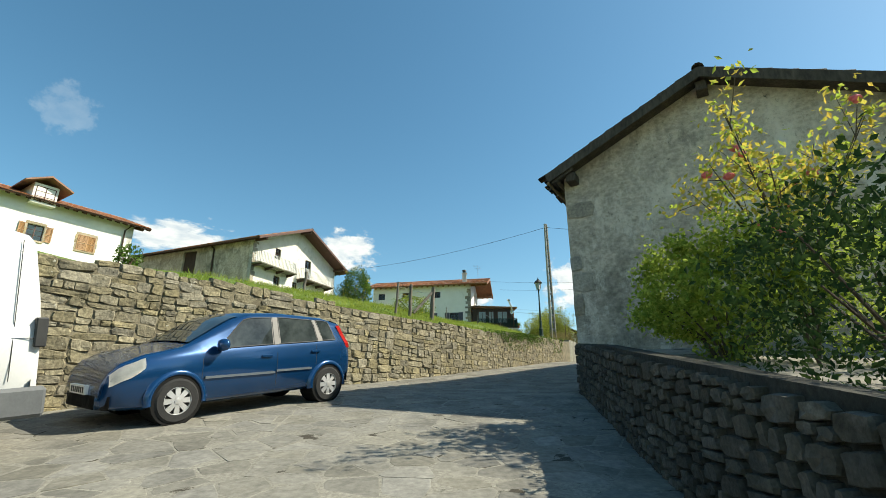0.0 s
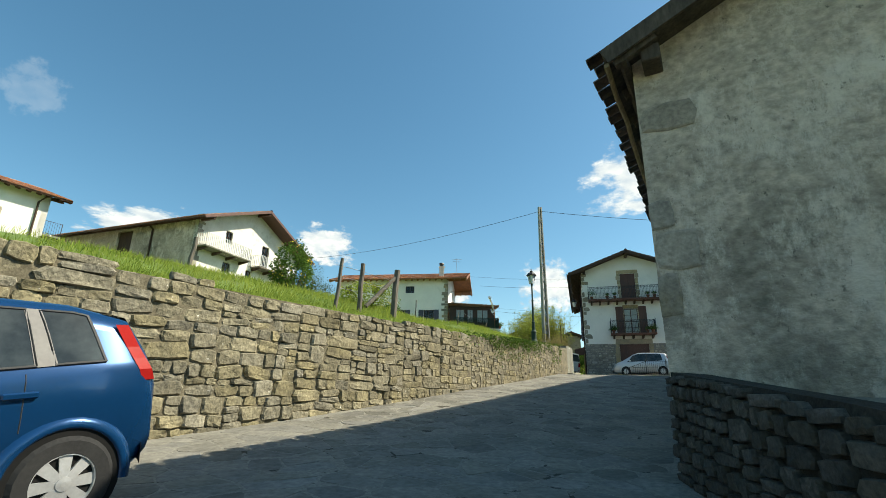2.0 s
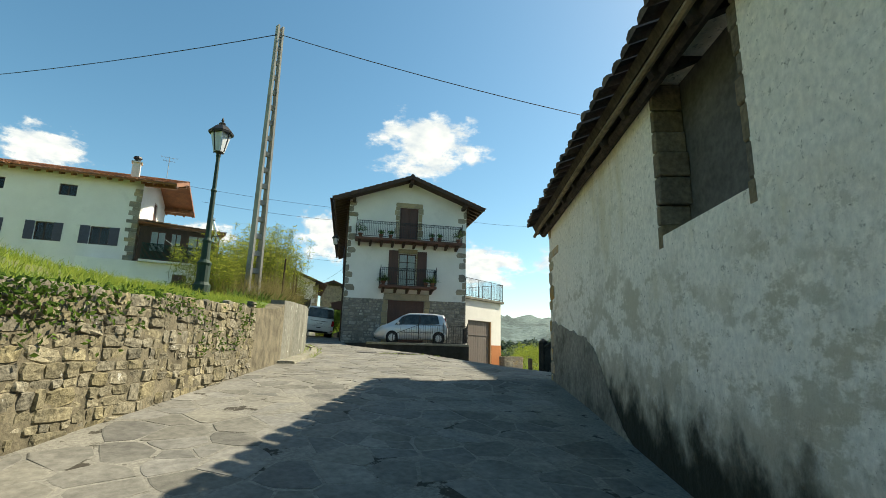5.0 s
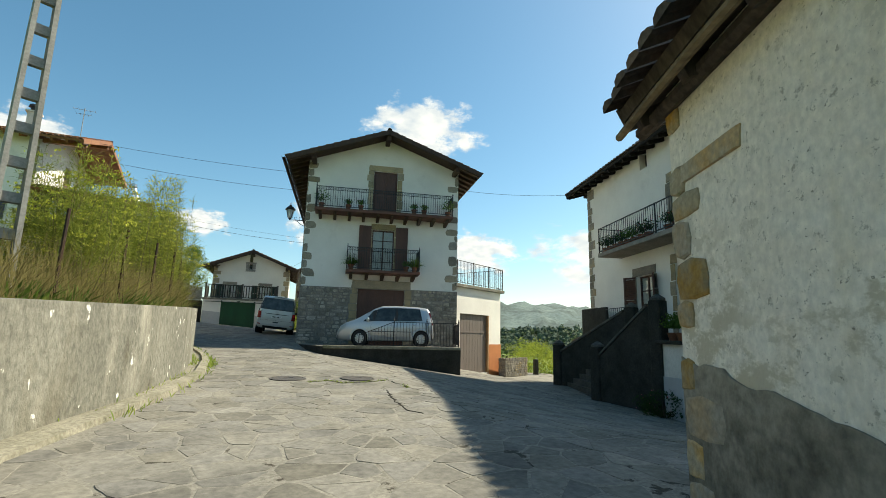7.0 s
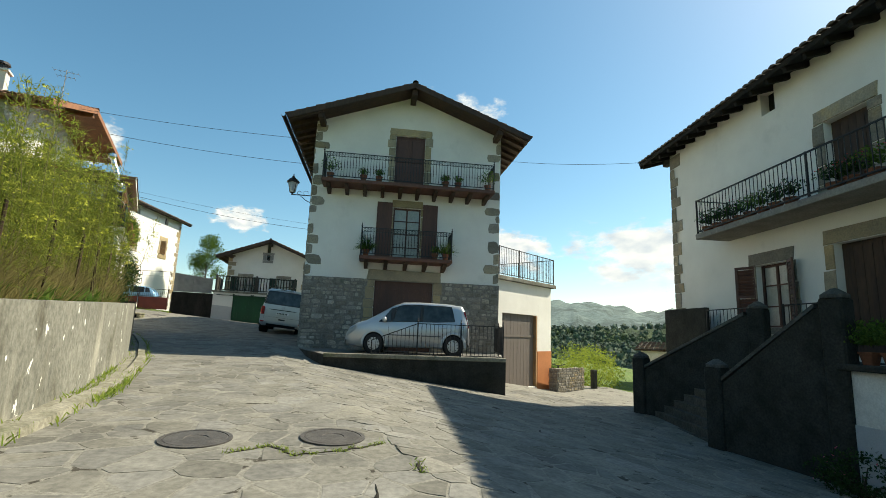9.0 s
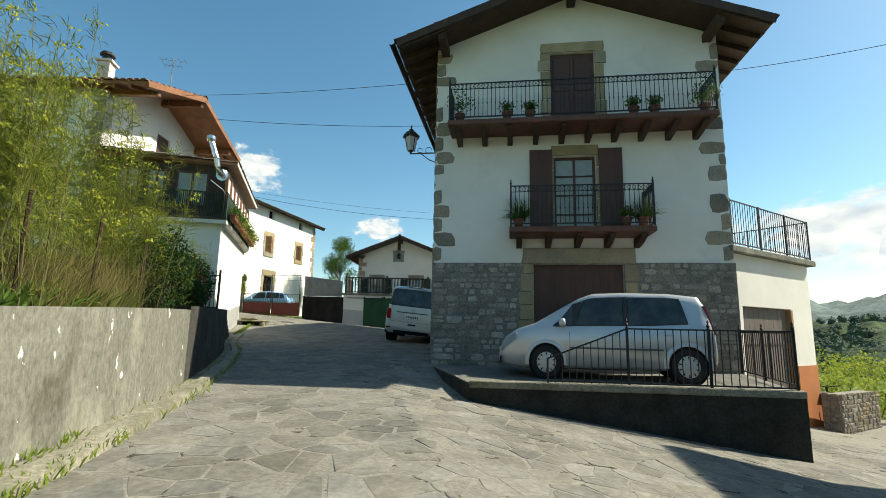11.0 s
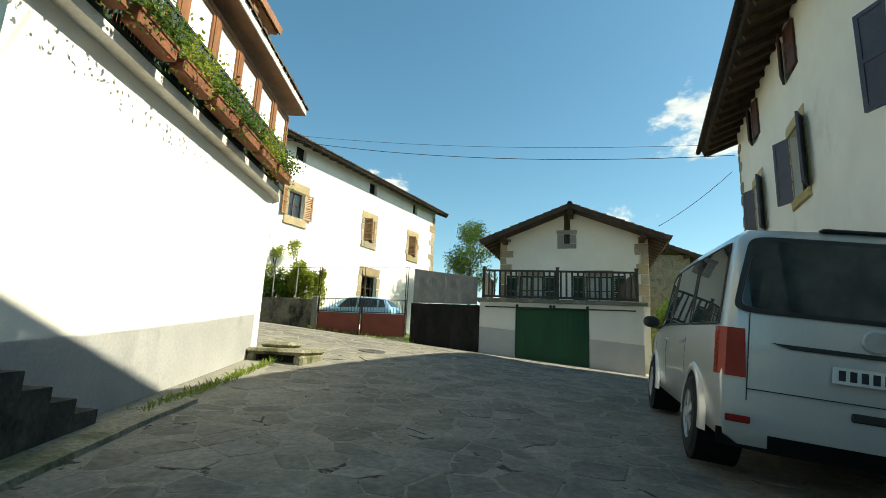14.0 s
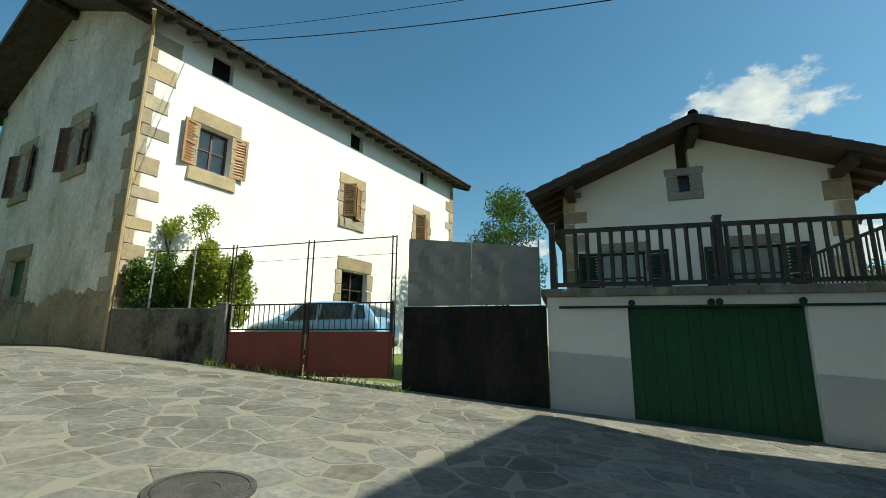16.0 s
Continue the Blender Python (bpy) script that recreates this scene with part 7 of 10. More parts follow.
def wire(a, b, sag, r=0.012, label="black overhead cable sagging between supports"):
    a, b = Vector(a), Vector(b)
    bm = B()
    tube(bm, [a.lerp(b, i / 20) - Vector((0, 0, sag * 4 * (i / 20) * (1 - i / 20))) for i in range(21)], r, 5)
    solo("overhead_cable", bm, IRON, label, "cable", group="overhead cables")


wire((7.2, 30.88, 12.3), (-10.8, 49.2, 14.2), 0.5)
wire((7.2, 30.88, 12.3), (22.3, 24.2, 9.6), 0.35)
wire((-2.57, 69.0, 15.36), (20.2, 63.4, 11.75), 0.8)
wire((-2.3, 68.9, 15.30), (20.1, 63.3, 12.10), 0.56, 0.007)
wire((16.2, 50.2, 12.4), (6.5, 53.0, 12.9), 0.15, 0.01)
wire((21.9, 45.0, 12.3), (26.2, 39.0, 11.2), 0.2, 0.008)
wire((18.6, 66.0, 9.9), (20.4, 64.0, 11.4), 0.12, 0.01)
wire((5.0, 53.5, 14.0), (13.9, 47.5, 12.4), 0.1, 0.009)


def fence_post(x, y, z0, z1, r=0.085, lean=0.06, brace=None):
    rng = random.Random(int(y * 100))
    t = thing("fence_post", Matrix.Translation((x, y, z0)), "weathered round wooden fence post on the bank", "fence post", "bank fence posts")
    bm = B()
    h = z1 - z0
    tube(bm, [(lean * k / 5 + rng.uniform(-0.012, 0.012), rng.uniform(-0.012, 0.012), -0.4 + (h + 0.4) * k / 5) for k in range(6)], r, 9, r * 0.85)
    part("stake", bm, WOOD_GREY, t)
    if brace:
        bm = B()
        tube(bm, [brace, (lean * 0.8, 0, h * 0.85)], r * 0.6, 7)
        part("brace", bm, WOOD_GREY, t)


fence_post(-0.15, 17.6, 4.0, 5.15, brace=(-0.62, -0.55, 0.1))
fence_post(-0.88, 16.5, 3.95, 5.0, 0.06)
fence_post(-1.32, 15.9, 3.95, 4.95, 0.045, 0.12)
fence_post(-4.2, 15.3, 4.4, 5.15, 0.05)
for y in (20.5, 22.6, 24.8):
    fence_post(edge_x(y) - 2.6, y, 4.3, 4.95, 0.02, 0.02)
bm = B()
for dz in (0.35, 0.6, 0.85):
    tube(bm, [(-1.32, 15.9, 3.95 + dz), (-0.88, 16.5, 3.98 + dz), (-0.15, 17.6, 4.0 + dz)], 0.006, 4)
solo("fence_wire", bm, GALV, "thin fence wires on the bank", "wire")
# garden fence of thin stakes over the concrete wall
for k in range(9):
    y = 30.4 + k * 1.35
    bm = B()
    tube(bm, [(0, 0, -0.2), (0.02, 0, 1.15)], 0.022, 6)
    solo("garden_stake", bm, RUST, "thin rusty iron fence stake", "stake", group="garden stakes", m=Matrix.Translation((edge_x(y) - 0.42, y, wall_top(y))))


# iron gate between the yard wall and the gallery house
def yard_gate():
    t = thing("iron_gate", Matrix.Translation((8.16, 50.0, 5.1)) @ pose(0, 0, 0, 0, 0, 172), "black iron garden gate with spear tops", "gate")
    bm = B()
    for x in (0.0, 0.62):
        box(bm, x - 0.025, x + 0.025, -0.025, 0.025, 0, 1.36)
    for z in (0.12, 1.16):
        box(bm, 0, 0.62, -0.018, 0.018, z - 0.022, z + 0.022)
    part("gate_frame", bm, IRON, t)
    for k in range(4):
        bm = B()
        x = 0.124 * (k + 1)
        tube(bm, [(x, 0, 0.1), (x, 0, 1.25)], 0.009, 6)
        lathe(bm, [(0.004, 1.25), (0.02, 1.29), (0.002, 1.38)], 6, (x, 0, 0))
        part("spear", bm, IRON, t)


yard_gate()


MOSSY = material("mossy_drain_concrete", (0.27, 0.25, 0.185), (0.17, 0.165, 0.095), 0.95, scale=2.5, grain=18, grain_amount=0.45, bump=1.0, bump_scale=9, third=(0.06, 0.066, 0.025), third_scale=2.2, third_lo=0.50, third_hi=0.62, depth=0.03)


# mouth of the street drain at the gallery house's far corner
def drain():
    x, y = 7.9, 57.55
    z = road_z(x, y)
    t = thing("drain_mouth", Matrix.Translation((x, y, z)) @ pose(0, 0, 0, 0, 0, -5), "low mossy rounded concrete drain mouth at the foot of the wall", "drain", kind="structure")
    bm = B()
    box(bm, -0.62, 0.62, -0.56, 0.5, 0.12, 0.235, 0.055)
    part("cover_slab", bm, MOSSY, t)
    bm = B()
    box(bm, -0.64, 0.06, 0.0, 0.56, 0.23, 0.36, 0.06)
    part("upper_slab", bm, MOSSY, t)
    for xa in (-0.6, 0.40):
        bm = B()
        box(bm, xa, xa + 0.2, -0.55, 0.5, -0.2, 0.135, 0.05)
        part("cheek", bm, MOSSY, t)
    # near-black block; the mouth's inner shade is its colour
    bm = B()
    box(bm, -0.42, 0.42, -0.36, 0.46, -0.2, 0.125)
    part("recess", bm, DARK, t)


drain()


# garden wall and bed before the barn
def garden():
    bm = B()
    pts = [(3.16, 10.75), (2.75, 8.2), (2.35, 5.6), (2.0, 2.5), (1.75, -1.0), (1.6, -7.0)]
    rows = []
    rng = random.Random(5)
    for x, y in pts:
        z = road_z(x, y)
        rows.append([bm.verts.new(p) for p in ((x, y, z - 0.4), (x + 0.03, y, z + 1.02 + rng.uniform(-0.04, 0.04)), (x + 0.38, y, z + 1.02), (x + 0.40, y, z - 0.4))])
    for a, b in zip(rows, rows[1:]):
        for k in range(4):
            bm.faces.new((a[k], a[(k + 1) % 4], b[(k + 1) % 4], b[k]))
    bm.faces.new(rows[0])
    bm.faces.new(rows[-1][::-1])
    bmesh.ops.recalc_face_normals(bm, faces=bm.faces)
    w = solo("wall_6", bm, STONE_DARK, "low dark garden wall before the barn", "wall", "structure")
    # rubble on its street face
    rng = random.Random(15)
    for a, b in zip(pts, pts[1:]):
        A, C = Vector((*a, 0)), Vector((*b, 0))
        M = frame_on((C.x, C.y, 0), A - C)
        # seen from the street the face looks to -x: the frame's inside lies to the right
        M = frame_on((A.x, A.y, 0), C - A)
        for x, z, cw, ch in rubble_cells((C - A).length, 1.0, rng, 0.36, 0.18):
            p = A.lerp(C, (x + cw / 2) / (C - A).length)
            if p.y < -2:
                continue
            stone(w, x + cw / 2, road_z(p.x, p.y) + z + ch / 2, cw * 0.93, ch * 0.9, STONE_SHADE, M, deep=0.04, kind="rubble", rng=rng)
    bm = B()
    grid = []
    for i in range(8):
        y = -6 + i * 2.3
        row = []
        for k in range(6):
            x = float(np.interp(y, [p[1] for p in pts][::-1], [p[0] for p in pts][::-1])) + 0.3 + k * 1.6
            row.append(bm.verts.new((x, min(y, 10.5 - (x - 3) * 0.6), road_z(2, y) + 0.85 + 0.1 * noise.noise((x, y, 0)))))
        grid.append(row)
    for a, b in zip(grid, grid[1:]):
        for k in range(5):
            bm.faces.new((a[k], a[k + 1], b[k + 1], b[k]))
    solo("garden_bed", bm, EARTH, "earth of the garden bed behind the low wall", "garden bed", "structure")


# field stone darkened: shade is put into the colour
STONE_SHADE = material("shade_toned_field_stone", (0.10, 0.092, 0.076), (0.055, 0.052, 0.042), 0.95, scale=3, grain=30, grain_amount=0.4, bump=0.8, bump_scale=15, third=(0.16, 0.15, 0.13), third_scale=2.4, third_lo=0.6, third_hi=0.7, vary=0.3, depth=0.02)
garden()


# rubble stub wall, gate post and low wall by the annex
def stub():
    M = frame_on((25.62, 44.5, 0), (0.95, 0.31))
    t = thing("stub_wall", M, "short rubble wall beside the lower lane", "wall")
    bm = B()
    box(bm, 0, 2.3, 0, 0.45, 1.2, 3.1, 0.02)
    part("core", bm, MORTAR, t)
    clad(t, Matrix.Identity(4), 2.3, 1.5, 3.15, QUOIN_GREY, 15, (), 0.34, 0.18, 0.04)
    clad(t, pose(0, 0.45, 0, 0, 0, -90), 0.45, 1.5, 3.15, QUOIN_GREY, 16, (), 0.3, 0.18, 0.04)
    bm = B()
    box(bm, 28.6, 28.85, 45.4, 45.65, 0.8, 3.0, 0.03)
    solo("gate_post", bm, STONE_DARK, "dark stone gate post", "post")


stub()


def motorbike(M):
    t = thing("motorbike", M, "dark parked motorbike by the rubble wall", "motorbike")
    for x in (-0.62, 0.68):
        bm = B()
        tube(bm, [(x + 0.27 * math.cos(a * math.tau / 16), 0, 0.3 + 0.27 * math.sin(a * math.tau / 16)) for a in range(17)], 0.055, 6, cap=False)
        w = part("wheel", bm, TYRE, t)
        bm = B()
        for k in range(5):
            a = k * math.tau / 5
            tube(bm, [(x, 0, 0.3), (x + 0.25 * math.cos(a), 0, 0.3 + 0.25 * math.sin(a))], 0.012, 4)
        part("spokes", bm, GALV, w)
    bm = B()
    prism(bm, [(-0.35, 0.3), (0.3, 0.28), (0.42, 0.62), (0.2, 0.85), (-0.25, 0.78), (-0.75, 0.9), (-0.8, 0.8), (-0.45, 0.6)], -0.13, 0.13)
    part("body", bm, BLACK_TRIM, t)
    bm = B()
    box(bm, -0.7, 0.05, -0.14, 0.14, 0.8, 0.9, 0.03)
    part("seat", bm, TYRE, t)
    bm = B()
    tube(bm, [(0.68, 0, 0.3), (0.42, 0, 1.0)], 0.035, 6)
    tube(bm, [(0.36, -0.36, 1.08), (0.42, 0, 1.0), (0.36, 0.36, 1.08)], 0.018, 6)
    part("handlebar", bm, IRON, t)


# ---- vehicles ----
def paint(name, col, metal=0.35, rough=0.32):
    m = material(name, col, tuple(c * 0.93 for c in col), rough, metal, scale=1.5, grain_amount=0.04, bump=0.0, coat=0.7, local=True)
    return m


BLUE_PAINT = paint("blue_metallic_paint", (0.005, 0.050, 0.150), 0.45, 0.22)
SILVER_PAINT = paint("silver_paint", (0.56, 0.57, 0.58), 0.35, 0.32)
VAN_PAINT = paint("silver_grey_paint", (0.56, 0.565, 0.55), 0.25, 0.3)
WHITE_PAINT = paint("white_van_paint", (0.60, 0.605, 0.60), 0.0, 0.4)
PALEBLUE_PAINT = paint("pale_blue_paint", (0.26, 0.47, 0.68), 0.2)
TYRE = material("tyre_rubber", (0.022, 0.022, 0.023), (0.03, 0.03, 0.03), 0.85, scale=6, grain=60, grain_amount=0.2, bump=0.2, local=True)
BLACK_TRIM = material("black_plastic_trim", (0.02, 0.02, 0.021), (0.028, 0.028, 0.028), 0.6, scale=6, grain=50, grain_amount=0.1, bump=0.1, local=True)
HUB = material("silver_wheel_trim", (0.55, 0.55, 0.55), (0.45, 0.45, 0.45), 0.4, 0.5, scale=6, grain_amount=0.1, bump=0.05, local=True)
# opaque; paler noise paints cabin and reflections into the glass colour
CAR_GLASS = material("painted_car_glass", (0.016, 0.021, 0.022), (0.060, 0.072, 0.072), 0.02, scale=3.2, grain_amount=0.0, bump=0.0, lo=0.35, hi=0.7, local=True)
ARCH = material("dark_wheel_arch", (0.006, 0.006, 0.006), (0.01, 0.01, 0.01), 0.95, scale=5, grain_amount=0.1, bump=0.0, local=True)
RED_LENS = material("red_tail_lens", (0.34, 0.014, 0.012), (0.27, 0.010, 0.010), 0.15, scale=3, grain_amount=0.0, bump=0.0)
CLEAR_LENS = material("clear_headlamp_lens", (0.58, 0.59, 0.56), (0.40, 0.41, 0.39), 0.08, 0.0, scale=3, grain_amount=0.05, bump=0.0)
PLATE = material("plate_white", (0.75, 0.75, 0.73), (0.7, 0.7, 0.68), 0.5, grain_amount=0.0, bump=0.0)


MOULD = material("grey_blue_moulding", (0.10, 0.12, 0.14), (0.08, 0.1, 0.12), 0.5, scale=4, grain_amount=0.1, bump=0.0, local=True)
PILLAR = material("grey_pillar_film", (0.20, 0.19, 0.18), (0.16, 0.15, 0.145), 0.6, scale=4, grain_amount=0.1, bump=0.05, local=True)


def wheel(parent, x, y, r, w, side, spokes=8):
    bm = B()
    prof = [(r * 0.62, -w / 2), (r * 0.9, -w / 2), (r, -w * 0.36), (r, w * 0.36), (r * 0.9, w / 2), (r * 0.62, w / 2)]
    lathe(bm, prof, 28, cap=False)
    wh = part("wheel", bm, TYRE, parent, smooth=False)
    wh.matrix_basis = pose(x, y, r, 90 if side < 0 else -90, 0, 0)
    bm = B()
    lathe(bm, [(r * 0.64, w * 0.30), (r * 0.66, w * 0.47), (r * 0.60, w * 0.49), (r * 0.58, w * 0.40)], 28, cap=False)
    part("rim", bm, HUB, wh)
    bm = B()
    lathe(bm, [(r * 0.60, w * 0.30), (r * 0.60, w * 0.33)], 24)
    part("brake_shadow", bm, BLACK_TRIM, wh)
    me = bpy.data.meshes.new("spoke")
    b2 = B()
    prism(b2, [(r * 0.13, w * 0.36), (r * 0.60, w * 0.36), (r * 0.60, w * 0.43), (r * 0.13, w * 0.50)], -r * 0.09, r * 0.09)
    for v in b2.verts:
        if v.co.x > r * 0.4:
            v.co.y *= 1.45
    b2.to_mesh(me)
    b2.free()
    me.materials.append(HUB)
    for k in range(spokes):
        share("spoke", me, wh, pose(0, 0, 0, 0, 0, k * 360 / spokes))
    bm = B()
    lathe(bm, [(r * 0.16, w * 0.36), (r * 0.15, w * 0.52), (r * 0.05, w * 0.54)], 14)
    part("hub_cap", bm, HUB, wh)


def car(name, M, label, body_mat, L, W, belt, roof, low, axles, r, side_glass, screen, rear, spokes=8, tuck=0.80, nose=0.72, moulding=None, lamp=None, tail=None, plate_z=0.5, handles=(), mirror=None, rear_glass=True, trim_low=None, seam=(), full=0.88, pillar=None):
    """A car from side-view lines: belt, roof and low are (x, z) lines from rear to front; the front is at +x."""
    c = thing(name, M, label, "car" if "van" not in name else "van", "parked vehicles")
    bx, bz = [p[0] for p in belt], [p[1] for p in belt]
    rx, rz = [p[0] for p in roof], [p[1] for p in roof]
    lx, lz = [p[0] for p in low], [p[1] for p in low]
    hw = W / 2
    fb = lambda x: float(np.interp(x, bx, bz))
    fr = lambda x: max(float(np.interp(x, rx, rz)), fb(x) + 0.025)
    fl = lambda x: float(np.interp(x, lx, lz))

    def half(x):
        u = min(1.0, (L / 2 - x) / 0.75) if x > 0 else min(1.0, (L / 2 + x) / 0.45)
        u = max(u, 0.0)
        return hw * ((nose if x > 0 else full) + (1 - (nose if x > 0 else full)) * math.sqrt(max(0.0, 1 - (1 - u) ** 2)))

    def top_half(x):
        g = min(1.0, max(0.0, (fr(x) - fb(x)) / 0.4))
        return half(x) * (0.90 - (0.90 - tuck) * g)

    def section(x):
        w, zl, zb, zr, wt = half(x), fl(x), fb(x), fr(x), top_half(x)
        zm = zl + (zb - zl) * 0.62
        return [(0, zl), (w * 0.86, zl), (w * 0.955, zl + 0.06), (w * 1.0, zm), (w * 0.99, zb - 0.06), (w * 0.955, zb), (wt + (w * 0.955 - wt) * 0.35, zb + (zr - zb) * 0.62), (wt, zr - (zr - zb) * 0.10), (wt * 0.88, zr - 0.012), (0, zr + 0.012)]

    xs = sorted({-L / 2, L / 2, *[x for x in bx + rx + lx if abs(x) <= L / 2], *[-L / 2 + L * i / 34 for i in range(35)], L / 2 - 0.05, L / 2 - 0.12, -L / 2 + 0.05})
    xs = [x for i, x in enumerate(xs) if i == 0 or x - xs[i - 1] > 0.012]
    bm = B()
    rings = []
    for x in xs:
        s = section(x)
        rings.append([bm.verts.new((x, y, z)) for y, z in s] + [bm.verts.new((x, -y, z)) for y, z in s[-2:0:-1]])
    n = len(rings[0])
    for a, b in zip(rings, rings[1:]):
        for k in range(n):
            bm.faces.new((a[k], a[(k + 1) % n], b[(k + 1) % n], b[k]))
    bm.faces.new(rings[0])
    bm.faces.new(rings[-1][::-1])
    bmesh.ops.recalc_face_normals(bm, faces=bm.faces)
    part("body", bm, body_mat, c, smooth=True)

    def side_pt(x, v, s, off=0.006):
        sec = section(x)
        p = [sec[5], sec[6], sec[7]]
        a = (p[0], p[1], v / 0.62) if v < 0.62 else (p[1], p[2], (v - 0.62) / 0.38)
        y = a[0][0] + (a[1][0] - a[0][0]) * a[2]
        z = a[0][1] + (a[1][1] - a[0][1]) * a[2]
        return (x, s * (y + off), z + off * 0.4)

    for s in (-1, 1):
        for x0, x1, x2, x3 in side_glass:
            # x0..x1 along the belt, x2..x3 along the top
            bm = B()
            g = [[bm.verts.new(side_pt((x0 + (x1 - x0) * i / 8) * (1 - k / 4) + (x2 + (x3 - x2) * i / 8) * (k / 4), 0.06 + 0.84 * k / 4, s)) for i in range(9)] for k in range(5)]
            for a, b in zip(g, g[1:]):
                for i in range(8):
                    bm.faces.new((a[i], a[i + 1], b[i + 1], b[i])[:: s])
            pane = part("side_window", bm, CAR_GLASS, c, smooth=True)
            edge = [(x0 + (x1 - x0) * i / 6, 0.045) for i in range(7)] + [(x1 + (x3 - x1) * i / 4, 0.045 + 0.87 * i / 4) for i in range(1, 5)]
            edge += [(x3 + (x2 - x3) * i / 6, 0.915) for i in range(1, 7)] + [(x2 + (x0 - x2) * i / 4, 0.915 - 0.87 * i / 4) for i in range(1, 5)]
            bm = B()
            tube(bm, [side_pt(ex, ev, s, 0.004) for ex, ev in edge], 0.011, 4, cap=False)
            part("window_seal", bm, BLACK_TRIM, pane)
        if pillar:
            for pa, pb, qa, qb in pillar:
                bm = B()
                g = [[bm.verts.new(side_pt(pa + (qa - pa) * k / 4, 0.03 + 0.9 * k / 4, s, 0.009)), bm.verts.new(side_pt(pb + (qb - pb) * k / 4, 0.03 + 0.9 * k / 4, s, 0.009))] for k in range(5)]
                for a, b in zip(g, g[1:]):
                    bm.faces.new((a[0], a[1], b[1], b[0])[:: s])
                part("pillar_cover", bm, BLACK_TRIM if "silver" in name else PILLAR, c)
    for nm, (x0, x1) in (("windscreen", screen), ("rear_window", rear)):
        if nm == "rear_window" and not rear_glass:
            continue
        bm = B()
        g = []
        for k in range(7):
            x = x0 + (x1 - x0) * k / 6
            wt, z = top_half(x) * 0.90, fr(x)
            g.append([bm.verts.new((x + (0.012 if nm == "windscreen" else -0.012), wt * u / 4, z + 0.016 - 0.02 * (abs(u) / 4) ** 2)) for u in range(-4, 5)])
        for a, b in zip(g, g[1:]):
            for i in range(8):
                bm.faces.new((a[i], a[i + 1], b[i + 1], b[i]))
        bmesh.ops.recalc_face_normals(bm, faces=bm.faces)
        part(nm, bm, CAR_GLASS, c, smooth=True)
    for x in axles:
        for s in (-1, 1):
            w = half(x)
            bm = B()
            lathe(bm, [(r * 1.15, 0.0), (r * 1.15, 0.338), (r * 1.13, 0.34)], 28)
            arch = part("wheel_arch", bm, ARCH, c)
            arch.matrix_basis = pose(x, s * (w - 0.335), r * 1.03, 90 if s < 0 else -90, 0, 0)
            # body-coloured lip over the wheel
            bm = B()
            g = []
            for i in range(19):
                a = math.radians(-8 + 196 * i / 18)
                g.append([bm.verts.new((x + rr * r * math.cos(a), s * (w + yy), r * 1.03 + rr * r * math.sin(a))) for rr, yy in ((1.12, -0.10), (1.12, 0.016), (1.19, 0.022), (1.32, 0.008), (1.42, -0.03))])
            for a, b in zip(g, g[1:]):
                for k in range(4):
                    bm.faces.new((a[k], a[k + 1], b[k + 1], b[k]))
            bmesh.ops.recalc_face_normals(bm, faces=bm.faces)
            part("wing_flare", bm, body_mat, c, smooth=True)
            wheel(c, x, s * (w - 0.066), r, 0.19, s, spokes)
    if moulding:
        for s in (-1, 1):
            for x0, x1, z in moulding:
                bm = B()
                pts = [(x0 + (x1 - x0) * i / 6) for i in range(7)]
                for a, b in zip(pts, pts[1:]):
                    box(bm, a, b, s * (half(a) * 0.995), s * (half(a) * 0.995 + 0.016), z - 0.016, z + 0.016)
                part("side_moulding", bm, MOULD, c)
    for x, z in handles:
        for s in (-1, 1):
            bm = B()
            box(bm, x - 0.09, x + 0.09, s * (half(x) * 0.99), s * (half(x) * 0.99 + 0.03), z - 0.02, z + 0.02, 0.008)
            part("door_handle", bm, body_mat, c)
    for x, z0, z1 in seam:
        for s in (-1, 1):
            bm = B()
            sec = section(x)[1:6]
            wide = lambda z: float(np.interp(z, [q[1] for q in sec], [q[0] for q in sec]))
            tube(bm, [(x, s * (wide(z0 + (z1 - z0) * i / 8) - 0.002), z0 + (z1 - z0) * i / 8) for i in range(9)], 0.005, 5)
            part("door_seam", bm, BLACK_TRIM, c)
    if mirror:
        for s in (-1, 1):
            x, z = mirror
            bm = B()
            bmesh.ops.create_icosphere(bm, subdivisions=2, radius=1)
            for v in bm.verts:
                v.co = Vector((x + v.co.x * (0.10 if v.co.x > 0 else 0.05), s * (half(x) * 0.955 + 0.13) + v.co.y * 0.115, z + 0.03 + math.copysign(abs(v.co.z) ** 0.7, v.co.z) * 0.085))
            box(bm, x - 0.03, x + 0.03, s * half(x) * 0.92, s * (half(x) + 0.05), z - 0.06, z - 0.03)
            part("wing_mirror", bm, BLACK_TRIM if "van" in name else body_mat, c, smooth=True)
    if lamp:
        (xa, za), (xb, zb), hh = lamp
        for s in (-1, 1):
            bm = B()
            g = []
            for i in range(9):
                u = i / 8
                x = xa + (xb - xa) * u
                w, z1 = half(x), fb(x)
                tall = hh * (0.15 + 0.6 * math.sin(math.pi * min(1.0, 0.15 + 0.62 * u)))
                inner = 0.95 - 0.24 * u
                g.append([bm.verts.new(q) for q in ((x + 0.010, s * (w * 0.998 + 0.006), z1 - 0.02 - tall), (x + 0.010, s * (w * 0.992 + 0.008), z1 - 0.02 - tall * 0.5), (x + 0.008, s * (w * 0.962 + 0.004), z1 + 0.004), (x + 0.004, s * w * (0.955 + inner) / 2, z1 + 0.018), (x, s * w * inner, z1 + 0.022))])
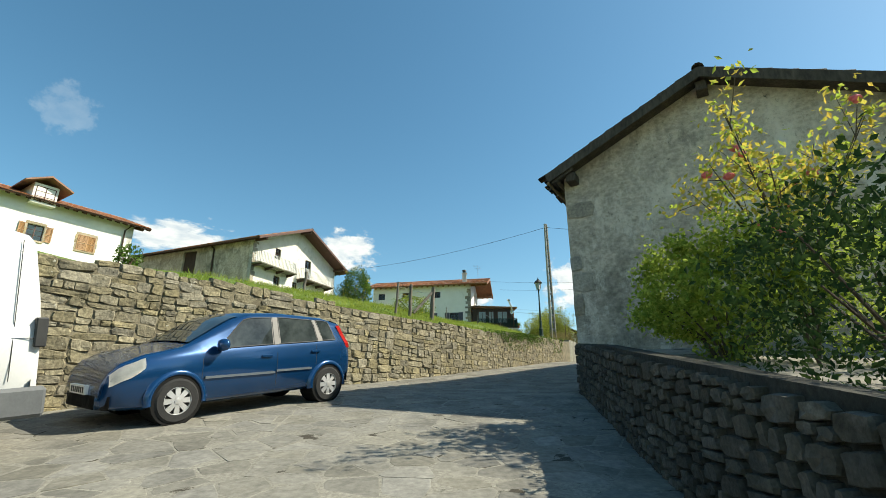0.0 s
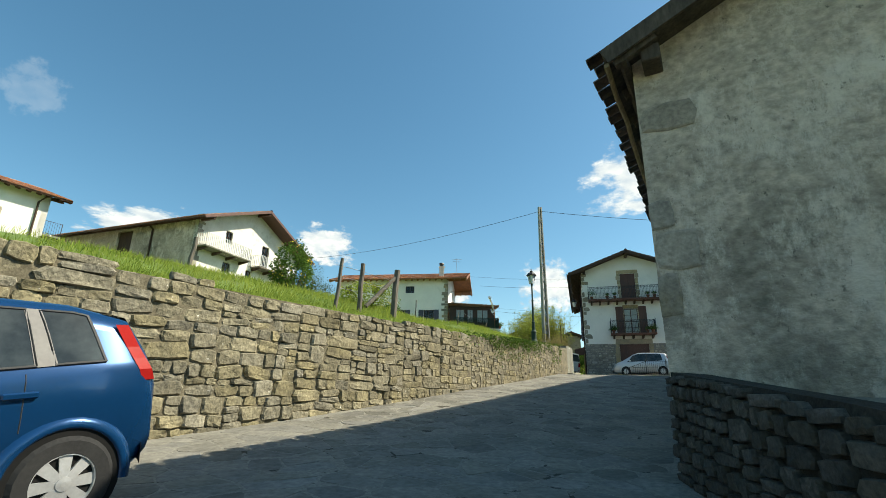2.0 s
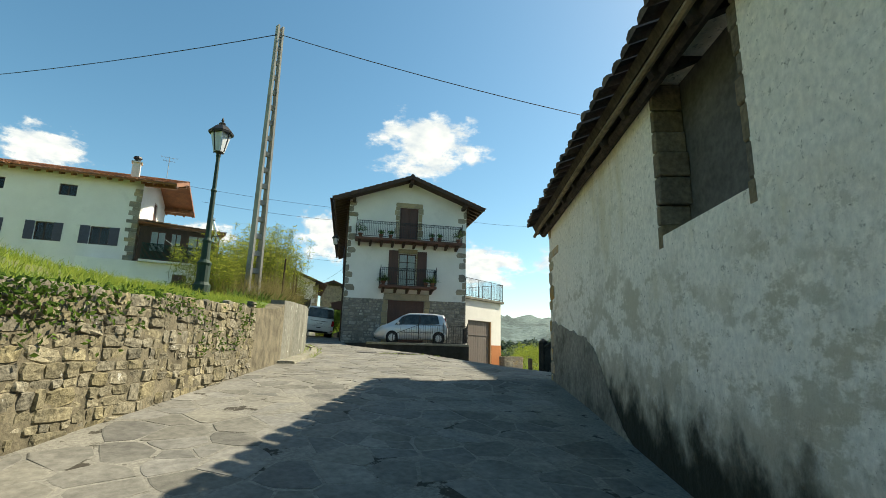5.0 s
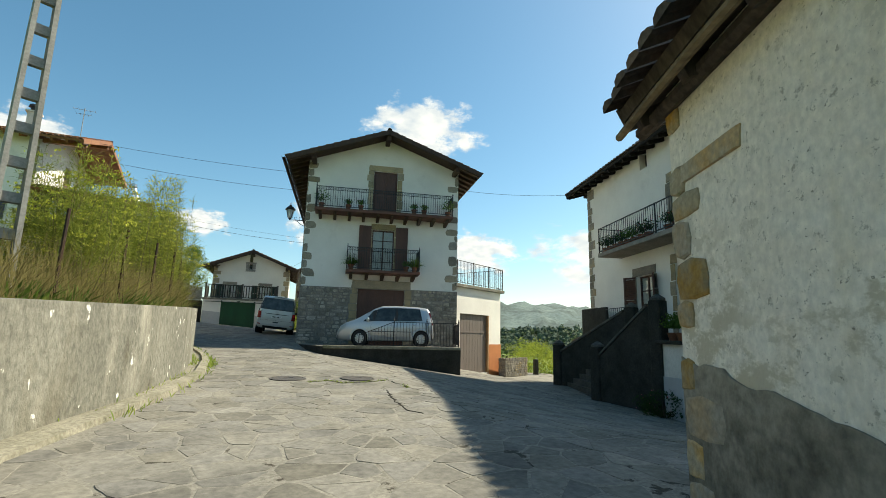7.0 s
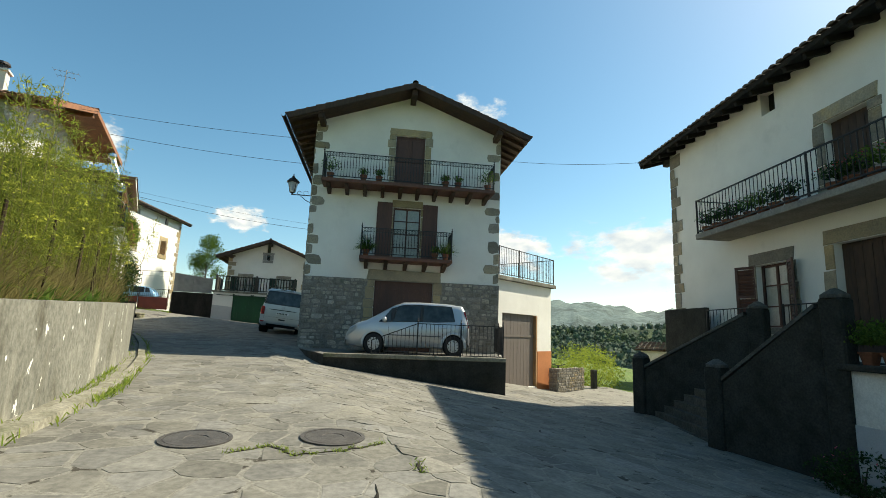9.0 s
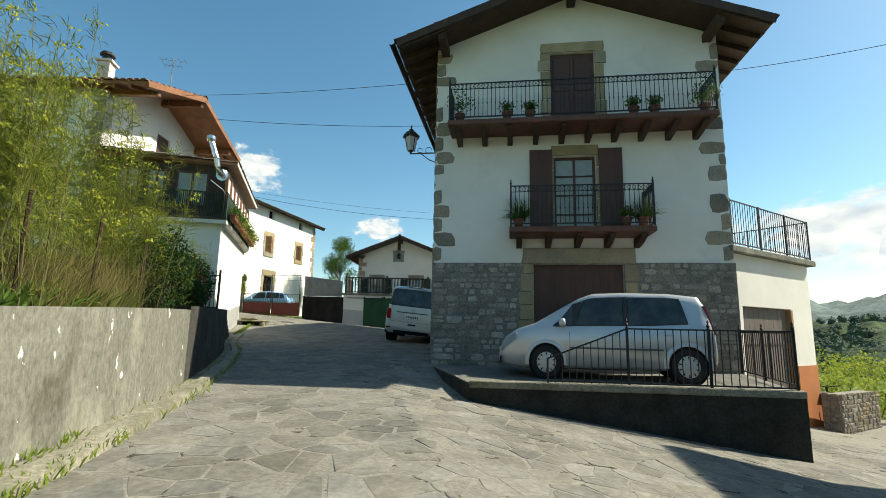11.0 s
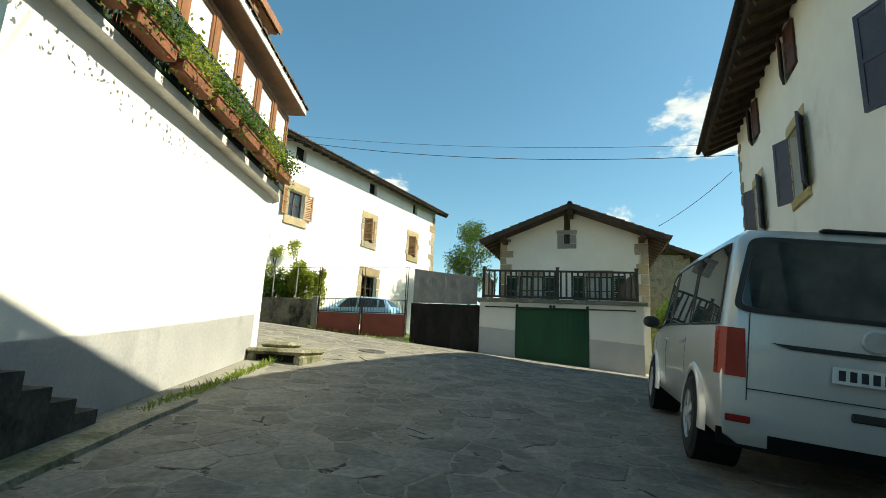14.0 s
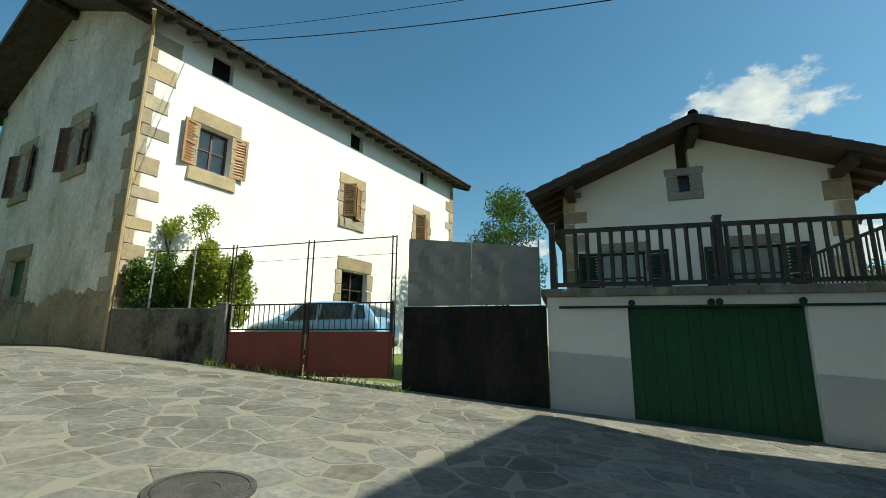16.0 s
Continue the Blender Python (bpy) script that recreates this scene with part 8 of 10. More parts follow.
            for a, b in zip(g, g[1:]):
                for k in range(4):
                    bm.faces.new((a[k], a[k + 1], b[k + 1], b[k]))
            bmesh.ops.solidify(bm, geom=bm.faces[:], thickness=0.02)
            bmesh.ops.recalc_face_normals(bm, faces=bm.faces)
            part("headlight", bm, CLEAR_LENS, c, smooth=True)
    if tail:
        x, z0, z1, wd = tail
        for s in (-1, 1):
            bm = B()
            g = []
            for k in range(6):
                z = z0 + (z1 - z0) * k / 5
                xx = x(z) if callable(x) else x
                yb = half(xx) * 0.955 if z > fb(xx) else half(xx) * 0.99
                if z > fb(xx):
                    yb = side_pt(xx, min(0.95, (z - fb(xx)) / max(0.05, fr(xx) - fb(xx))), 1, 0.0)[1]
                g.append([bm.verts.new(p) for p in ((xx + wd, s * (yb + 0.022), z), (xx - 0.012, s * (yb + 0.016), z), (xx - 0.022, s * (yb - wd * 1.3), z))])
            for a, b in zip(g, g[1:]):
                for k in range(2):
                    bm.faces.new((a[k], a[k + 1], b[k + 1], b[k]))
            bmesh.ops.recalc_face_normals(bm, faces=bm.faces)
            part("tail_light", bm, RED_LENS, c)
    if trim_low:
        for xa, xb, z0, z1 in trim_low:
            bm = B()
            sgn = 1 if xa > 0 else -1
            g = []
            for i in range(13):
                u = -1 + 2 * i / 12
                y = u * half(xb) * 0.99
                x = sgn * (L / 2 + 0.012) - sgn * 0.30 * max(0, abs(u) - 0.55) ** 1.5
                g.append([bm.verts.new((x, y, z)) for z in (z0, z1)])
            for a, b in zip(g, g[1:]):
                bm.faces.new((a[0], a[1], b[1], b[0]))
            bmesh.ops.solidify(bm, geom=bm.faces[:], thickness=0.05)
            bmesh.ops.recalc_face_normals(bm, faces=bm.faces)
            part("bumper", bm, BLACK_TRIM, c, smooth=True)
    for sgn in (-1, 1):
        bm = B()
        xx = sgn * (L / 2 + 0.035)
        box(bm, xx - 0.05 * (sgn > 0) - 0.01, xx + 0.01, -0.26, 0.26, plate_z - 0.055, plate_z + 0.055)
        p = part("number_plate", bm, PLATE, c)
        for k in range(7):
            bm = B()
            y = -0.2 + k * 0.065
            box(bm, xx + sgn * 0.010, xx + sgn * 0.013, y, y + 0.04, plate_z - 0.035, plate_z + 0.035)
            part("bar", bm, BLACK_TRIM, p)
    return c


COVER = material("worn_cast_iron", (0.11, 0.10, 0.09), (0.07, 0.064, 0.058), 0.7, 0.3, scale=6, grain=60, grain_amount=0.4, bump=0.6, bump_scale=40)


def stand(x, y, heading, dz=0.0, pts=1.3):
    """A pose on the sloping street: heading is the way the front points."""
    hx, hy = heading
    n = math.hypot(hx, hy)
    hx, hy = hx / n, hy / n
    za, zb = road_z(x + hx * pts, y + hy * pts), road_z(x - hx * pts, y - hy * pts)
    zl, zr = road_z(x - hy * 0.75, y + hx * 0.75), road_z(x + hy * 0.75, y - hx * 0.75)
    f = Vector((hx, hy, (za - zb) / (2 * pts))).normalized()
    s = Vector((-hy, hx, (zl - zr) / 1.5)).normalized()
    up = f.cross(s).normalized()
    s = up.cross(f)
    m = Matrix.Identity(4)
    m.col[0][:3], m.col[1][:3], m.col[2][:3] = f, s, up
    m.translation = (x, y, (za + zb) / 2 + dz)
    return m


# iron covers in the paving
for x, y in ((11.33, 33.29), (12.71, 33.03), (9.05, 60.4)):
    t = thing("manhole_cover", stand(x, y, (0, 1), 0.012, 0.35), "round grey iron manhole cover set in the paving", "manhole cover", "manhole covers")
    bm = B()
    lathe(bm, [(0.36, -0.06), (0.36, 0.016), (0.315, 0.018), (0.315, 0.008)], 28, cap=False)
    part("ring", bm, COVER, t)
    bm = B()
    lathe(bm, [(0.31, -0.06), (0.31, 0.014), (0.30, 0.018), (0.12, 0.018), (0.115, 0.012), (0.02, 0.012)], 28)
    part("lid", bm, COVER, t)
# blue hatchback by the stone wall
car("blue_hatchback", stand(-3.34, 8.68, (-0.595, -0.804), 0.02) @ Matrix.Diagonal((1.05, 1.05, 1.05, 1)), "blue metallic five-door hatchback parked by the stone wall", BLUE_PAINT, 3.84, 1.68,
    [(-1.92, 0.55), (-1.90, 0.9), (-1.83, 1.02), (-1.0, 0.975), (0.9, 0.90), (1.12, 0.885), (1.50, 0.825), (1.74, 0.74), (1.86, 0.63), (1.92, 0.45)],
    [(-1.92, 0.6), (-1.88, 1.0), (-1.70, 1.32), (-1.35, 1.41), (-0.5, 1.47), (0.05, 1.455), (0.35, 1.36), (1.02, 0.98), (1.50, 0.89), (1.74, 0.79), (1.86, 0.67), (1.92, 0.49)],
    [(-1.92, 0.34), (-1.75, 0.24), (1.4, 0.2), (1.92, 0.24)], (1.11, -1.375), 0.285,
    [(-1.55, -1.27, -1.44, -1.17), (-1.17, -0.42, -1.10, -0.42), (-0.32, 0.60, -0.32, 0.16)], (0.20, 0.93), (-1.84, -1.56), 8,
    moulding=((-1.02, -0.36, 0.57), (-0.33, 0.76, 0.55)), lamp=((1.50, 0.70), (1.85, 0.60), 0.20), tail=(lambda z: -1.87 + max(0, z - 0.90) * 0.50, 0.88, 1.27, 0.075), plate_z=0.46, handles=((-0.18, 0.80), (-1.10, 0.84)), mirror=(0.56, 0.96),
    pillar=((-0.44, -0.30, -0.43, -0.31), (-1.28, -1.16, -1.18, -1.09)), trim_low=((1.6, 1.8, 0.24, 0.40), (-1.6, -1.8, 0.3, 0.44)), seam=((-0.37, 0.28, 0.92), (0.80, 0.28, 0.86), (-1.12, 0.62, 0.96)))
# silver people carrier on the forecourt
S_POS = Vector((17.53 + 0.44 * 0.85 - 0.22, 42.0 + 0.897 * 0.85 + 0.11))
sc = Matrix.Translation((S_POS.x, S_POS.y, 3.766)) @ pose(0, 0, 0, 0, 0, math.degrees(math.atan2(0.44, -0.897))) @ Matrix.Diagonal((0.965, 1, 1.03, 1))
car("silver_car", sc, "silver compact people carrier parked on the forecourt", SILVER_PAINT, 4.26, 1.81,
    [(-2.13, 0.6), (-2.1, 0.95), (-2.0, 1.08), (-1.0, 1.02), (0.9, 0.99), (1.25, 0.98), (1.7, 0.88), (1.95, 0.74), (2.06, 0.6), (2.13, 0.42)],
    [(-2.13, 0.65), (-2.08, 1.1), (-1.97, 1.44), (-1.86, 1.60), (-1.3, 1.66), (-0.4, 1.68), (0.15, 1.66), (0.5, 1.54), (1.35, 1.06), (1.7, 0.95), (1.95, 0.80), (2.06, 0.64), (2.13, 0.46)],
    [(-2.13, 0.36), (-1.8, 0.24), (1.6, 0.2), (2.13, 0.26)], (1.10, -1.585), 0.315,
    [(-1.62, -0.53, -1.50, -0.53), (-0.44, 0.50, -0.44, 0.34), (0.55, 0.96, 0.55, 0.54)], (0.40, 1.28), (-2.06, -1.90), 10,
    moulding=((-1.15, -0.52, 0.60), (-0.46, 0.62, 0.60)), lamp=((1.70, 0.78), (2.04, 0.62), 0.19), tail=(lambda z: -2.10 + max(0, z - 0.9) * 0.27, 0.90, 1.42, 0.17), plate_z=0.5, handles=((-0.28, 0.86), (-1.25, 0.88)), mirror=(0.74, 1.05),
    pillar=((-0.54, -0.43, -0.54, -0.43), (0.50, 0.55, 0.36, 0.54)), trim_low=((1.6, 1.85, 0.24, 0.40), (-1.6, -1.85, 0.3, 0.52)), seam=((-0.49, 0.28, 0.98), (0.62, 0.45, 0.95), (-1.2, 0.62, 1.0)))
# silver van beside the balcony house
VAN = dict(belt=[(-2.45, 0.5), (-2.43, 1.05), (-2.40, 1.12), (1.2, 1.12), (1.65, 1.08), (2.1, 0.98), (2.35, 0.8), (2.45, 0.5)],
           roof=[(-2.45, 0.6), (-2.435, 1.18), (-2.31, 1.86), (-2.24, 1.92), (-2.05, 1.96), (-0.5, 1.98), (0.6, 1.96), (0.95, 1.86), (1.75, 1.12), (2.45, 0.55)],
           low=[(-2.45, 0.31), (-2.2, 0.27), (2.0, 0.26), (2.45, 0.32)], axles=(1.55, -1.45), r=0.34,
           side_glass=[(-2.15, -0.95, -2.08, -0.95), (-0.85, 0.42, -0.85, 0.42), (0.52, 1.45, 0.52, 0.98)], screen=(0.98, 1.68), rear=(-2.395, -2.285))
vx, vy = 14.66 + 0.225 * 2.45, 51.62 + 0.974 * 2.45
silver_van = car("silver_van", stand(vx, vy, (0.225, 0.974), 0.03) @ pose(0, 0, 0, 4) @ Matrix.Diagonal((1, 1.075, 1.085, 1)), "silver passenger van parked along the house wall", VAN_PAINT, 4.9, 1.9, spokes=5, tuck=0.86, nose=0.8,
    lamp=((1.9, 0.86), (2.3, 0.74), 0.2), tail=None, full=0.975, plate_z=0.885, handles=((0.42, 0.98), (-0.75, 0.98)), mirror=(1.5, 1.16), rear_glass=False,
    trim_low=((2.0, 2.2, 0.3, 0.5), (-2.0, -2.2, 0.28, 0.40)), seam=((0.47, 0.4, 1.1), (1.5, 0.4, 1.08), (-0.9, 0.4, 1.1)), **VAN)


def van_rear(c):
    """The tailgate: a wide rounded window, tall red lamps round the corners, a badge, a handle and seams."""
    xr = lambda z: -2.453 if z < 0.6 else float(np.interp(z, [0.6, 1.18, 1.86, 1.92], [-2.453, -2.438, -2.313, -2.243]))
    bm = B()
    rim, inner = [], []
    for i in range(40):
        a = i * math.tau / 40
        cy, cz = math.copysign(abs(math.cos(a)) ** 0.17, math.cos(a)), math.copysign(abs(math.sin(a)) ** 0.17, math.sin(a))
        z = 1.55 + 0.30 * cz
        y = cy * (0.875 - 0.11 * (z - 1.29) / 0.55)
        rim.append(bm.verts.new((xr(z) - 0.012, y, z)))
        inner.append(bm.verts.new((xr(1.55 + 0.265 * cz) - 0.018, y * 0.945, 1.55 + 0.265 * cz)))
    for i in range(40):
        bm.faces.new((rim[i], rim[(i + 1) % 40], inner[(i + 1) % 40], inner[i]))
    g = part("rear_window", bm, BLACK_TRIM, c, "black-edged rear window")
    bm = B()
    bm.faces.new([bm.verts.new(v) for v in [Vector((xr(1.55 + 0.265 * math.copysign(abs(math.sin(i * math.tau / 40)) ** 0.17, math.sin(i * math.tau / 40))) - 0.0175, 0.945 * math.copysign(abs(math.cos(i * math.tau / 40)) ** 0.17, math.cos(i * math.tau / 40)) * (0.875 - 0.11 * (0.275 + 0.275 * math.copysign(abs(math.sin(i * math.tau / 40)) ** 0.17, math.sin(i * math.tau / 40))) / 0.55), 1.55 + 0.265 * math.copysign(abs(math.sin(i * math.tau / 40)) ** 0.17, math.sin(i * math.tau / 40)))) for i in range(40)]])
    bmesh.ops.triangulate(bm, faces=bm.faces)
    part("pane", bm, CAR_GLASS, g)
    for s in (-1, 1):
        bm = B()
        rows = []
        for k in range(7):
            z = 0.78 + 0.35 * k / 6
            cut = 0.05 * (k / 6)
            rows.append([bm.verts.new(q) for q in ((-2.24, s * 0.946, z), (-2.38, s * 0.947, z), (-2.462, s * 0.915, z), (-2.468, s * (0.78 + cut * 0.4), z), (-2.44, s * (0.77 + cut * 0.4), z))])
        for a, b in zip(rows, rows[1:]):
            for k in range(4):
                bm.faces.new((a[k], a[k + 1], b[k + 1], b[k]))
        for row in (rows[0], rows[-1]):
            bm.faces.new(row)
        bmesh.ops.recalc_face_normals(bm, faces=bm.faces)
        part("tail_light", bm, RED_LENS, c, "tall red tail light")
        bm = B()
        box(bm, -2.47, -2.45, s * 0.74, s * 0.90, 0.46, 0.51, 0.006)
        part("reflector", bm, RED_LENS, c)
        bm = B()
        box(bm, -2.455, -2.449, s * 0.765, s * 0.771, 0.62, 1.25)
        part("tailgate_seam", bm, BLACK_TRIM, c)
    bm = B()
    box(bm, -2.457, -2.449, -0.77, 0.77, 0.70, 0.707)
    part("tailgate_seam", bm, BLACK_TRIM, c)
    bm = B()
    prism(bm, [(-0.62, 1.05), (0.62, 1.05), (0.50, 1.018), (-0.50, 1.018)], -0.006, 0.006)
    for v in bm.verts:
        v.co = Vector((-2.452 + v.co.y, v.co.x, v.co.z))
    part("grip_groove", bm, BLACK_TRIM, c)
    bm = B()
    lathe(bm, [(0.085, 0.0), (0.085, 0.012), (0.07, 0.018)], 24)
    b = part("badge", bm, HUB, c, "round chrome badge")
    b.matrix_basis = pose(-2.438, 0, 1.14, 0, -90, 0)
    bm = B()
    box(bm, -2.47, -2.45, -0.14, 0.14, 0.585, 0.645, 0.01)
    part("tailgate_handle", bm, BLACK_TRIM, c)
    bm = B()
    box(bm, -2.30, -2.22, -0.28, 0.28, 1.925, 1.945, 0.008)
    part("spoiler_lamp", bm, BLACK_TRIM, c)


van_rear(silver_van)
# white panel van past the hatchback
white_van = car("white_van", stand(-6.08, 4.42, (-0.62, -0.785), 0.03) @ Matrix.Diagonal((0.95, 0.95, 1.2, 1)), "white panel van parked by the stone wall", WHITE_PAINT, 4.9, 1.9, spokes=5, tuck=0.86, nose=0.8,
    lamp=((1.9, 0.86), (2.3, 0.74), 0.2), tail=None, plate_z=0.86, handles=((0.42, 0.98),), mirror=(1.5, 1.16),
    trim_low=((2.0, 2.2, 0.3, 0.62), (-2.0, -2.2, 0.3, 0.62)), seam=((0.47, 0.4, 1.1), (1.5, 0.4, 1.08)), rear_glass=False,
    **{**VAN, "side_glass": [(0.52, 1.45, 0.52, 0.98)]})


def van_flank(c):
    """Blank pressed panels, a seam, the dark corner lamp and the grey bumper that wraps the corner."""
    for s in (-1, 1):
        wide = lambda z: s * float(np.interp(z, [0.4, 0.8, 1.12, 1.65, 1.9], [0.945, 0.952, 0.912, 0.855, 0.82]))
        for x0, x1 in ((-2.0, -0.98), (-0.78, 0.38)):
            ring = []
            for i in range(41):
                a = i * math.tau / 40
                cx, cz = math.copysign(abs(math.cos(a)) ** 0.3, math.cos(a)), math.copysign(abs(math.sin(a)) ** 0.3, math.sin(a))
                z = 1.47 + 0.30 * cz
                ring.append(((x0 + x1) / 2 + (x1 - x0) / 2 * cx, wide(z), z))
            bm = B()
            tube(bm, ring, 0.012, 5, cap=False)
            part("panel_rib", bm, WHITE_PAINT, c)
        bm = B()
        tube(bm, [(-2.18, wide(z), z) for z in (0.62, 0.9, 1.12, 1.4, 1.65, 1.85)], 0.005, 5)
        part("door_seam", bm, BLACK_TRIM, c)
        bm = B()
        tube(bm, [(x, wide(0.98) + s * 0.002, 0.98) for x in (-2.4, -1.2, 0.0, 1.4)], 0.005, 5)
        part("waist_seam", bm, MOULD, c)
        bm = B()
        box(bm, -2.47, -2.36, s * 0.84, s * 0.955, 0.90, 1.16, 0.012)
        part("tail_light", bm, BLACK_TRIM, c, "dark rear corner lamp")
        bm = B()
        box(bm, -2.52, -1.86, s * 0.80, s * 0.972, 0.30, 0.56, 0.03)
        part("bumper_corner", bm, BUMPER_GREY, c, "grey plastic bumper corner")


BUMPER_GREY = material("grey_bumper_plastic", (0.12, 0.125, 0.13), (0.09, 0.095, 0.10), 0.6, scale=4, grain=40, grain_amount=0.1, bump=0.1, local=True)
van_flank(white_van)
# pale blue car in the yard behind the red gate
cx, cy, hd = 6.2, 69.6, (-0.99, 0.12)
car("yard_car", Matrix.Translation((cx, cy, 5.55)) @ pose(0, 0, 0, 0, 0, math.degrees(math.atan2(hd[1], hd[0]))), "pale blue small car parked in the yard behind the red gate", PALEBLUE_PAINT, 3.92, 1.68,
    [(-1.96, 0.55), (-1.93, 0.9), (-1.80, 0.99), (-1.0, 0.96), (0.9, 0.92), (1.15, 0.90), (1.55, 0.82), (1.78, 0.72), (1.90, 0.60), (1.96, 0.42)],
    [(-1.96, 0.6), (-1.88, 1.0), (-1.62, 1.33), (-1.25, 1.43), (-0.4, 1.47), (0.15, 1.44), (0.45, 1.33), (1.08, 0.97), (1.55, 0.885), (1.78, 0.77), (1.90, 0.64), (1.96, 0.46)],
    [(-1.96, 0.34), (-1.7, 0.24), (1.5, 0.2), (1.96, 0.26)], (1.17, -1.315), 0.295,
    [(-1.62, -1.32, -1.50, -1.30), (-1.24, -0.36, -1.2, -0.36), (-0.26, 0.62, -0.26, 0.22)], (0.28, 0.98), (-1.84, -1.50), 8, lamp=((1.28, 0.70), (1.86, 0.60), 0.17), mirror=(0.62, 0.96))
motorbike(Matrix.Translation((26.5, 45.75, road_z(26.5, 45.75) + 0.03)) @ pose(0, 0, 0, 0, 0, 30))


# ---- plants ----
def leaf_cloud(bm, centre, radii, count, size, rng, hollow=0.45, gaps=1.6, seed=0.0, droop=0.0):
    """Leaves filling an uneven round form, thinned by noise so that the outline breaks up."""
    made = 0
    centre = Vector(centre)
    while made < count:
        d = Vector((rng.gauss(0, 1), rng.gauss(0, 1), rng.gauss(0, 1))).normalized()
        r = (hollow + (1 - hollow) * rng.random() ** 0.6) * (1 + 0.38 * noise.noise(d * 2.2 + Vector((seed, seed * 2, 0))))
        p = Vector((d.x * radii[0], d.y * radii[1], d.z * radii[2])) * r
        if noise.noise((p + centre) * gaps + Vector((seed, 0, 0))) < -0.12 and rng.random() < 0.75:
            continue
        leaf_quad(bm, centre + p, rng, size)
        made += 1


def shrub(name, at, radii, count, size, mat, label, seed=1, category="shrub", petals=None, gaps=1.6, stems=9, lobes=0):
    rng = random.Random(seed)
    t = thing(name, Matrix.Translation(at), label, category)
    bm = B()
    for k in range(stems):
        a = rng.uniform(0, math.tau)
        tip = Vector((math.cos(a) * radii[0] * 0.7, math.sin(a) * radii[1] * 0.7, radii[2] * rng.uniform(0.8, 1.6)))
        tube(bm, [(0, 0, -0.1), tip * 0.4 + Vector((0, 0, 0.1)), tip], 0.025, 5, 0.008)
    part("branchwork", bm, BARK, t)
    bm = B()
    share_out = count // 2 if lobes else count
    leaf_cloud(bm, (0, 0, radii[2]), [r * (0.82 if lobes else 1) for r in radii], share_out, size, rng, seed=seed * 1.7, gaps=gaps)
    for k in range(lobes):
        # leafy shoots that break the outline
        a, e = rng.uniform(0, math.tau), rng.uniform(-0.2, 1.3)
        d = Vector((math.cos(a) * math.cos(e) * radii[0], math.sin(a) * math.cos(e) * radii[1], math.sin(e) * radii[2]))
        q = rng.uniform(0.16, 0.34)
        leaf_cloud(bm, Vector((0, 0, radii[2])) + d * rng.uniform(0.78, 1.08), (radii[0] * q, radii[1] * q, radii[2] * q * 1.3), (count - share_out) // lobes, size, rng, 0.1, gaps, seed + k)
    part("foliage", bm, mat, t)
    if petals:
        bm = B()
        leaf_cloud(bm, (0, 0, radii[2]), [r * 1.02 for r in radii], petals[1], petals[2], rng, 0.85, seed=seed)
        part("blossom", bm, petals[0], t)
    return t


def tree(at, height, spread, count, size, mat, label, seed=1, trunk=0.12):
    rng = random.Random(seed)
    t = thing("tree", Matrix.Translation(at), label, "tree")
    bm = B()
    tube(bm, [(0, 0, -0.3), (0.05, 0.03, height * 0.35), (0.0, 0.1, height * 0.8)], trunk, 8, trunk * 0.25)
    clumps = []
    for k in range(9):
        a, z = rng.uniform(0, math.tau), height * rng.uniform(0.3, 0.92)
        reach = spread * rng.uniform(0.4, 0.85) * (1.15 - z / height * 0.6)
        tip = Vector((math.cos(a) * reach, math.sin(a) * reach, z + reach * 0.4))
        tube(bm, [(0.03, 0.05, z * 0.8), tip * 0.55 + Vector((0, 0, z * 0.38)), tip], trunk * 0.35, 5, 0.015)
        clumps.append(tip)
    part("trunk", bm, BARK, t)
    bm = B()
    for k, p in enumerate(clumps + [Vector((0, 0, height * 0.9)), Vector((0, 0, height * 0.65))]):
        leaf_cloud(bm, p, (spread * 0.42, spread * 0.42, spread * 0.46), count // 11, size, rng, 0.2, 1.2, seed + k)
    part("crown", bm, mat, t)
    return t


LEAF_PALE = leaf_material("leaf_pale", (0.17, 0.25, 0.035), (0.42, 0.48, 0.09), 0.5)
# shrub and climbing rose behind the low wall
shrub("garden_shrub", (4.0, 6.6, 1.5), (1.15, 1.0, 0.90), 15000, 0.07, LEAF_PALE, "dense light-green garden shrub behind the low wall", 21, stems=14, lobes=26)
shrub("garden_shrub", (5.7, 6.0, 1.4), (1.2, 1.2, 1.1), 8500, 0.06, LEAF_PALE, "pale green garden shrub before the barn gable", 22, lobes=18)
shrub("garden_shrub", (3.6, 3.6, 1.1), (1.2, 1.6, 0.9), 5200, 0.07, LEAF_DARK, "dark green garden shrub before the barn gable", 23)
shrub("garden_shrub", (4.4, 0.2, 0.6), (1.4, 1.8, 1.0), 3000, 0.08, LEAF_DARK, "dark green garden shrub before the barn gable", 24)


def bloom(bm, c, rng):
    """A rose: a ruffled cup with a folded heart, one skin."""
    rings = []
    for k, (r, z) in enumerate(((0.012, -0.03), (0.05, -0.015), (0.068, 0.02), (0.058, 0.05), (0.034, 0.03), (0.028, 0.055), (0.004, 0.05))):
        rings.append([bm.verts.new(c + Vector((math.cos(a) * r * w, math.sin(a) * r * w, z + rng.uniform(-0.006, 0.006)))) for a, w in ((math.tau * i / 10 + k * 0.2, rng.uniform(0.8, 1.2)) for i in range(10))])
    for p, n in zip(rings, rings[1:]):
        for i in range(10):
            bm.faces.new((p[i], p[(i + 1) % 10], n[(i + 1) % 10], n[i]))
    bm.faces.new(rings[0][::-1])
    bm.faces.new(rings[-1])


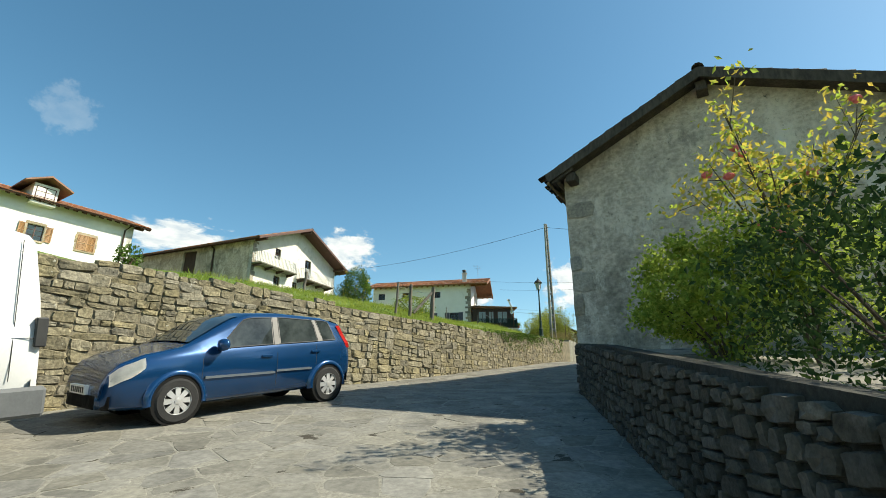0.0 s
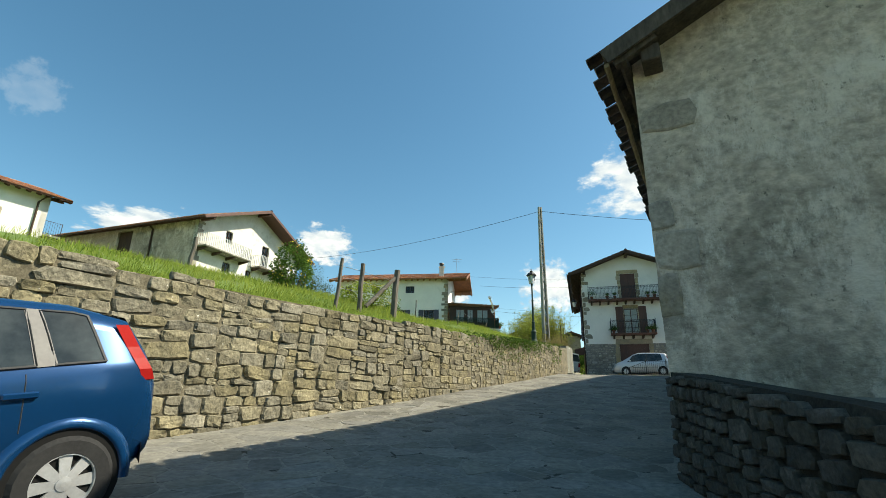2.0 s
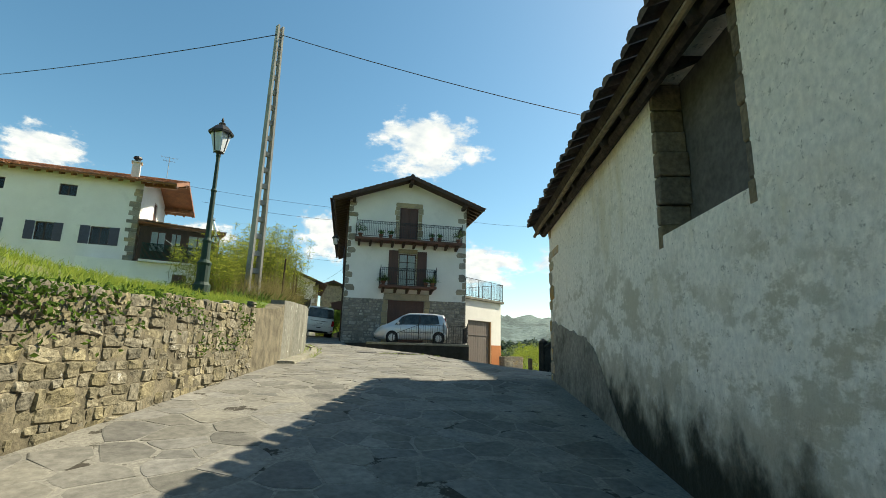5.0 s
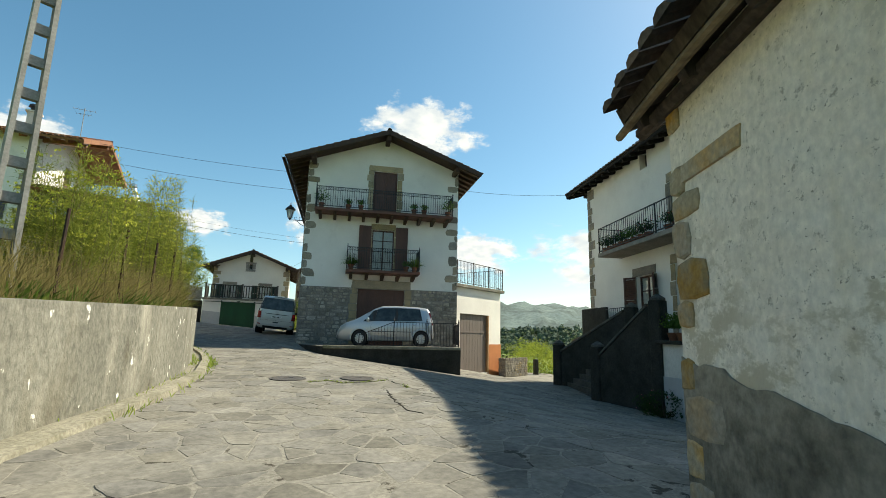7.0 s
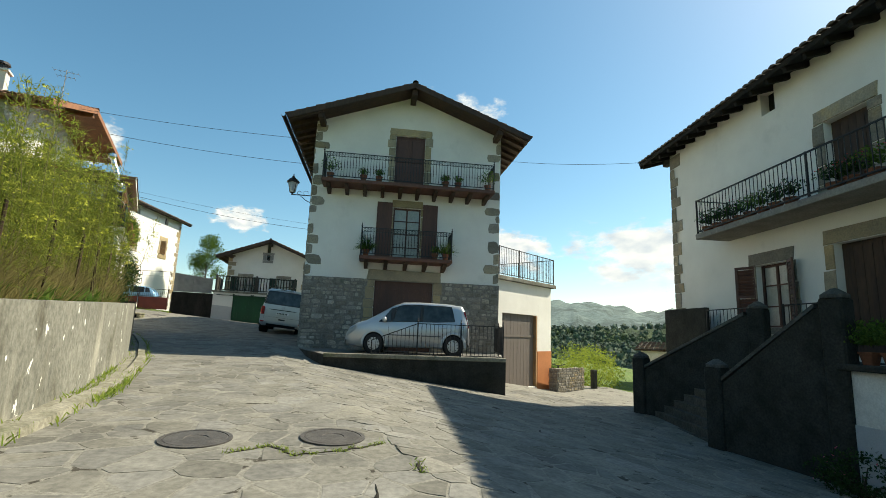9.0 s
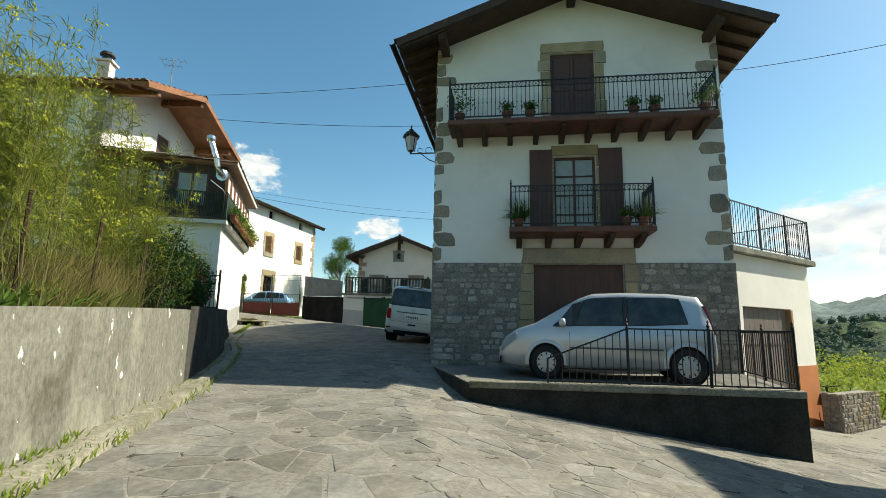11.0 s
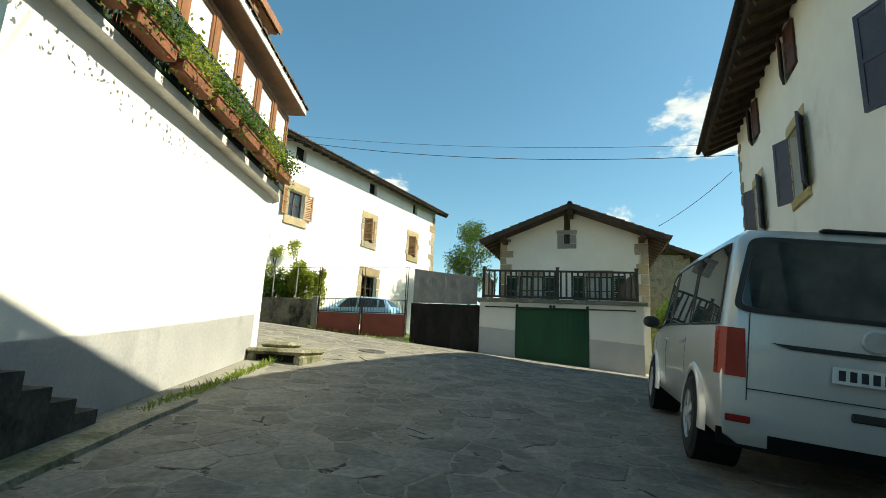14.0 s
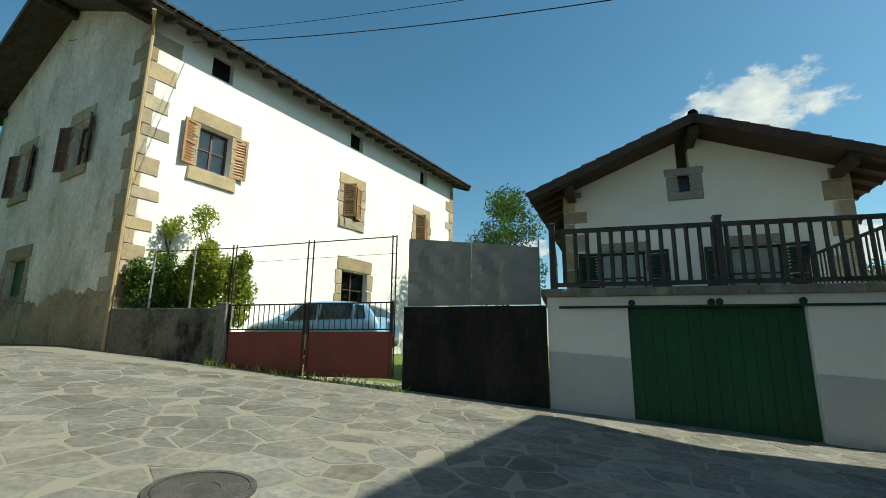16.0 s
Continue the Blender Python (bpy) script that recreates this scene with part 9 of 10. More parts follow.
def rose_bush():
    rng = random.Random(33)
    t = thing("rose_bush", Matrix.Translation((4.75, 6.15, 1.6)), "tall rose bush with yellow-green leaves and pink blooms", "rose bush")
    stems, tips = B(), []
    for k in range(11):
        a = rng.uniform(0, math.tau)
        reach = rng.uniform(0.25, 1.25)
        h = rng.uniform(2.0, 3.55)
        p = [Vector((0, 0, 0)), Vector((math.cos(a) * reach * 0.3, math.sin(a) * reach * 0.3, h * 0.55)), Vector((math.cos(a) * reach, math.sin(a) * reach, h))]
        tube(stems, p, 0.02, 5, 0.006)
        for j in range(4):
            q = p[1].lerp(p[2], 0.2 + 0.25 * j) + Vector((rng.gauss(0, 0.2), rng.gauss(0, 0.2), rng.gauss(0.1, 0.15)))
            tube(stems, [p[1].lerp(p[2], 0.15 + 0.22 * j), q], 0.008, 4, 0.004)
            tips.append(q)
        tips += [p[2], p[1].lerp(p[2], 0.5), p[1].lerp(p[2], 0.75)]
    part("branchwork", stems, BARK, t)
    bm = B()
    for q in tips:
        for i in range(26):
            leaf_quad(bm, q + Vector((rng.gauss(0, 0.13), rng.gauss(0, 0.13), rng.gauss(0, 0.11))), rng, 0.10)
    part("foliage", bm, LEAF_ROSE, t)
    for q in rng.sample(tips, 13):
        bm = B()
        bloom(bm, q + Vector((0, 0, 0.06)), rng)
        part("rose_bloom", bm, PETAL_PINK, t)


rose_bush()


# fennel and weeds behind the concrete wall
def fennel(at, h, seed):
    rng = random.Random(seed)
    t = thing("fennel_clump", Matrix.Translation(at), "tall feathery yellow-green fennel behind the concrete wall", "fennel", "fennel clumps")
    st, lf, um = B(), B(), B()
    for k in range(40):
        a, r = rng.uniform(0, math.tau), rng.uniform(0.02, 0.85)
        foot = Vector((math.cos(a) * r, math.sin(a) * r, 0))
        hh = h * rng.uniform(0.4, 1.08)
        top = foot + Vector((rng.gauss(0, 0.16), rng.gauss(0, 0.16), hh))
        tube(st, [foot, foot.lerp(top, 0.5) + Vector((rng.gauss(0, 0.05), rng.gauss(0, 0.05), 0)), top], 0.0055, 4, 0.003)
        for j in range(34):
            u = rng.uniform(0.1, 1.0) if j % 3 == 0 else rng.uniform(0.5, 1.0)
            p = foot.lerp(top, u)
            d = Vector((rng.gauss(0, 1), rng.gauss(0, 1), rng.uniform(0.1, 1.2))).normalized()
            for q in range(5):
                leaf_blade(lf, p + d * 0.04 * q, (d + Vector((rng.gauss(0, 0.5), rng.gauss(0, 0.5), rng.gauss(0, 0.5)))).normalized(), rng.uniform(0.08, 0.18), 0.0065, rng)
        heads = [top] + [foot.lerp(top, rng.uniform(0.72, 0.95)) + Vector((rng.gauss(0, 0.14), rng.gauss(0, 0.14), 0)) for i in range(2)]
        for c in heads:
            for j in range(9):
                a2, rr = rng.uniform(0, math.tau), rng.uniform(0, 0.11)
                leaf_quad(um, c + Vector((math.cos(a2) * rr, math.sin(a2) * rr, rng.uniform(-0.01, 0.02))), rng, 0.045, 0.5)
    tagged(part("stalk", st, STALK, t), kind="stuff")
    tagged(part("foliage", lf, FENNEL, t), kind="stuff")
    tagged(part("umbel", um, UMBEL, t), kind="stuff")
    return t


kinds = [fennel((edge_x(31.5) - 0.9, 31.5, wall_top(31.5) - 0.05), 2.1, 1), fennel((edge_x(36) - 1.1, 36.0, wall_top(36) - 0.05), 2.9, 2), fennel((edge_x(38.6) - 1.0, 38.6, wall_top(38.6) - 0.05), 3.2, 4)]
rng = random.Random(77)
for k in range(14):
    y = 30.3 + k * 1.08
    x = edge_x(y) - rng.uniform(0.75, 2.3)
    tall = 0.72 if y < 36 else 0.95 if y < 42 else 0.78
    copy_thing(kinds[0 if y < 33 else 1 + k % 2], Matrix.Translation((x, y, wall_top(y) - 0.05)) @ pose(0, 0, 0, 0, 0, rng.uniform(0, 360)) @ Matrix.Diagonal((1, 1, tall * rng.uniform(0.85, 1.08), 1)))


def weeds(name, y0, y1, d0, d1, count, h, mat, seed, label, w=0.018):
    """Uncounted blades over a strip of the bank, in one mesh."""
    rng = random.Random(seed)
    bm = B()
    for i in range(count):
        y = rng.uniform(y0, y1)
        d = d0 + (d1 - d0) * rng.random() ** 1.5
        x = edge_x(y) - d
        if noise.noise((x * 0.9, y * 0.9, seed)) < -0.25:
            continue
        z = land_z(x, y) if d > 0.3 else wall_top(y) - 0.05
        dr = Vector((rng.gauss(0, 0.45), rng.gauss(0, 0.45), 1)).normalized()
        leaf_blade(bm, Vector((x, y, z - 0.02)), dr, h * rng.uniform(0.5, 1.4), w, rng)
    return solo(name, bm, mat, label, "grass", "stuff")


weeds("bank_grass", 10.5, 30, 0.25, 3.4, 26000, 0.12, GRASS_BLADE, 3, "long green grass along the top of the wall", 0.008)
weeds("bank_grass", 14, 30, 0.6, 6.0, 9000, 0.17, LEAF_LIME, 5, "tall pale meadow grass on the bank", 0.007)
weeds("wall_weeds", 29.5, 41.0, 0.35, 1.4, 5200, 0.30, LEAF_GREEN, 7, "green weeds behind the concrete wall", 0.03)
weeds("wall_weeds", 29.5, 41.0, 0.3, 2.2, 9000, 0.75, DRY, 8, "dry stems behind the concrete wall", 0.006)


def kerb_grass():
    rng = random.Random(12)
    bm = B()
    for i in range(1500):
        y = rng.choice((rng.uniform(35.5, 39), rng.uniform(53, 57.5), rng.uniform(30, 50)))
        x = edge_x(y) + (rng.choice((0.1, 0.46)) if y < 52 else 0.15) + rng.gauss(0, 0.05)
        leaf_blade(bm, Vector((x, y, road_z(x, y) + 0.03)), Vector((rng.gauss(0, 0.6), rng.gauss(0, 0.6), 1)).normalized(), rng.uniform(0.05, 0.16), 0.014, rng)
    for i in range(200):
        x = rng.uniform(5.0, 9.4)
        y = 66.25 - (x - 5.4) * 0.16 + rng.gauss(0, 0.08)
        leaf_blade(bm, Vector((x, y, road_z(x, y))), Vector((rng.gauss(0, 0.6), rng.gauss(0, 0.6), 1)).normalized(), rng.uniform(0.08, 0.25), 0.016, rng)
    solo("kerb_grass", bm, GRASS_BLADE, "small grass tufts along kerb and yard wall", "grass", "stuff")


kerb_grass()


def ivy():
    rng = random.Random(44)
    bm = B()
    for i in range(1500):
        y = rng.gauss(21.4, 1.0)
        drop = abs(rng.gauss(0, 0.15)) * (1.3 + noise.noise((y * 1.7, 0, 0)))
        x = edge_x(y) + 0.10 + rng.uniform(0, 0.06)
        leaf_quad(bm, Vector((x, y, wall_top(y) + 0.06 - drop)), rng, 0.065)
    for i in range(2000):
        y = rng.uniform(19.6, 26.5)
        drop = rng.random() ** 1.6 * 0.7
        if noise.noise((y * 1.1, drop * 2.3, 3)) < 0.12:
            continue
        leaf_quad(bm, Vector((edge_x(y) + 0.07 + rng.uniform(0, 0.05), y, wall_top(y) - drop)), rng, 0.05)
    for i in range(700):
        y = rng.uniform(19, 25)
        leaf_quad(bm, Vector((edge_x(y) - rng.uniform(-0.05, 0.35), y, wall_top(y) + rng.uniform(-0.06, 0.1))), rng, 0.06)
    solo("ivy", bm, LEAF_GREEN, "ivy hanging over the top of the stone wall", "ivy", "stuff")


ivy()
# hedge and bushes behind the darker end of the wall
shrub("hedge", (9.15, 42.3, 4.85), (0.55, 1.0, 0.75), 3800, 0.06, LEAF_DARK, "dark green clipped hedge over the wall", 41, gaps=3)
shrub("yard_bush", (8.2, 45.4, 4.75), (0.8, 1.4, 0.6), 4200, 0.075, LEAF_DARK, "dark flowering bush in the front yard", 42, petals=(PETAL_RED, 60, 0.06))
shrub("yard_bush", (7.35, 49.0, 5.0), (0.85, 1.1, 0.9), 7500, 0.065, LEAF_DARK, "dark bush with red flowers behind the yard wall", 43, petals=(PETAL_RED, 70, 0.07))
shrub("yard_bush", (7.6, 47.4, 4.9), (0.95, 1.1, 0.66), 6000, 0.075, LEAF_DARK, "dark bush with red flowers behind the yard wall", 49, petals=(PETAL_RED, 50, 0.07))
shrub("yard_bush", (6.0, 48.6, 5.0), (1.1, 1.3, 1.0), 6000, 0.08, LEAF_DARK, "tall dark bush in the front yard", 50)
shrub("yard_bush", (5.2, 45.5, 4.9), (1.5, 1.6, 0.8), 3500, 0.08, LEAF_GREEN, "green bush in the front yard", 44)
for fx, fy, fs in ((6.3, 49.4, 0.8), (7.3, 50.0, 0.72)):
    copy_thing(kinds[2], Matrix.Translation((fx, fy, 4.95)) @ Matrix.Diagonal((0.6, 0.6, fs, 1)))
shrub("bank_bush", (-3.3, 19.7, 4.55), (0.62, 0.62, 0.95), 4600, 0.075, LEAF_GREEN, "round ivy-clad stump on the bank", 45, petals=(PETAL_YELLOW, 160, 0.06), gaps=2.5)
shrub("bank_bush", (-1.05, 29.2, 5.0), (0.75, 0.7, 0.75), 3000, 0.07, LEAF_GREEN, "dark leafy bush high on the bank", 47, petals=(PETAL_PINK, 25, 0.06))
shrub("bank_bush", (-0.9, 18.3, 4.1), (0.8, 0.7, 0.45), 2200, 0.06, LEAF_LIME, "yellow-flowering bush by the fence posts", 46, petals=(PETAL_YELLOW, 60, 0.05))
tree((-7.8, 41.5, 6.3), 5.3, 1.9, 4200, 0.10, LEAF_OLIVE, "small grey-green olive tree on the bank", 47)
shrub("wall_bush", (-7.6, 11.8, 4.25), (0.32, 0.32, 0.36), 420, 0.09, LEAF_GREEN, "small leafy shrub on the bank", 48)
# yard shrubs before the long house
shrub("yard_shrub", (4.6, 67.35, 5.85), (1.0, 0.65, 1.1), 15000, 0.09, LEAF_LIME, "bright green leafy shrub behind the yard wall", 51, lobes=16)
shrub("yard_shrub", (3.05, 67.3, 5.8), (1.1, 0.6, 1.0), 13000, 0.08, LEAF_GREEN, "leafy green shrub behind the yard wall", 52, lobes=16)
tree((3.7, 68.0, 5.8), 3.6, 0.6, 1500, 0.09, LEAF_LIME, "thin young tree before the long house", 53, 0.03)
tree((2.9, 67.6, 5.8), 3.2, 0.5, 1200, 0.09, LEAF_LIME, "thin young tree before the long house", 54, 0.03)
tree((11.2, 77.5, 5.5), 7.2, 1.9, 8500, 0.13, LEAF_GREEN, "slender grey-green tree behind the yard wall", 55)
# greenery past the small house, with a pale path and a low wall
for k, (x, y, z, h, sp, m) in enumerate(((22.6, 73.5, 3.8, 4.0, 1.9, LEAF_GREEN), (25.6, 72.0, 3.6, 6.4, 2.2, LEAF_GREEN), (23.8, 70.6, 3.8, 2.6, 1.3, LEAF_LIME), (26.8, 68.8, 3.6, 4.6, 2.0, LEAF_GREEN), (29.5, 74, 2.8, 6.5, 2.8, LEAF_OLIVE), (24.4, 76.0, 3.6, 5.0, 2.2, LEAF_GREEN), (28.2, 70.5, 3.2, 5.6, 2.2, LEAF_GREEN))):
    tree((x, y, z), h, sp, 15000, 0.125, m, "leafy garden tree past the small house", 60 + k)
shrub("garden_shrub", (22.3, 68.6, 4.2), (1.3, 1.0, 0.6), 3600, 0.08, LEAF_GREEN, "low garden shrub past the small house", 68)
for k, (x, y, r) in enumerate(((23.4, 71.2, 1.5), (25.0, 69.6, 1.6), (21.8, 74.0, 1.4), (27.2, 71.0, 1.8))):
    shrub("garden_shrub", (x, y, 3.9), (r, r, r * 0.9), 4200, 0.10, LEAF_GREEN if k % 2 else LEAF_PALE, "dense green garden shrub past the small house", 90 + k)
shrub("garden_shrub", (20.6, 71.5, 4.3), (1.0, 1.2, 0.55), 3000, 0.08, LEAF_LIME, "low garden shrub past the small house", 69)
bm = B()
pathway = [(18.4, 62.5), (19.4, 66.0), (20.2, 70.0), (21.0, 75.0)]
rows = [[bm.verts.new((x + o, y, max(road_z(x, y), 4.2) + 0.05)) for o in (-0.9, 0.9)] for x, y in pathway]
for a, b in zip(rows, rows[1:]):
    bm.faces.new((a[0], a[1], b[1], b[0]))
bmesh.ops.solidify(bm, geom=bm.faces[:], thickness=0.12)
bmesh.ops.recalc_face_normals(bm, faces=bm.faces)
solo("pathway", bm, KERB, "pale concrete path beside the small house", "path", "structure")
bm = B()
for (xa, ya), (xb, yb) in zip(pathway, pathway[1:]):
    A, C = Vector((xa + 1.5, ya, 0)), Vector((xb + 1.5, yb, 0))
    box(bm, 0, (C - A).length, 0, 0.3, 3.6, 4.85, 0.02, m=frame_on(A, C - A))
solo("wall_8", bm, STONE_DARK, "low dark stone garden wall along the path", "wall", "structure")
# slope below the annex
for k, (x, y, z, r, m) in enumerate(((30.5, 47.5, 1.8, 1.7, LEAF_LIME), (33.0, 51.0, 1.2, 2.1, LEAF_LIME), (35.5, 46.0, 1.0, 1.8, LEAF_GREEN), (29.0, 50.5, 1.8, 1.4, LEAF_GREEN), (38.0, 43.5, 0.4, 1.6, LEAF_GREEN))):
    shrub("slope_bush", (x, y, z - 0.6), (r, r, r * 0.85), 3600, 0.12, m, "leafy bush on the slope below the lane", 70 + k)
shrub("stair_bush", (20.85, 31.6, 2.15), (0.75, 0.6, 0.42), 2600, 0.06, LEAF_DARK, "low flowering bush at the foot of the stair", 81, petals=(PETAL_PINK, 30, 0.04))


# small white shed down the slope
def shed():
    M = frame_on((33.2, 46.55, 0), (0.6, -0.8))
    t = thing("white_shed", M, "small white shed with a tiled roof down the slope", "shed")
    part("wall", wall_bm(7.5, -3.0, 3.95, 0.3, [(0.5, 1.15, 0.6, 3.1), (3.2, 4.0, 2.2, 3.1)]), WHITE_OLD, t)
    w = part("wall", wall_bm(4.0, -3.0, 3.95, 0.3), WHITE_OLD, t)
    w.matrix_basis = pose(0, 4.3, 0, 0, 0, -90)
    bm = B()
    box(bm, 0.5, 1.15, 0.1, 0.15, 0.6, 3.1)
    part("door", bm, WOOD_DARK, t)
    window(t, Matrix.Translation((3.2, 0, 2.2)), 0.8, 0.9, 0.12, WOOD_DARK, None, curtain=False)
    bm = B()
    box(bm, -0.3, 7.8, -0.3, 4.5, 3.95, 4.03)
    r = part("roof", bm, WOOD_DARK, t)
    bm = B()
    tile_field(bm, 8.1, 4.8, pose(-0.3, -0.3, 4.04, 4))
    tagged(part("tiles", bm, TILE_OLD, r), kind="stuff")


shed()


# ---- distance ----
def hill(name, near, far, yaw0, yaw1, elev, base, bump, mat, label, seed, n=150, rows=14):
    """A wooded ridge round the valley: its foot at near metres, its crest at far, the crest's height by elev(yaw)."""
    bm = B()
    grid = []
    ctr = Vector((12, 30, 4.5))
    for i in range(n + 1):
        yaw = radians(yaw0 + (yaw1 - yaw0) * i / n)
        row = []
        for k in range(rows + 1):
            u = k / rows
            d = near + (far - near) * u
            top = math.tan(radians(elev(math.degrees(yaw)))) * far
            z = base + (top - base) * smooth(0, 1, u) + bump * noise.noise((yaw * 40 + seed, u * 9, 0)) * (0.3 + u) + bump * 0.8 * noise.noise((yaw * 130, u * 30, seed))
            row.append(bm.verts.new((ctr.x + d * math.sin(yaw), ctr.y + d * math.cos(yaw), ctr.z + z)))
        grid.append(row)
    for a, b in zip(grid, grid[1:]):
        for k in range(rows):
            bm.faces.new((a[k], b[k], b[k + 1], a[k + 1]))
    bmesh.ops.recalc_face_normals(bm, faces=bm.faces)
    return solo(name, bm, mat, label, "hill", "structure", smooth=True)


# the haze of distance is put into this pale bluish colour
FIELD = material("hazy_meadow_hill", (0.165, 0.215, 0.19), (0.12, 0.165, 0.155), 1.0, scale=0.012, grain=0.1, grain_amount=0.35, bump=0.6, bump_scale=0.08, third=(0.085, 0.115, 0.105), third_scale=0.01, third_lo=0.46, third_hi=0.54, depth=5.0)
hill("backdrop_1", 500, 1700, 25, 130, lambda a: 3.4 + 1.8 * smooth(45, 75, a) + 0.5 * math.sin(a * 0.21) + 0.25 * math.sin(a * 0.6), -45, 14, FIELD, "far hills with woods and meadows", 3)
hill("backdrop_2", 240, 520, 30, 125, lambda a: 1.0 + 0.6 * math.sin(a * 0.13) + 0.9 * smooth(62, 90, a), -40, 4, FOREST, "wooded slope across the valley", 9, 260, 18)
hill("backdrop_3", 110, 230, 25, 120, lambda a: -0.9 + 0.8 * math.sin(a * 0.25) * 0.6, -27, 1.6, FOREST, "tree-covered valley side", 15, 240, 16)


def woods():
    """Crowns of the valley's trees: rounded, knobbly, too many to count."""
    rng, draw = random.Random(31), np.random.default_rng(31)
    base = B()
    bmesh.ops.create_icosphere(base, subdivisions=1, radius=1)
    ico = [v.co.copy() for v in base.verts]
    tri = [tuple(v.index for v in f.verts) for f in base.faces]
    base.free()
    verts, faces = [], []
    for i in range(9000):
        yaw = radians(rng.uniform(32, 88))
        d = 62 * (520 / 62) ** rng.random()
        x, y = 12 + d * math.sin(yaw), 30 + d * math.cos(yaw)
        z = land_z(x, y)
        if d > 110:
            z = 4.5 - 27 + (25 + math.tan(radians(-0.9)) * 230) * smooth(110, 230, d)
        if d > 240:
            top = math.tan(radians(1.0 + 0.6 * math.sin(math.degrees(yaw) * 0.13) + 0.9 * smooth(62, 90, math.degrees(yaw)))) * 520
            z = 4.5 - 40 + (top + 40) * smooth(240, 520, d)
        if noise.noise((x * 0.02, y * 0.02, 3)) < -0.18:
            continue
        r = rng.uniform(0.7, 1.7) * (1 + d / 300)
        tall = rng.uniform(0.85, 1.5)
        k = len(verts)
        verts += [(x + c.x * r * 0.8, y + c.y * r * 0.8, z + r * 0.5 + c.z * r * 0.8 * tall) for c in ico]
        faces += [tuple(k + q for q in t) for t in tri]
        # sprays of leaves all over the crown
        n = 46 if d < 130 else 24
        out = draw.normal(size=(n, 3))
        out /= np.linalg.norm(out, axis=1)[:, None]
        out[:, 2] = np.abs(out[:, 2]) * 1.1 - 0.15
        at = np.array((x, y, z + r * 0.5)) + out * (1, 1, tall) * r * draw.uniform(0.75, 1.12, (n, 1))
        u, v = draw.normal(size=(n, 3)), draw.normal(size=(n, 3))
        half = r * draw.uniform(0.12, 0.30, (n, 1))
        u, v = u / np.linalg.norm(u, axis=1)[:, None] * half, v / np.linalg.norm(v, axis=1)[:, None] * half
        k = len(verts)
        verts += np.stack((at - u, at - v * 0.7, at + u, at + v * 0.8), 1).reshape(-1, 3).tolist()
        faces += [(k + 4 * q, k + 4 * q + 1, k + 4 * q + 2, k + 4 * q + 3) for q in range(n)]
    me = bpy.data.meshes.new("valley_woods")
    me.from_pydata(verts, [], faces)
    me.materials.append(CROWNS)
    ob = new("valley_woods", me)
    tagged(ob, "mixed green trees covering the valley sides", "wood", kind="stuff")


# valley haze is mixed into these paler, bluer greens
CROWNS = material("hazy_tree_crowns", (0.12, 0.155, 0.095), (0.08, 0.11, 0.075), 1.0, scale=0.12, grain=1.3, grain_amount=0.5, bump=0, third=(0.16, 0.19, 0.08), third_scale=0.05, third_lo=0.5, third_hi=0.62, vary=0.3, island=True)
woods()


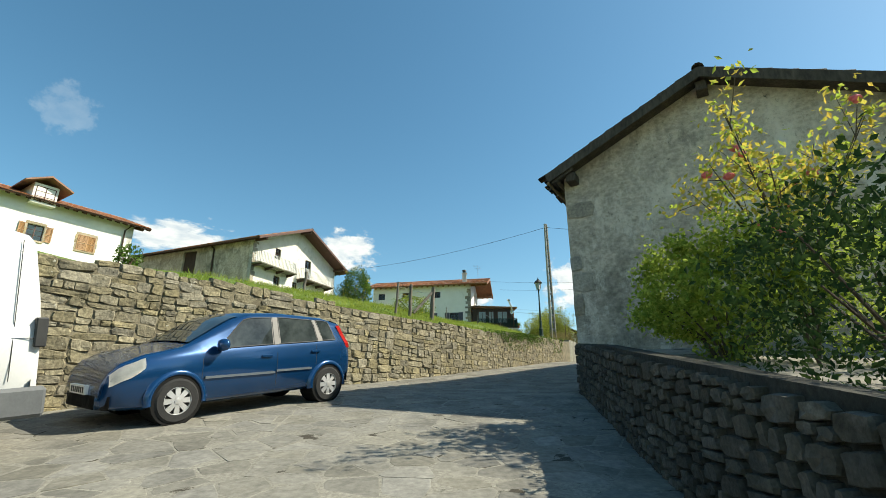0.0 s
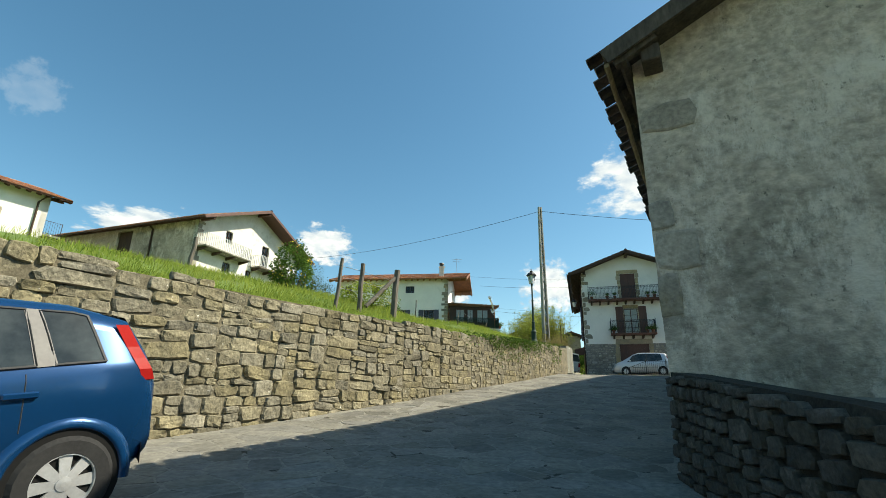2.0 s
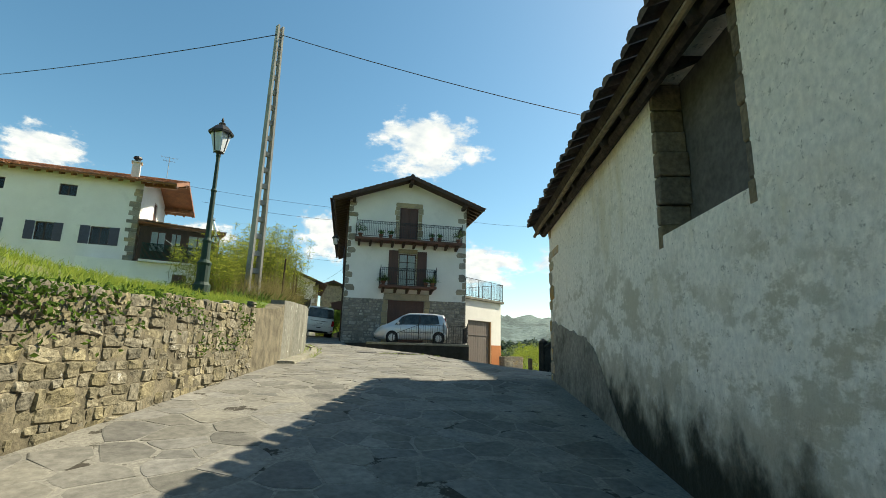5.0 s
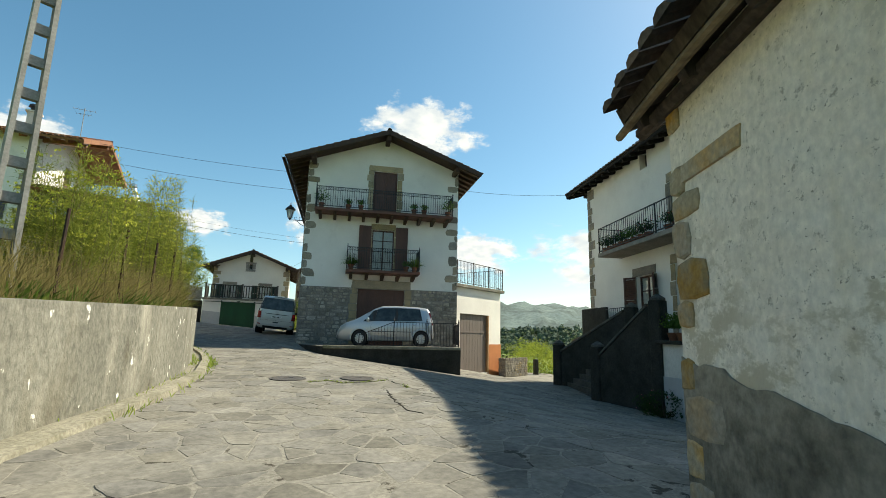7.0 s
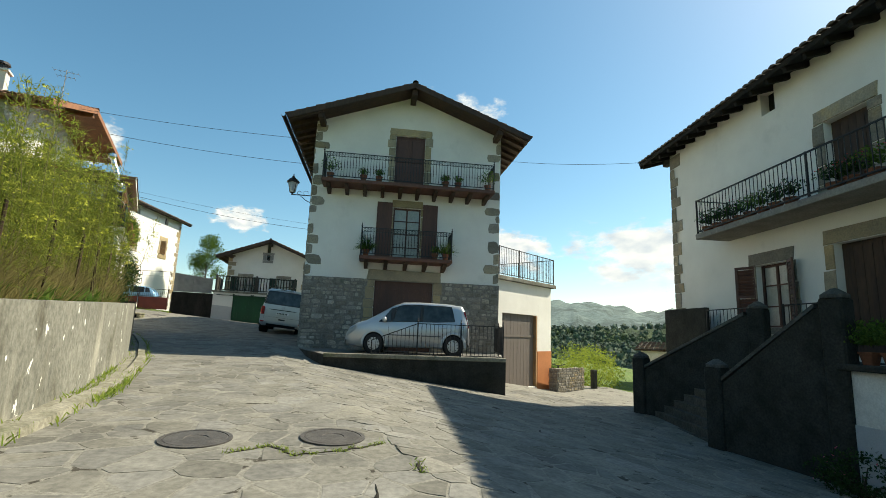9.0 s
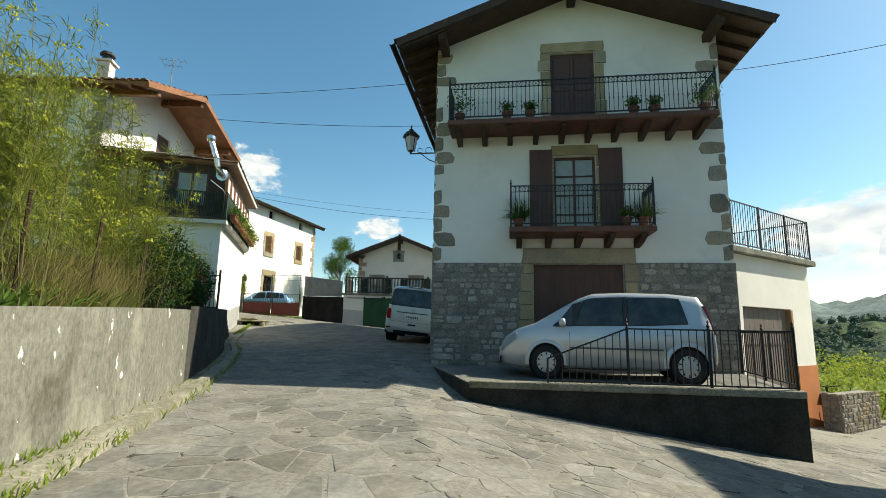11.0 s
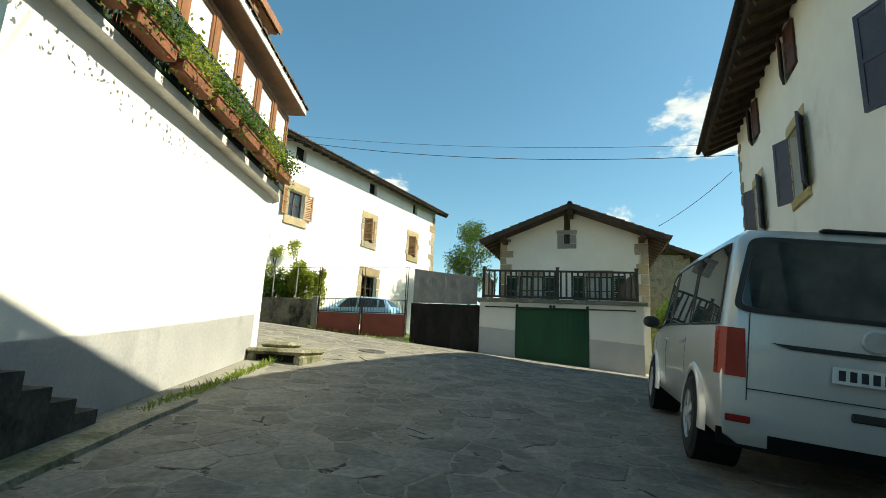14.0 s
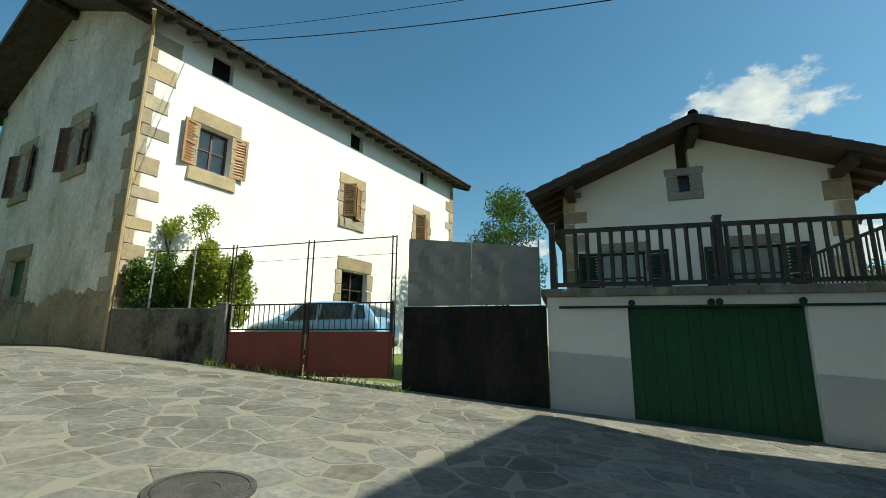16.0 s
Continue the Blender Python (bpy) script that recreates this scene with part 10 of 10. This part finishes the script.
# ---- clouds: far sheets of white vapour ----
def cloud_material(seed, thick=1.0):
    m = bpy.data.materials.new("cloud")
    m.use_nodes = True
    nt = m.node_tree
    for nd in list(nt.nodes):
        if nd.type == "BSDF_PRINCIPLED":
            nt.nodes.remove(nd)
    tc = nt.nodes.new("ShaderNodeTexCoord")
    no = nt.nodes.new("ShaderNodeTexNoise")
    no.inputs["Scale"].default_value, no.inputs["Detail"].default_value, no.inputs["Roughness"].default_value = 2.3, 9, 0.6
    mp = nt.nodes.new("ShaderNodeMapping")
    mp.inputs["Location"].default_value = (seed * 3.7, seed * 1.3, 0)
    nt.links.new(tc.outputs["Object"], mp.inputs["Vector"])
    nt.links.new(mp.outputs[0], no.inputs["Vector"])
    gr = nt.nodes.new("ShaderNodeVectorMath")
    gr.operation = "LENGTH"
    nt.links.new(tc.outputs["Object"], gr.inputs[0])
    sub = nt.nodes.new("ShaderNodeMath")
    sub.operation = "MULTIPLY_ADD"
    nt.links.new(gr.outputs["Value"], sub.inputs[0])
    sub.inputs[1].default_value = -0.55 if thick == 1.0 else -0.72
    nt.links.new(no.outputs["Fac"], sub.inputs[2])
    mr = nt.nodes.new("ShaderNodeMapRange")
    mr.interpolation_type = "SMOOTHSTEP"
    mr.inputs["From Min"].default_value, mr.inputs["From Max"].default_value = 0.06, 0.28
    nt.links.new(sub.outputs[0], mr.inputs["Value"])
    tr = nt.nodes.new("ShaderNodeBsdfTransparent")
    em = nt.nodes.new("ShaderNodeEmission")
    n2 = nt.nodes.new("ShaderNodeTexNoise")
    n2.inputs["Scale"].default_value, n2.inputs["Detail"].default_value = 3.2, 5
    nt.links.new(mp.outputs[0], n2.inputs["Vector"])
    m2 = nt.nodes.new("ShaderNodeMapRange")
    m2.inputs["From Min"].default_value, m2.inputs["From Max"].default_value = 0.3, 0.65
    nt.links.new(n2.outputs["Fac"], m2.inputs["Value"])
    # emission in place of sunlight; blue-grey noise paints the cloud's shaded parts
    nt.links.new(ramp_mix(nt, m2.outputs[0], (0.58, 0.68, 0.82), (0.97, 1.0, 1.04)), em.inputs["Color"])
    em.inputs["Strength"].default_value = CLOUD_GLOW
    mx = nt.nodes.new("ShaderNodeMixShader")
    thin = nt.nodes.new("ShaderNodeMath")
    thin.operation = "MULTIPLY"
    thin.inputs[1].default_value = thick
    nt.links.new(mr.outputs[0], thin.inputs[0])
    nt.links.new(thin.outputs[0], mx.inputs[0])
    nt.links.new(tr.outputs[0], mx.inputs[1])
    nt.links.new(em.outputs[0], mx.inputs[2])
    nt.links.new(mx.outputs[0], nt.nodes["Material Output"].inputs["Surface"])
    return m


CLOUD_GLOW = 0.66


def cloud(yaw, elev, wide, tall, seed, thick=1.0):
    """yaw to the right of +y and elevation in degrees, size in degrees."""
    R = 3600
    d = Vector((math.sin(radians(yaw)) * math.cos(radians(elev)), math.cos(radians(yaw)) * math.cos(radians(elev)), math.sin(radians(elev))))
    bm = B()
    bmesh.ops.create_grid(bm, x_segments=1, y_segments=1, size=1.0)
    c = solo("cloud", bm, cloud_material(seed, thick), "white fair-weather cloud in the sky", "cloud", "structure")
    m = look(d * R, (0, 0, 0))
    c.matrix_basis = m @ Matrix.Diagonal((R * math.tan(radians(wide)), R * math.tan(radians(tall)), 1, 1))
    c.visible_shadow = False
    return c


cloud(27.5, 24.0, 8.5, 5.0, 1)
cloud(-12.0, 17.0, 5.0, 3.0, 2)
cloud(15.5, 12.6, 5.0, 4.0, 3)
cloud(34.5, 9.8, 6.5, 3.6, 4)
cloud(50.0, 9.5, 11.0, 5.5, 5)
cloud(57.0, 8.0, 7.0, 4.0, 8)
cloud(-42.5, 26.5, 4.2, 4.0, 6, 0.15)
cloud(-31.0, 16.5, 7.0, 2.6, 7)
cloud(3.0, 11.5, 4.0, 2.0, 9)


# ---- stones of the retaining wall ----
def lay_wall_stones():
    rng = random.Random(101)
    meshes = stone_mesh("course", STONE)
    # the wall's face as a line with running length
    ys = [-5 + 0.25 * i for i in range(136)]
    pts = [Vector((edge_x(y), y, 0)) for y in ys]
    run = [0.0]
    for a, b in zip(pts, pts[1:]):
        run.append(run[-1] + (b - a).length)
    near, verts, faces = 0, [], []
    coords = [np.array([v.co[:] for v in me.vertices]) for me in meshes]
    polys = [[tuple(p.vertices) for p in me.polygons] for me in meshes]
    cells = []
    for k in range(int(run[-1] / 3.0)):
        fine = float(np.interp(k * 3.0 + 1.5, run, ys)) > 18.5
        cells += [(k * 3.0 + x, z, w, h) for x, z, w, h in rubble_cells(3.0, 4.6, rng, 0.36 if fine else 0.66, 0.17 if fine else 0.24)]
    for s, z, w, h in cells:
        m = s + w / 2
        y = float(np.interp(m, run, ys))
        x = edge_x(y)
        zt = wall_top(y) + 0.03 * noise.noise((y * 2, 0, 4))
        zb = road_z(x + 0.2, y) - 0.1
        if z + h * 0.6 < zb or z + h * 0.45 > zt:
            continue
        h2 = min(h, zt + 0.05 - z)
        t = Vector((edge_x(y + 0.2) - edge_x(y - 0.2), 0.4, 0)).normalized()
        flush = 0.07 if y > 18.5 else 0.105
        M = frame_on((x, y, z + h2 / 2), t)
        # the frame's inside lies to the left of the way up the street
        M = M @ pose(0, 0, 0, rng.uniform(-5, 5), rng.uniform(-7, 7), rng.uniform(-5, 5)) @ Matrix.Diagonal((w * rng.uniform(0.97, 1.12), flush * rng.uniform(0.6, 1.35), h2 * rng.uniform(0.95, 1.12), 1))
        i = rng.randrange(len(meshes))
        if near < 300 and 9.0 < y < 17.5:
            near += 1
            share("stone", meshes[i], stone_wall, M)
        else:
            c = coords[i]
            A = np.array(M)
            base = len(verts)
            verts += (c @ A[:3, :3].T + A[:3, 3]).tolist()
            faces += [tuple(base + q for q in p) for p in polys[i]]
    me = bpy.data.meshes.new("stones")
    me.from_pydata(verts, [], faces)
    me.materials.append(STONE_MASS)
    ob = new("stones", me)
    ob.parent = stone_wall
    tagged(ob, "uneven tan field stones", kind="stuff")


lay_wall_stones()


# ---- flagstones of the street ----
def clip(poly, px, py, nx, ny):
    """Keeps the part of a polygon on the near side of the line through (px, py) with the outward normal (nx, ny)."""
    out = []
    for i, a in enumerate(poly):
        b = poly[(i + 1) % len(poly)]
        da, db = (a[0] - px) * nx + (a[1] - py) * ny, (b[0] - px) * nx + (b[1] - py) * ny
        if da <= 0:
            out.append(a)
        if (da < 0 < db) or (db < 0 < da):
            u = da / (da - db)
            out.append((a[0] + (b[0] - a[0]) * u, a[1] + (b[1] - a[1]) * u))
    return out


def paved(x, y):
    """Whether the street is paved here."""
    left = edge_x(y) + (0.45 if 28.6 < y < 57 else 0.05)
    if y > 57.5:
        left = max(7.7 - (y - 57.5) * 1.6, 1.5)
    right = float(np.interp(y, [0, 8, 10.8, 25.2, 26, 27.5, 30, 40.2, 41.8, 42.0, 45.8, 62, 66], [2.2, 2.7, 3.1, 11.9, 12.6, 20.5, 21.5, 24.5, 24.5, 14.4, 14.4, 19.9, 19.5]))
    front = 66.2 - (x - 5.4) * 0.16 if x < 9.2 else 65.5
    return left < x < right and 2.5 < y < min(front, 65.5)


def lay_flags():
    rng = random.Random(202)
    S = 0.31
    seeds = {}
    for i in range(-15, 78):
        for k in range(0, 236):
            if rng.random() < 0.30:
                continue
            seeds[i, k] = ((i + rng.uniform(0.0, 1.0)) * S * 1.25, (k + rng.uniform(0.0, 1.0)) * S * 0.92 + 1.8)
    near, verts, faces = 0, [], []
    for (i, k), (x, y) in seeds.items():
        if not paved(x, y):
            continue
        poly = [(x - 1.2, y - 1.2), (x + 1.2, y - 1.2), (x + 1.2, y + 1.2), (x - 1.2, y + 1.2)]
        for a in range(-3, 4):
            for c in range(-3, 4):
                q = seeds.get((i + a, k + c))
                if q and (a or c):
                    nx, ny = q[0] - x, q[1] - y
                    n = math.hypot(nx, ny)
                    j = rng.choice((0.002, 0.004, 0.006, 0.010, 0.020)) if y < 59 else rng.choice((0.004, 0.006, 0.010, 0.018))
                    poly = clip(poly, (x + q[0]) / 2 - nx / n * j, (y + q[1]) / 2 - ny / n * j, nx / n, ny / n)
        if len(poly) < 3:
            continue
        # worn, uneven edges
        worn = []
        for q, (px, py) in enumerate(poly):
            bx, by = poly[(q + 1) % len(poly)]
            worn.append((px + (x - px) * rng.uniform(0.0, 0.10), py + (y - py) * rng.uniform(0.0, 0.10)))
            if math.hypot(bx - px, by - py) > 0.14:
                u, d = rng.uniform(0.35, 0.65), rng.uniform(-0.01, 0.05)
                mx, my = px + (bx - px) * u, py + (by - py) * u
                worn.append((mx + (x - mx) * d, my + (y - my) * d))
        poly = worn
        lift = rng.uniform(0.001, 0.004)
        tx, ty = rng.gauss(0, 0.008), rng.gauss(0, 0.008)
        zf = lambda px, py: road_z(px, py) + 0.012 + lift + (px - x) * tx + (py - y) * ty
        n = len(poly)
        vs = [(px, py, zf(px, py) - 0.04) for px, py in poly] + [(px, py, zf(px, py) - 0.002) for px, py in poly]
        vs += [(x + (px - x) * 0.95, y + (py - y) * 0.95, zf(px, py)) for px, py in poly]
        fs = [tuple(range(2 * n, 3 * n))]
        for r in (0, n):
            fs += [(r + q, r + (q + 1) % n, r + n + (q + 1) % n, r + n + q) for q in range(n)]
        if near < 300 and 40.5 < y < 56 and 9 < x < 14.3:
            near += 1
            me = bpy.data.meshes.new("flagstone")
            me.from_pydata([(a - x, b - y, c - road_z(x, y)) for a, b, c in vs], [], fs)
            me.materials.append(FLAG)
            share("flagstone", me, road, Matrix.Translation((x, y, road_z(x, y))))
        else:
            base = len(verts)
            verts += vs
            faces += [tuple(base + q for q in f) for f in fs]
    me = bpy.data.meshes.new("flagstones")
    me.from_pydata(verts, [], faces)
    me.materials.append(FLAG_MASS)
    ob = new("flagstones", me)
    ob.parent = road
    tagged(ob, "irregular tan and grey flagstones", kind="stuff")


lay_flags()


# ---- open cracks in the paving, soil-filled, some with grass ----
def paving_crack(points, wide, grass, seed):
    rng = random.Random(seed)
    line = []
    for (xa, ya), (xb, yb) in zip(points, points[1:]):
        n = max(2, int(math.hypot(xb - xa, yb - ya) / 0.09))
        line += [(xa + (xb - xa) * i / n + rng.gauss(0, 0.014), ya + (yb - ya) * i / n + rng.gauss(0, 0.014)) for i in range(n)]
    line.append(points[-1])
    bm, rows = B(), []
    for i, (x, y) in enumerate(line):
        q = line[min(i + 1, len(line) - 1)], line[max(i - 1, 0)]
        d = Vector((q[0][0] - q[1][0], q[0][1] - q[1][1], 0)).normalized()
        side = Vector((-d.y, d.x, 0)) * wide * rng.uniform(0.35, 1.2) * (0.3 if i in (0, len(line) - 1) else 1)
        z = road_z(x, y)
        rows.append([bm.verts.new((x + side.x * k, y + side.y * k, z + h)) for k, h in ((-0.5, -0.01), (-0.42, 0.019), (0, 0.022), (0.42, 0.019), (0.5, -0.01))])
    for a, b in zip(rows, rows[1:]):
        for k in range(4):
            bm.faces.new((a[k], a[k + 1], b[k + 1], b[k]))
    bmesh.ops.recalc_face_normals(bm, faces=bm.faces)
    solo("paving_crack", bm, SOIL, "dark open crack between the worn flagstones", "crack", "structure")
    if grass:
        bm = B()
        for i in range(grass):
            x, y = rng.choice(line)
            x, y = x + rng.gauss(0, 0.03), y + rng.gauss(0, 0.02)
            leaf_blade(bm, Vector((x, y, road_z(x, y) + 0.01)), Vector((rng.gauss(0, 0.7), rng.gauss(0, 0.7), 0.8)).normalized(), rng.uniform(0.03, 0.07), 0.009, rng)
        solo("crack_grass", bm, GRASS_BLADE, "short grass growing in a paving crack", "grass", "stuff")


SOIL = material("dark_joint_soil", (0.035, 0.030, 0.022), (0.02, 0.018, 0.013), 1.0, scale=9, grain=40, grain_amount=0.4, bump=0.8)
for k, (points, wide, grass) in enumerate((
        (((11.62, 32.72), (12.01, 32.84), (12.2, 32.49), (12.71, 32.5), (13.17, 32.68)), 0.05, 260),
        (((12.72, 31.5), (12.46, 30.75), (12.33, 30.19), (12.23, 29.7), (12.36, 29.45)), 0.045, 0),
        (((13.30, 32.0), (13.2, 31.68)), 0.06, 40),
        (((7.85, 59.1), (8.1, 59.11), (8.22, 59.0)), 0.05, 60),
        (((8.55, 58.95), (8.72, 58.84)), 0.045, 0),
        (((9.05, 59.05), (9.22, 58.75), (9.4, 58.49)), 0.04, 0),
        (((8.5, 58.1), (8.70, 58.16), (8.95, 58.31)), 0.04, 0))):
    paving_crack(points, wide, grass, 300 + k)
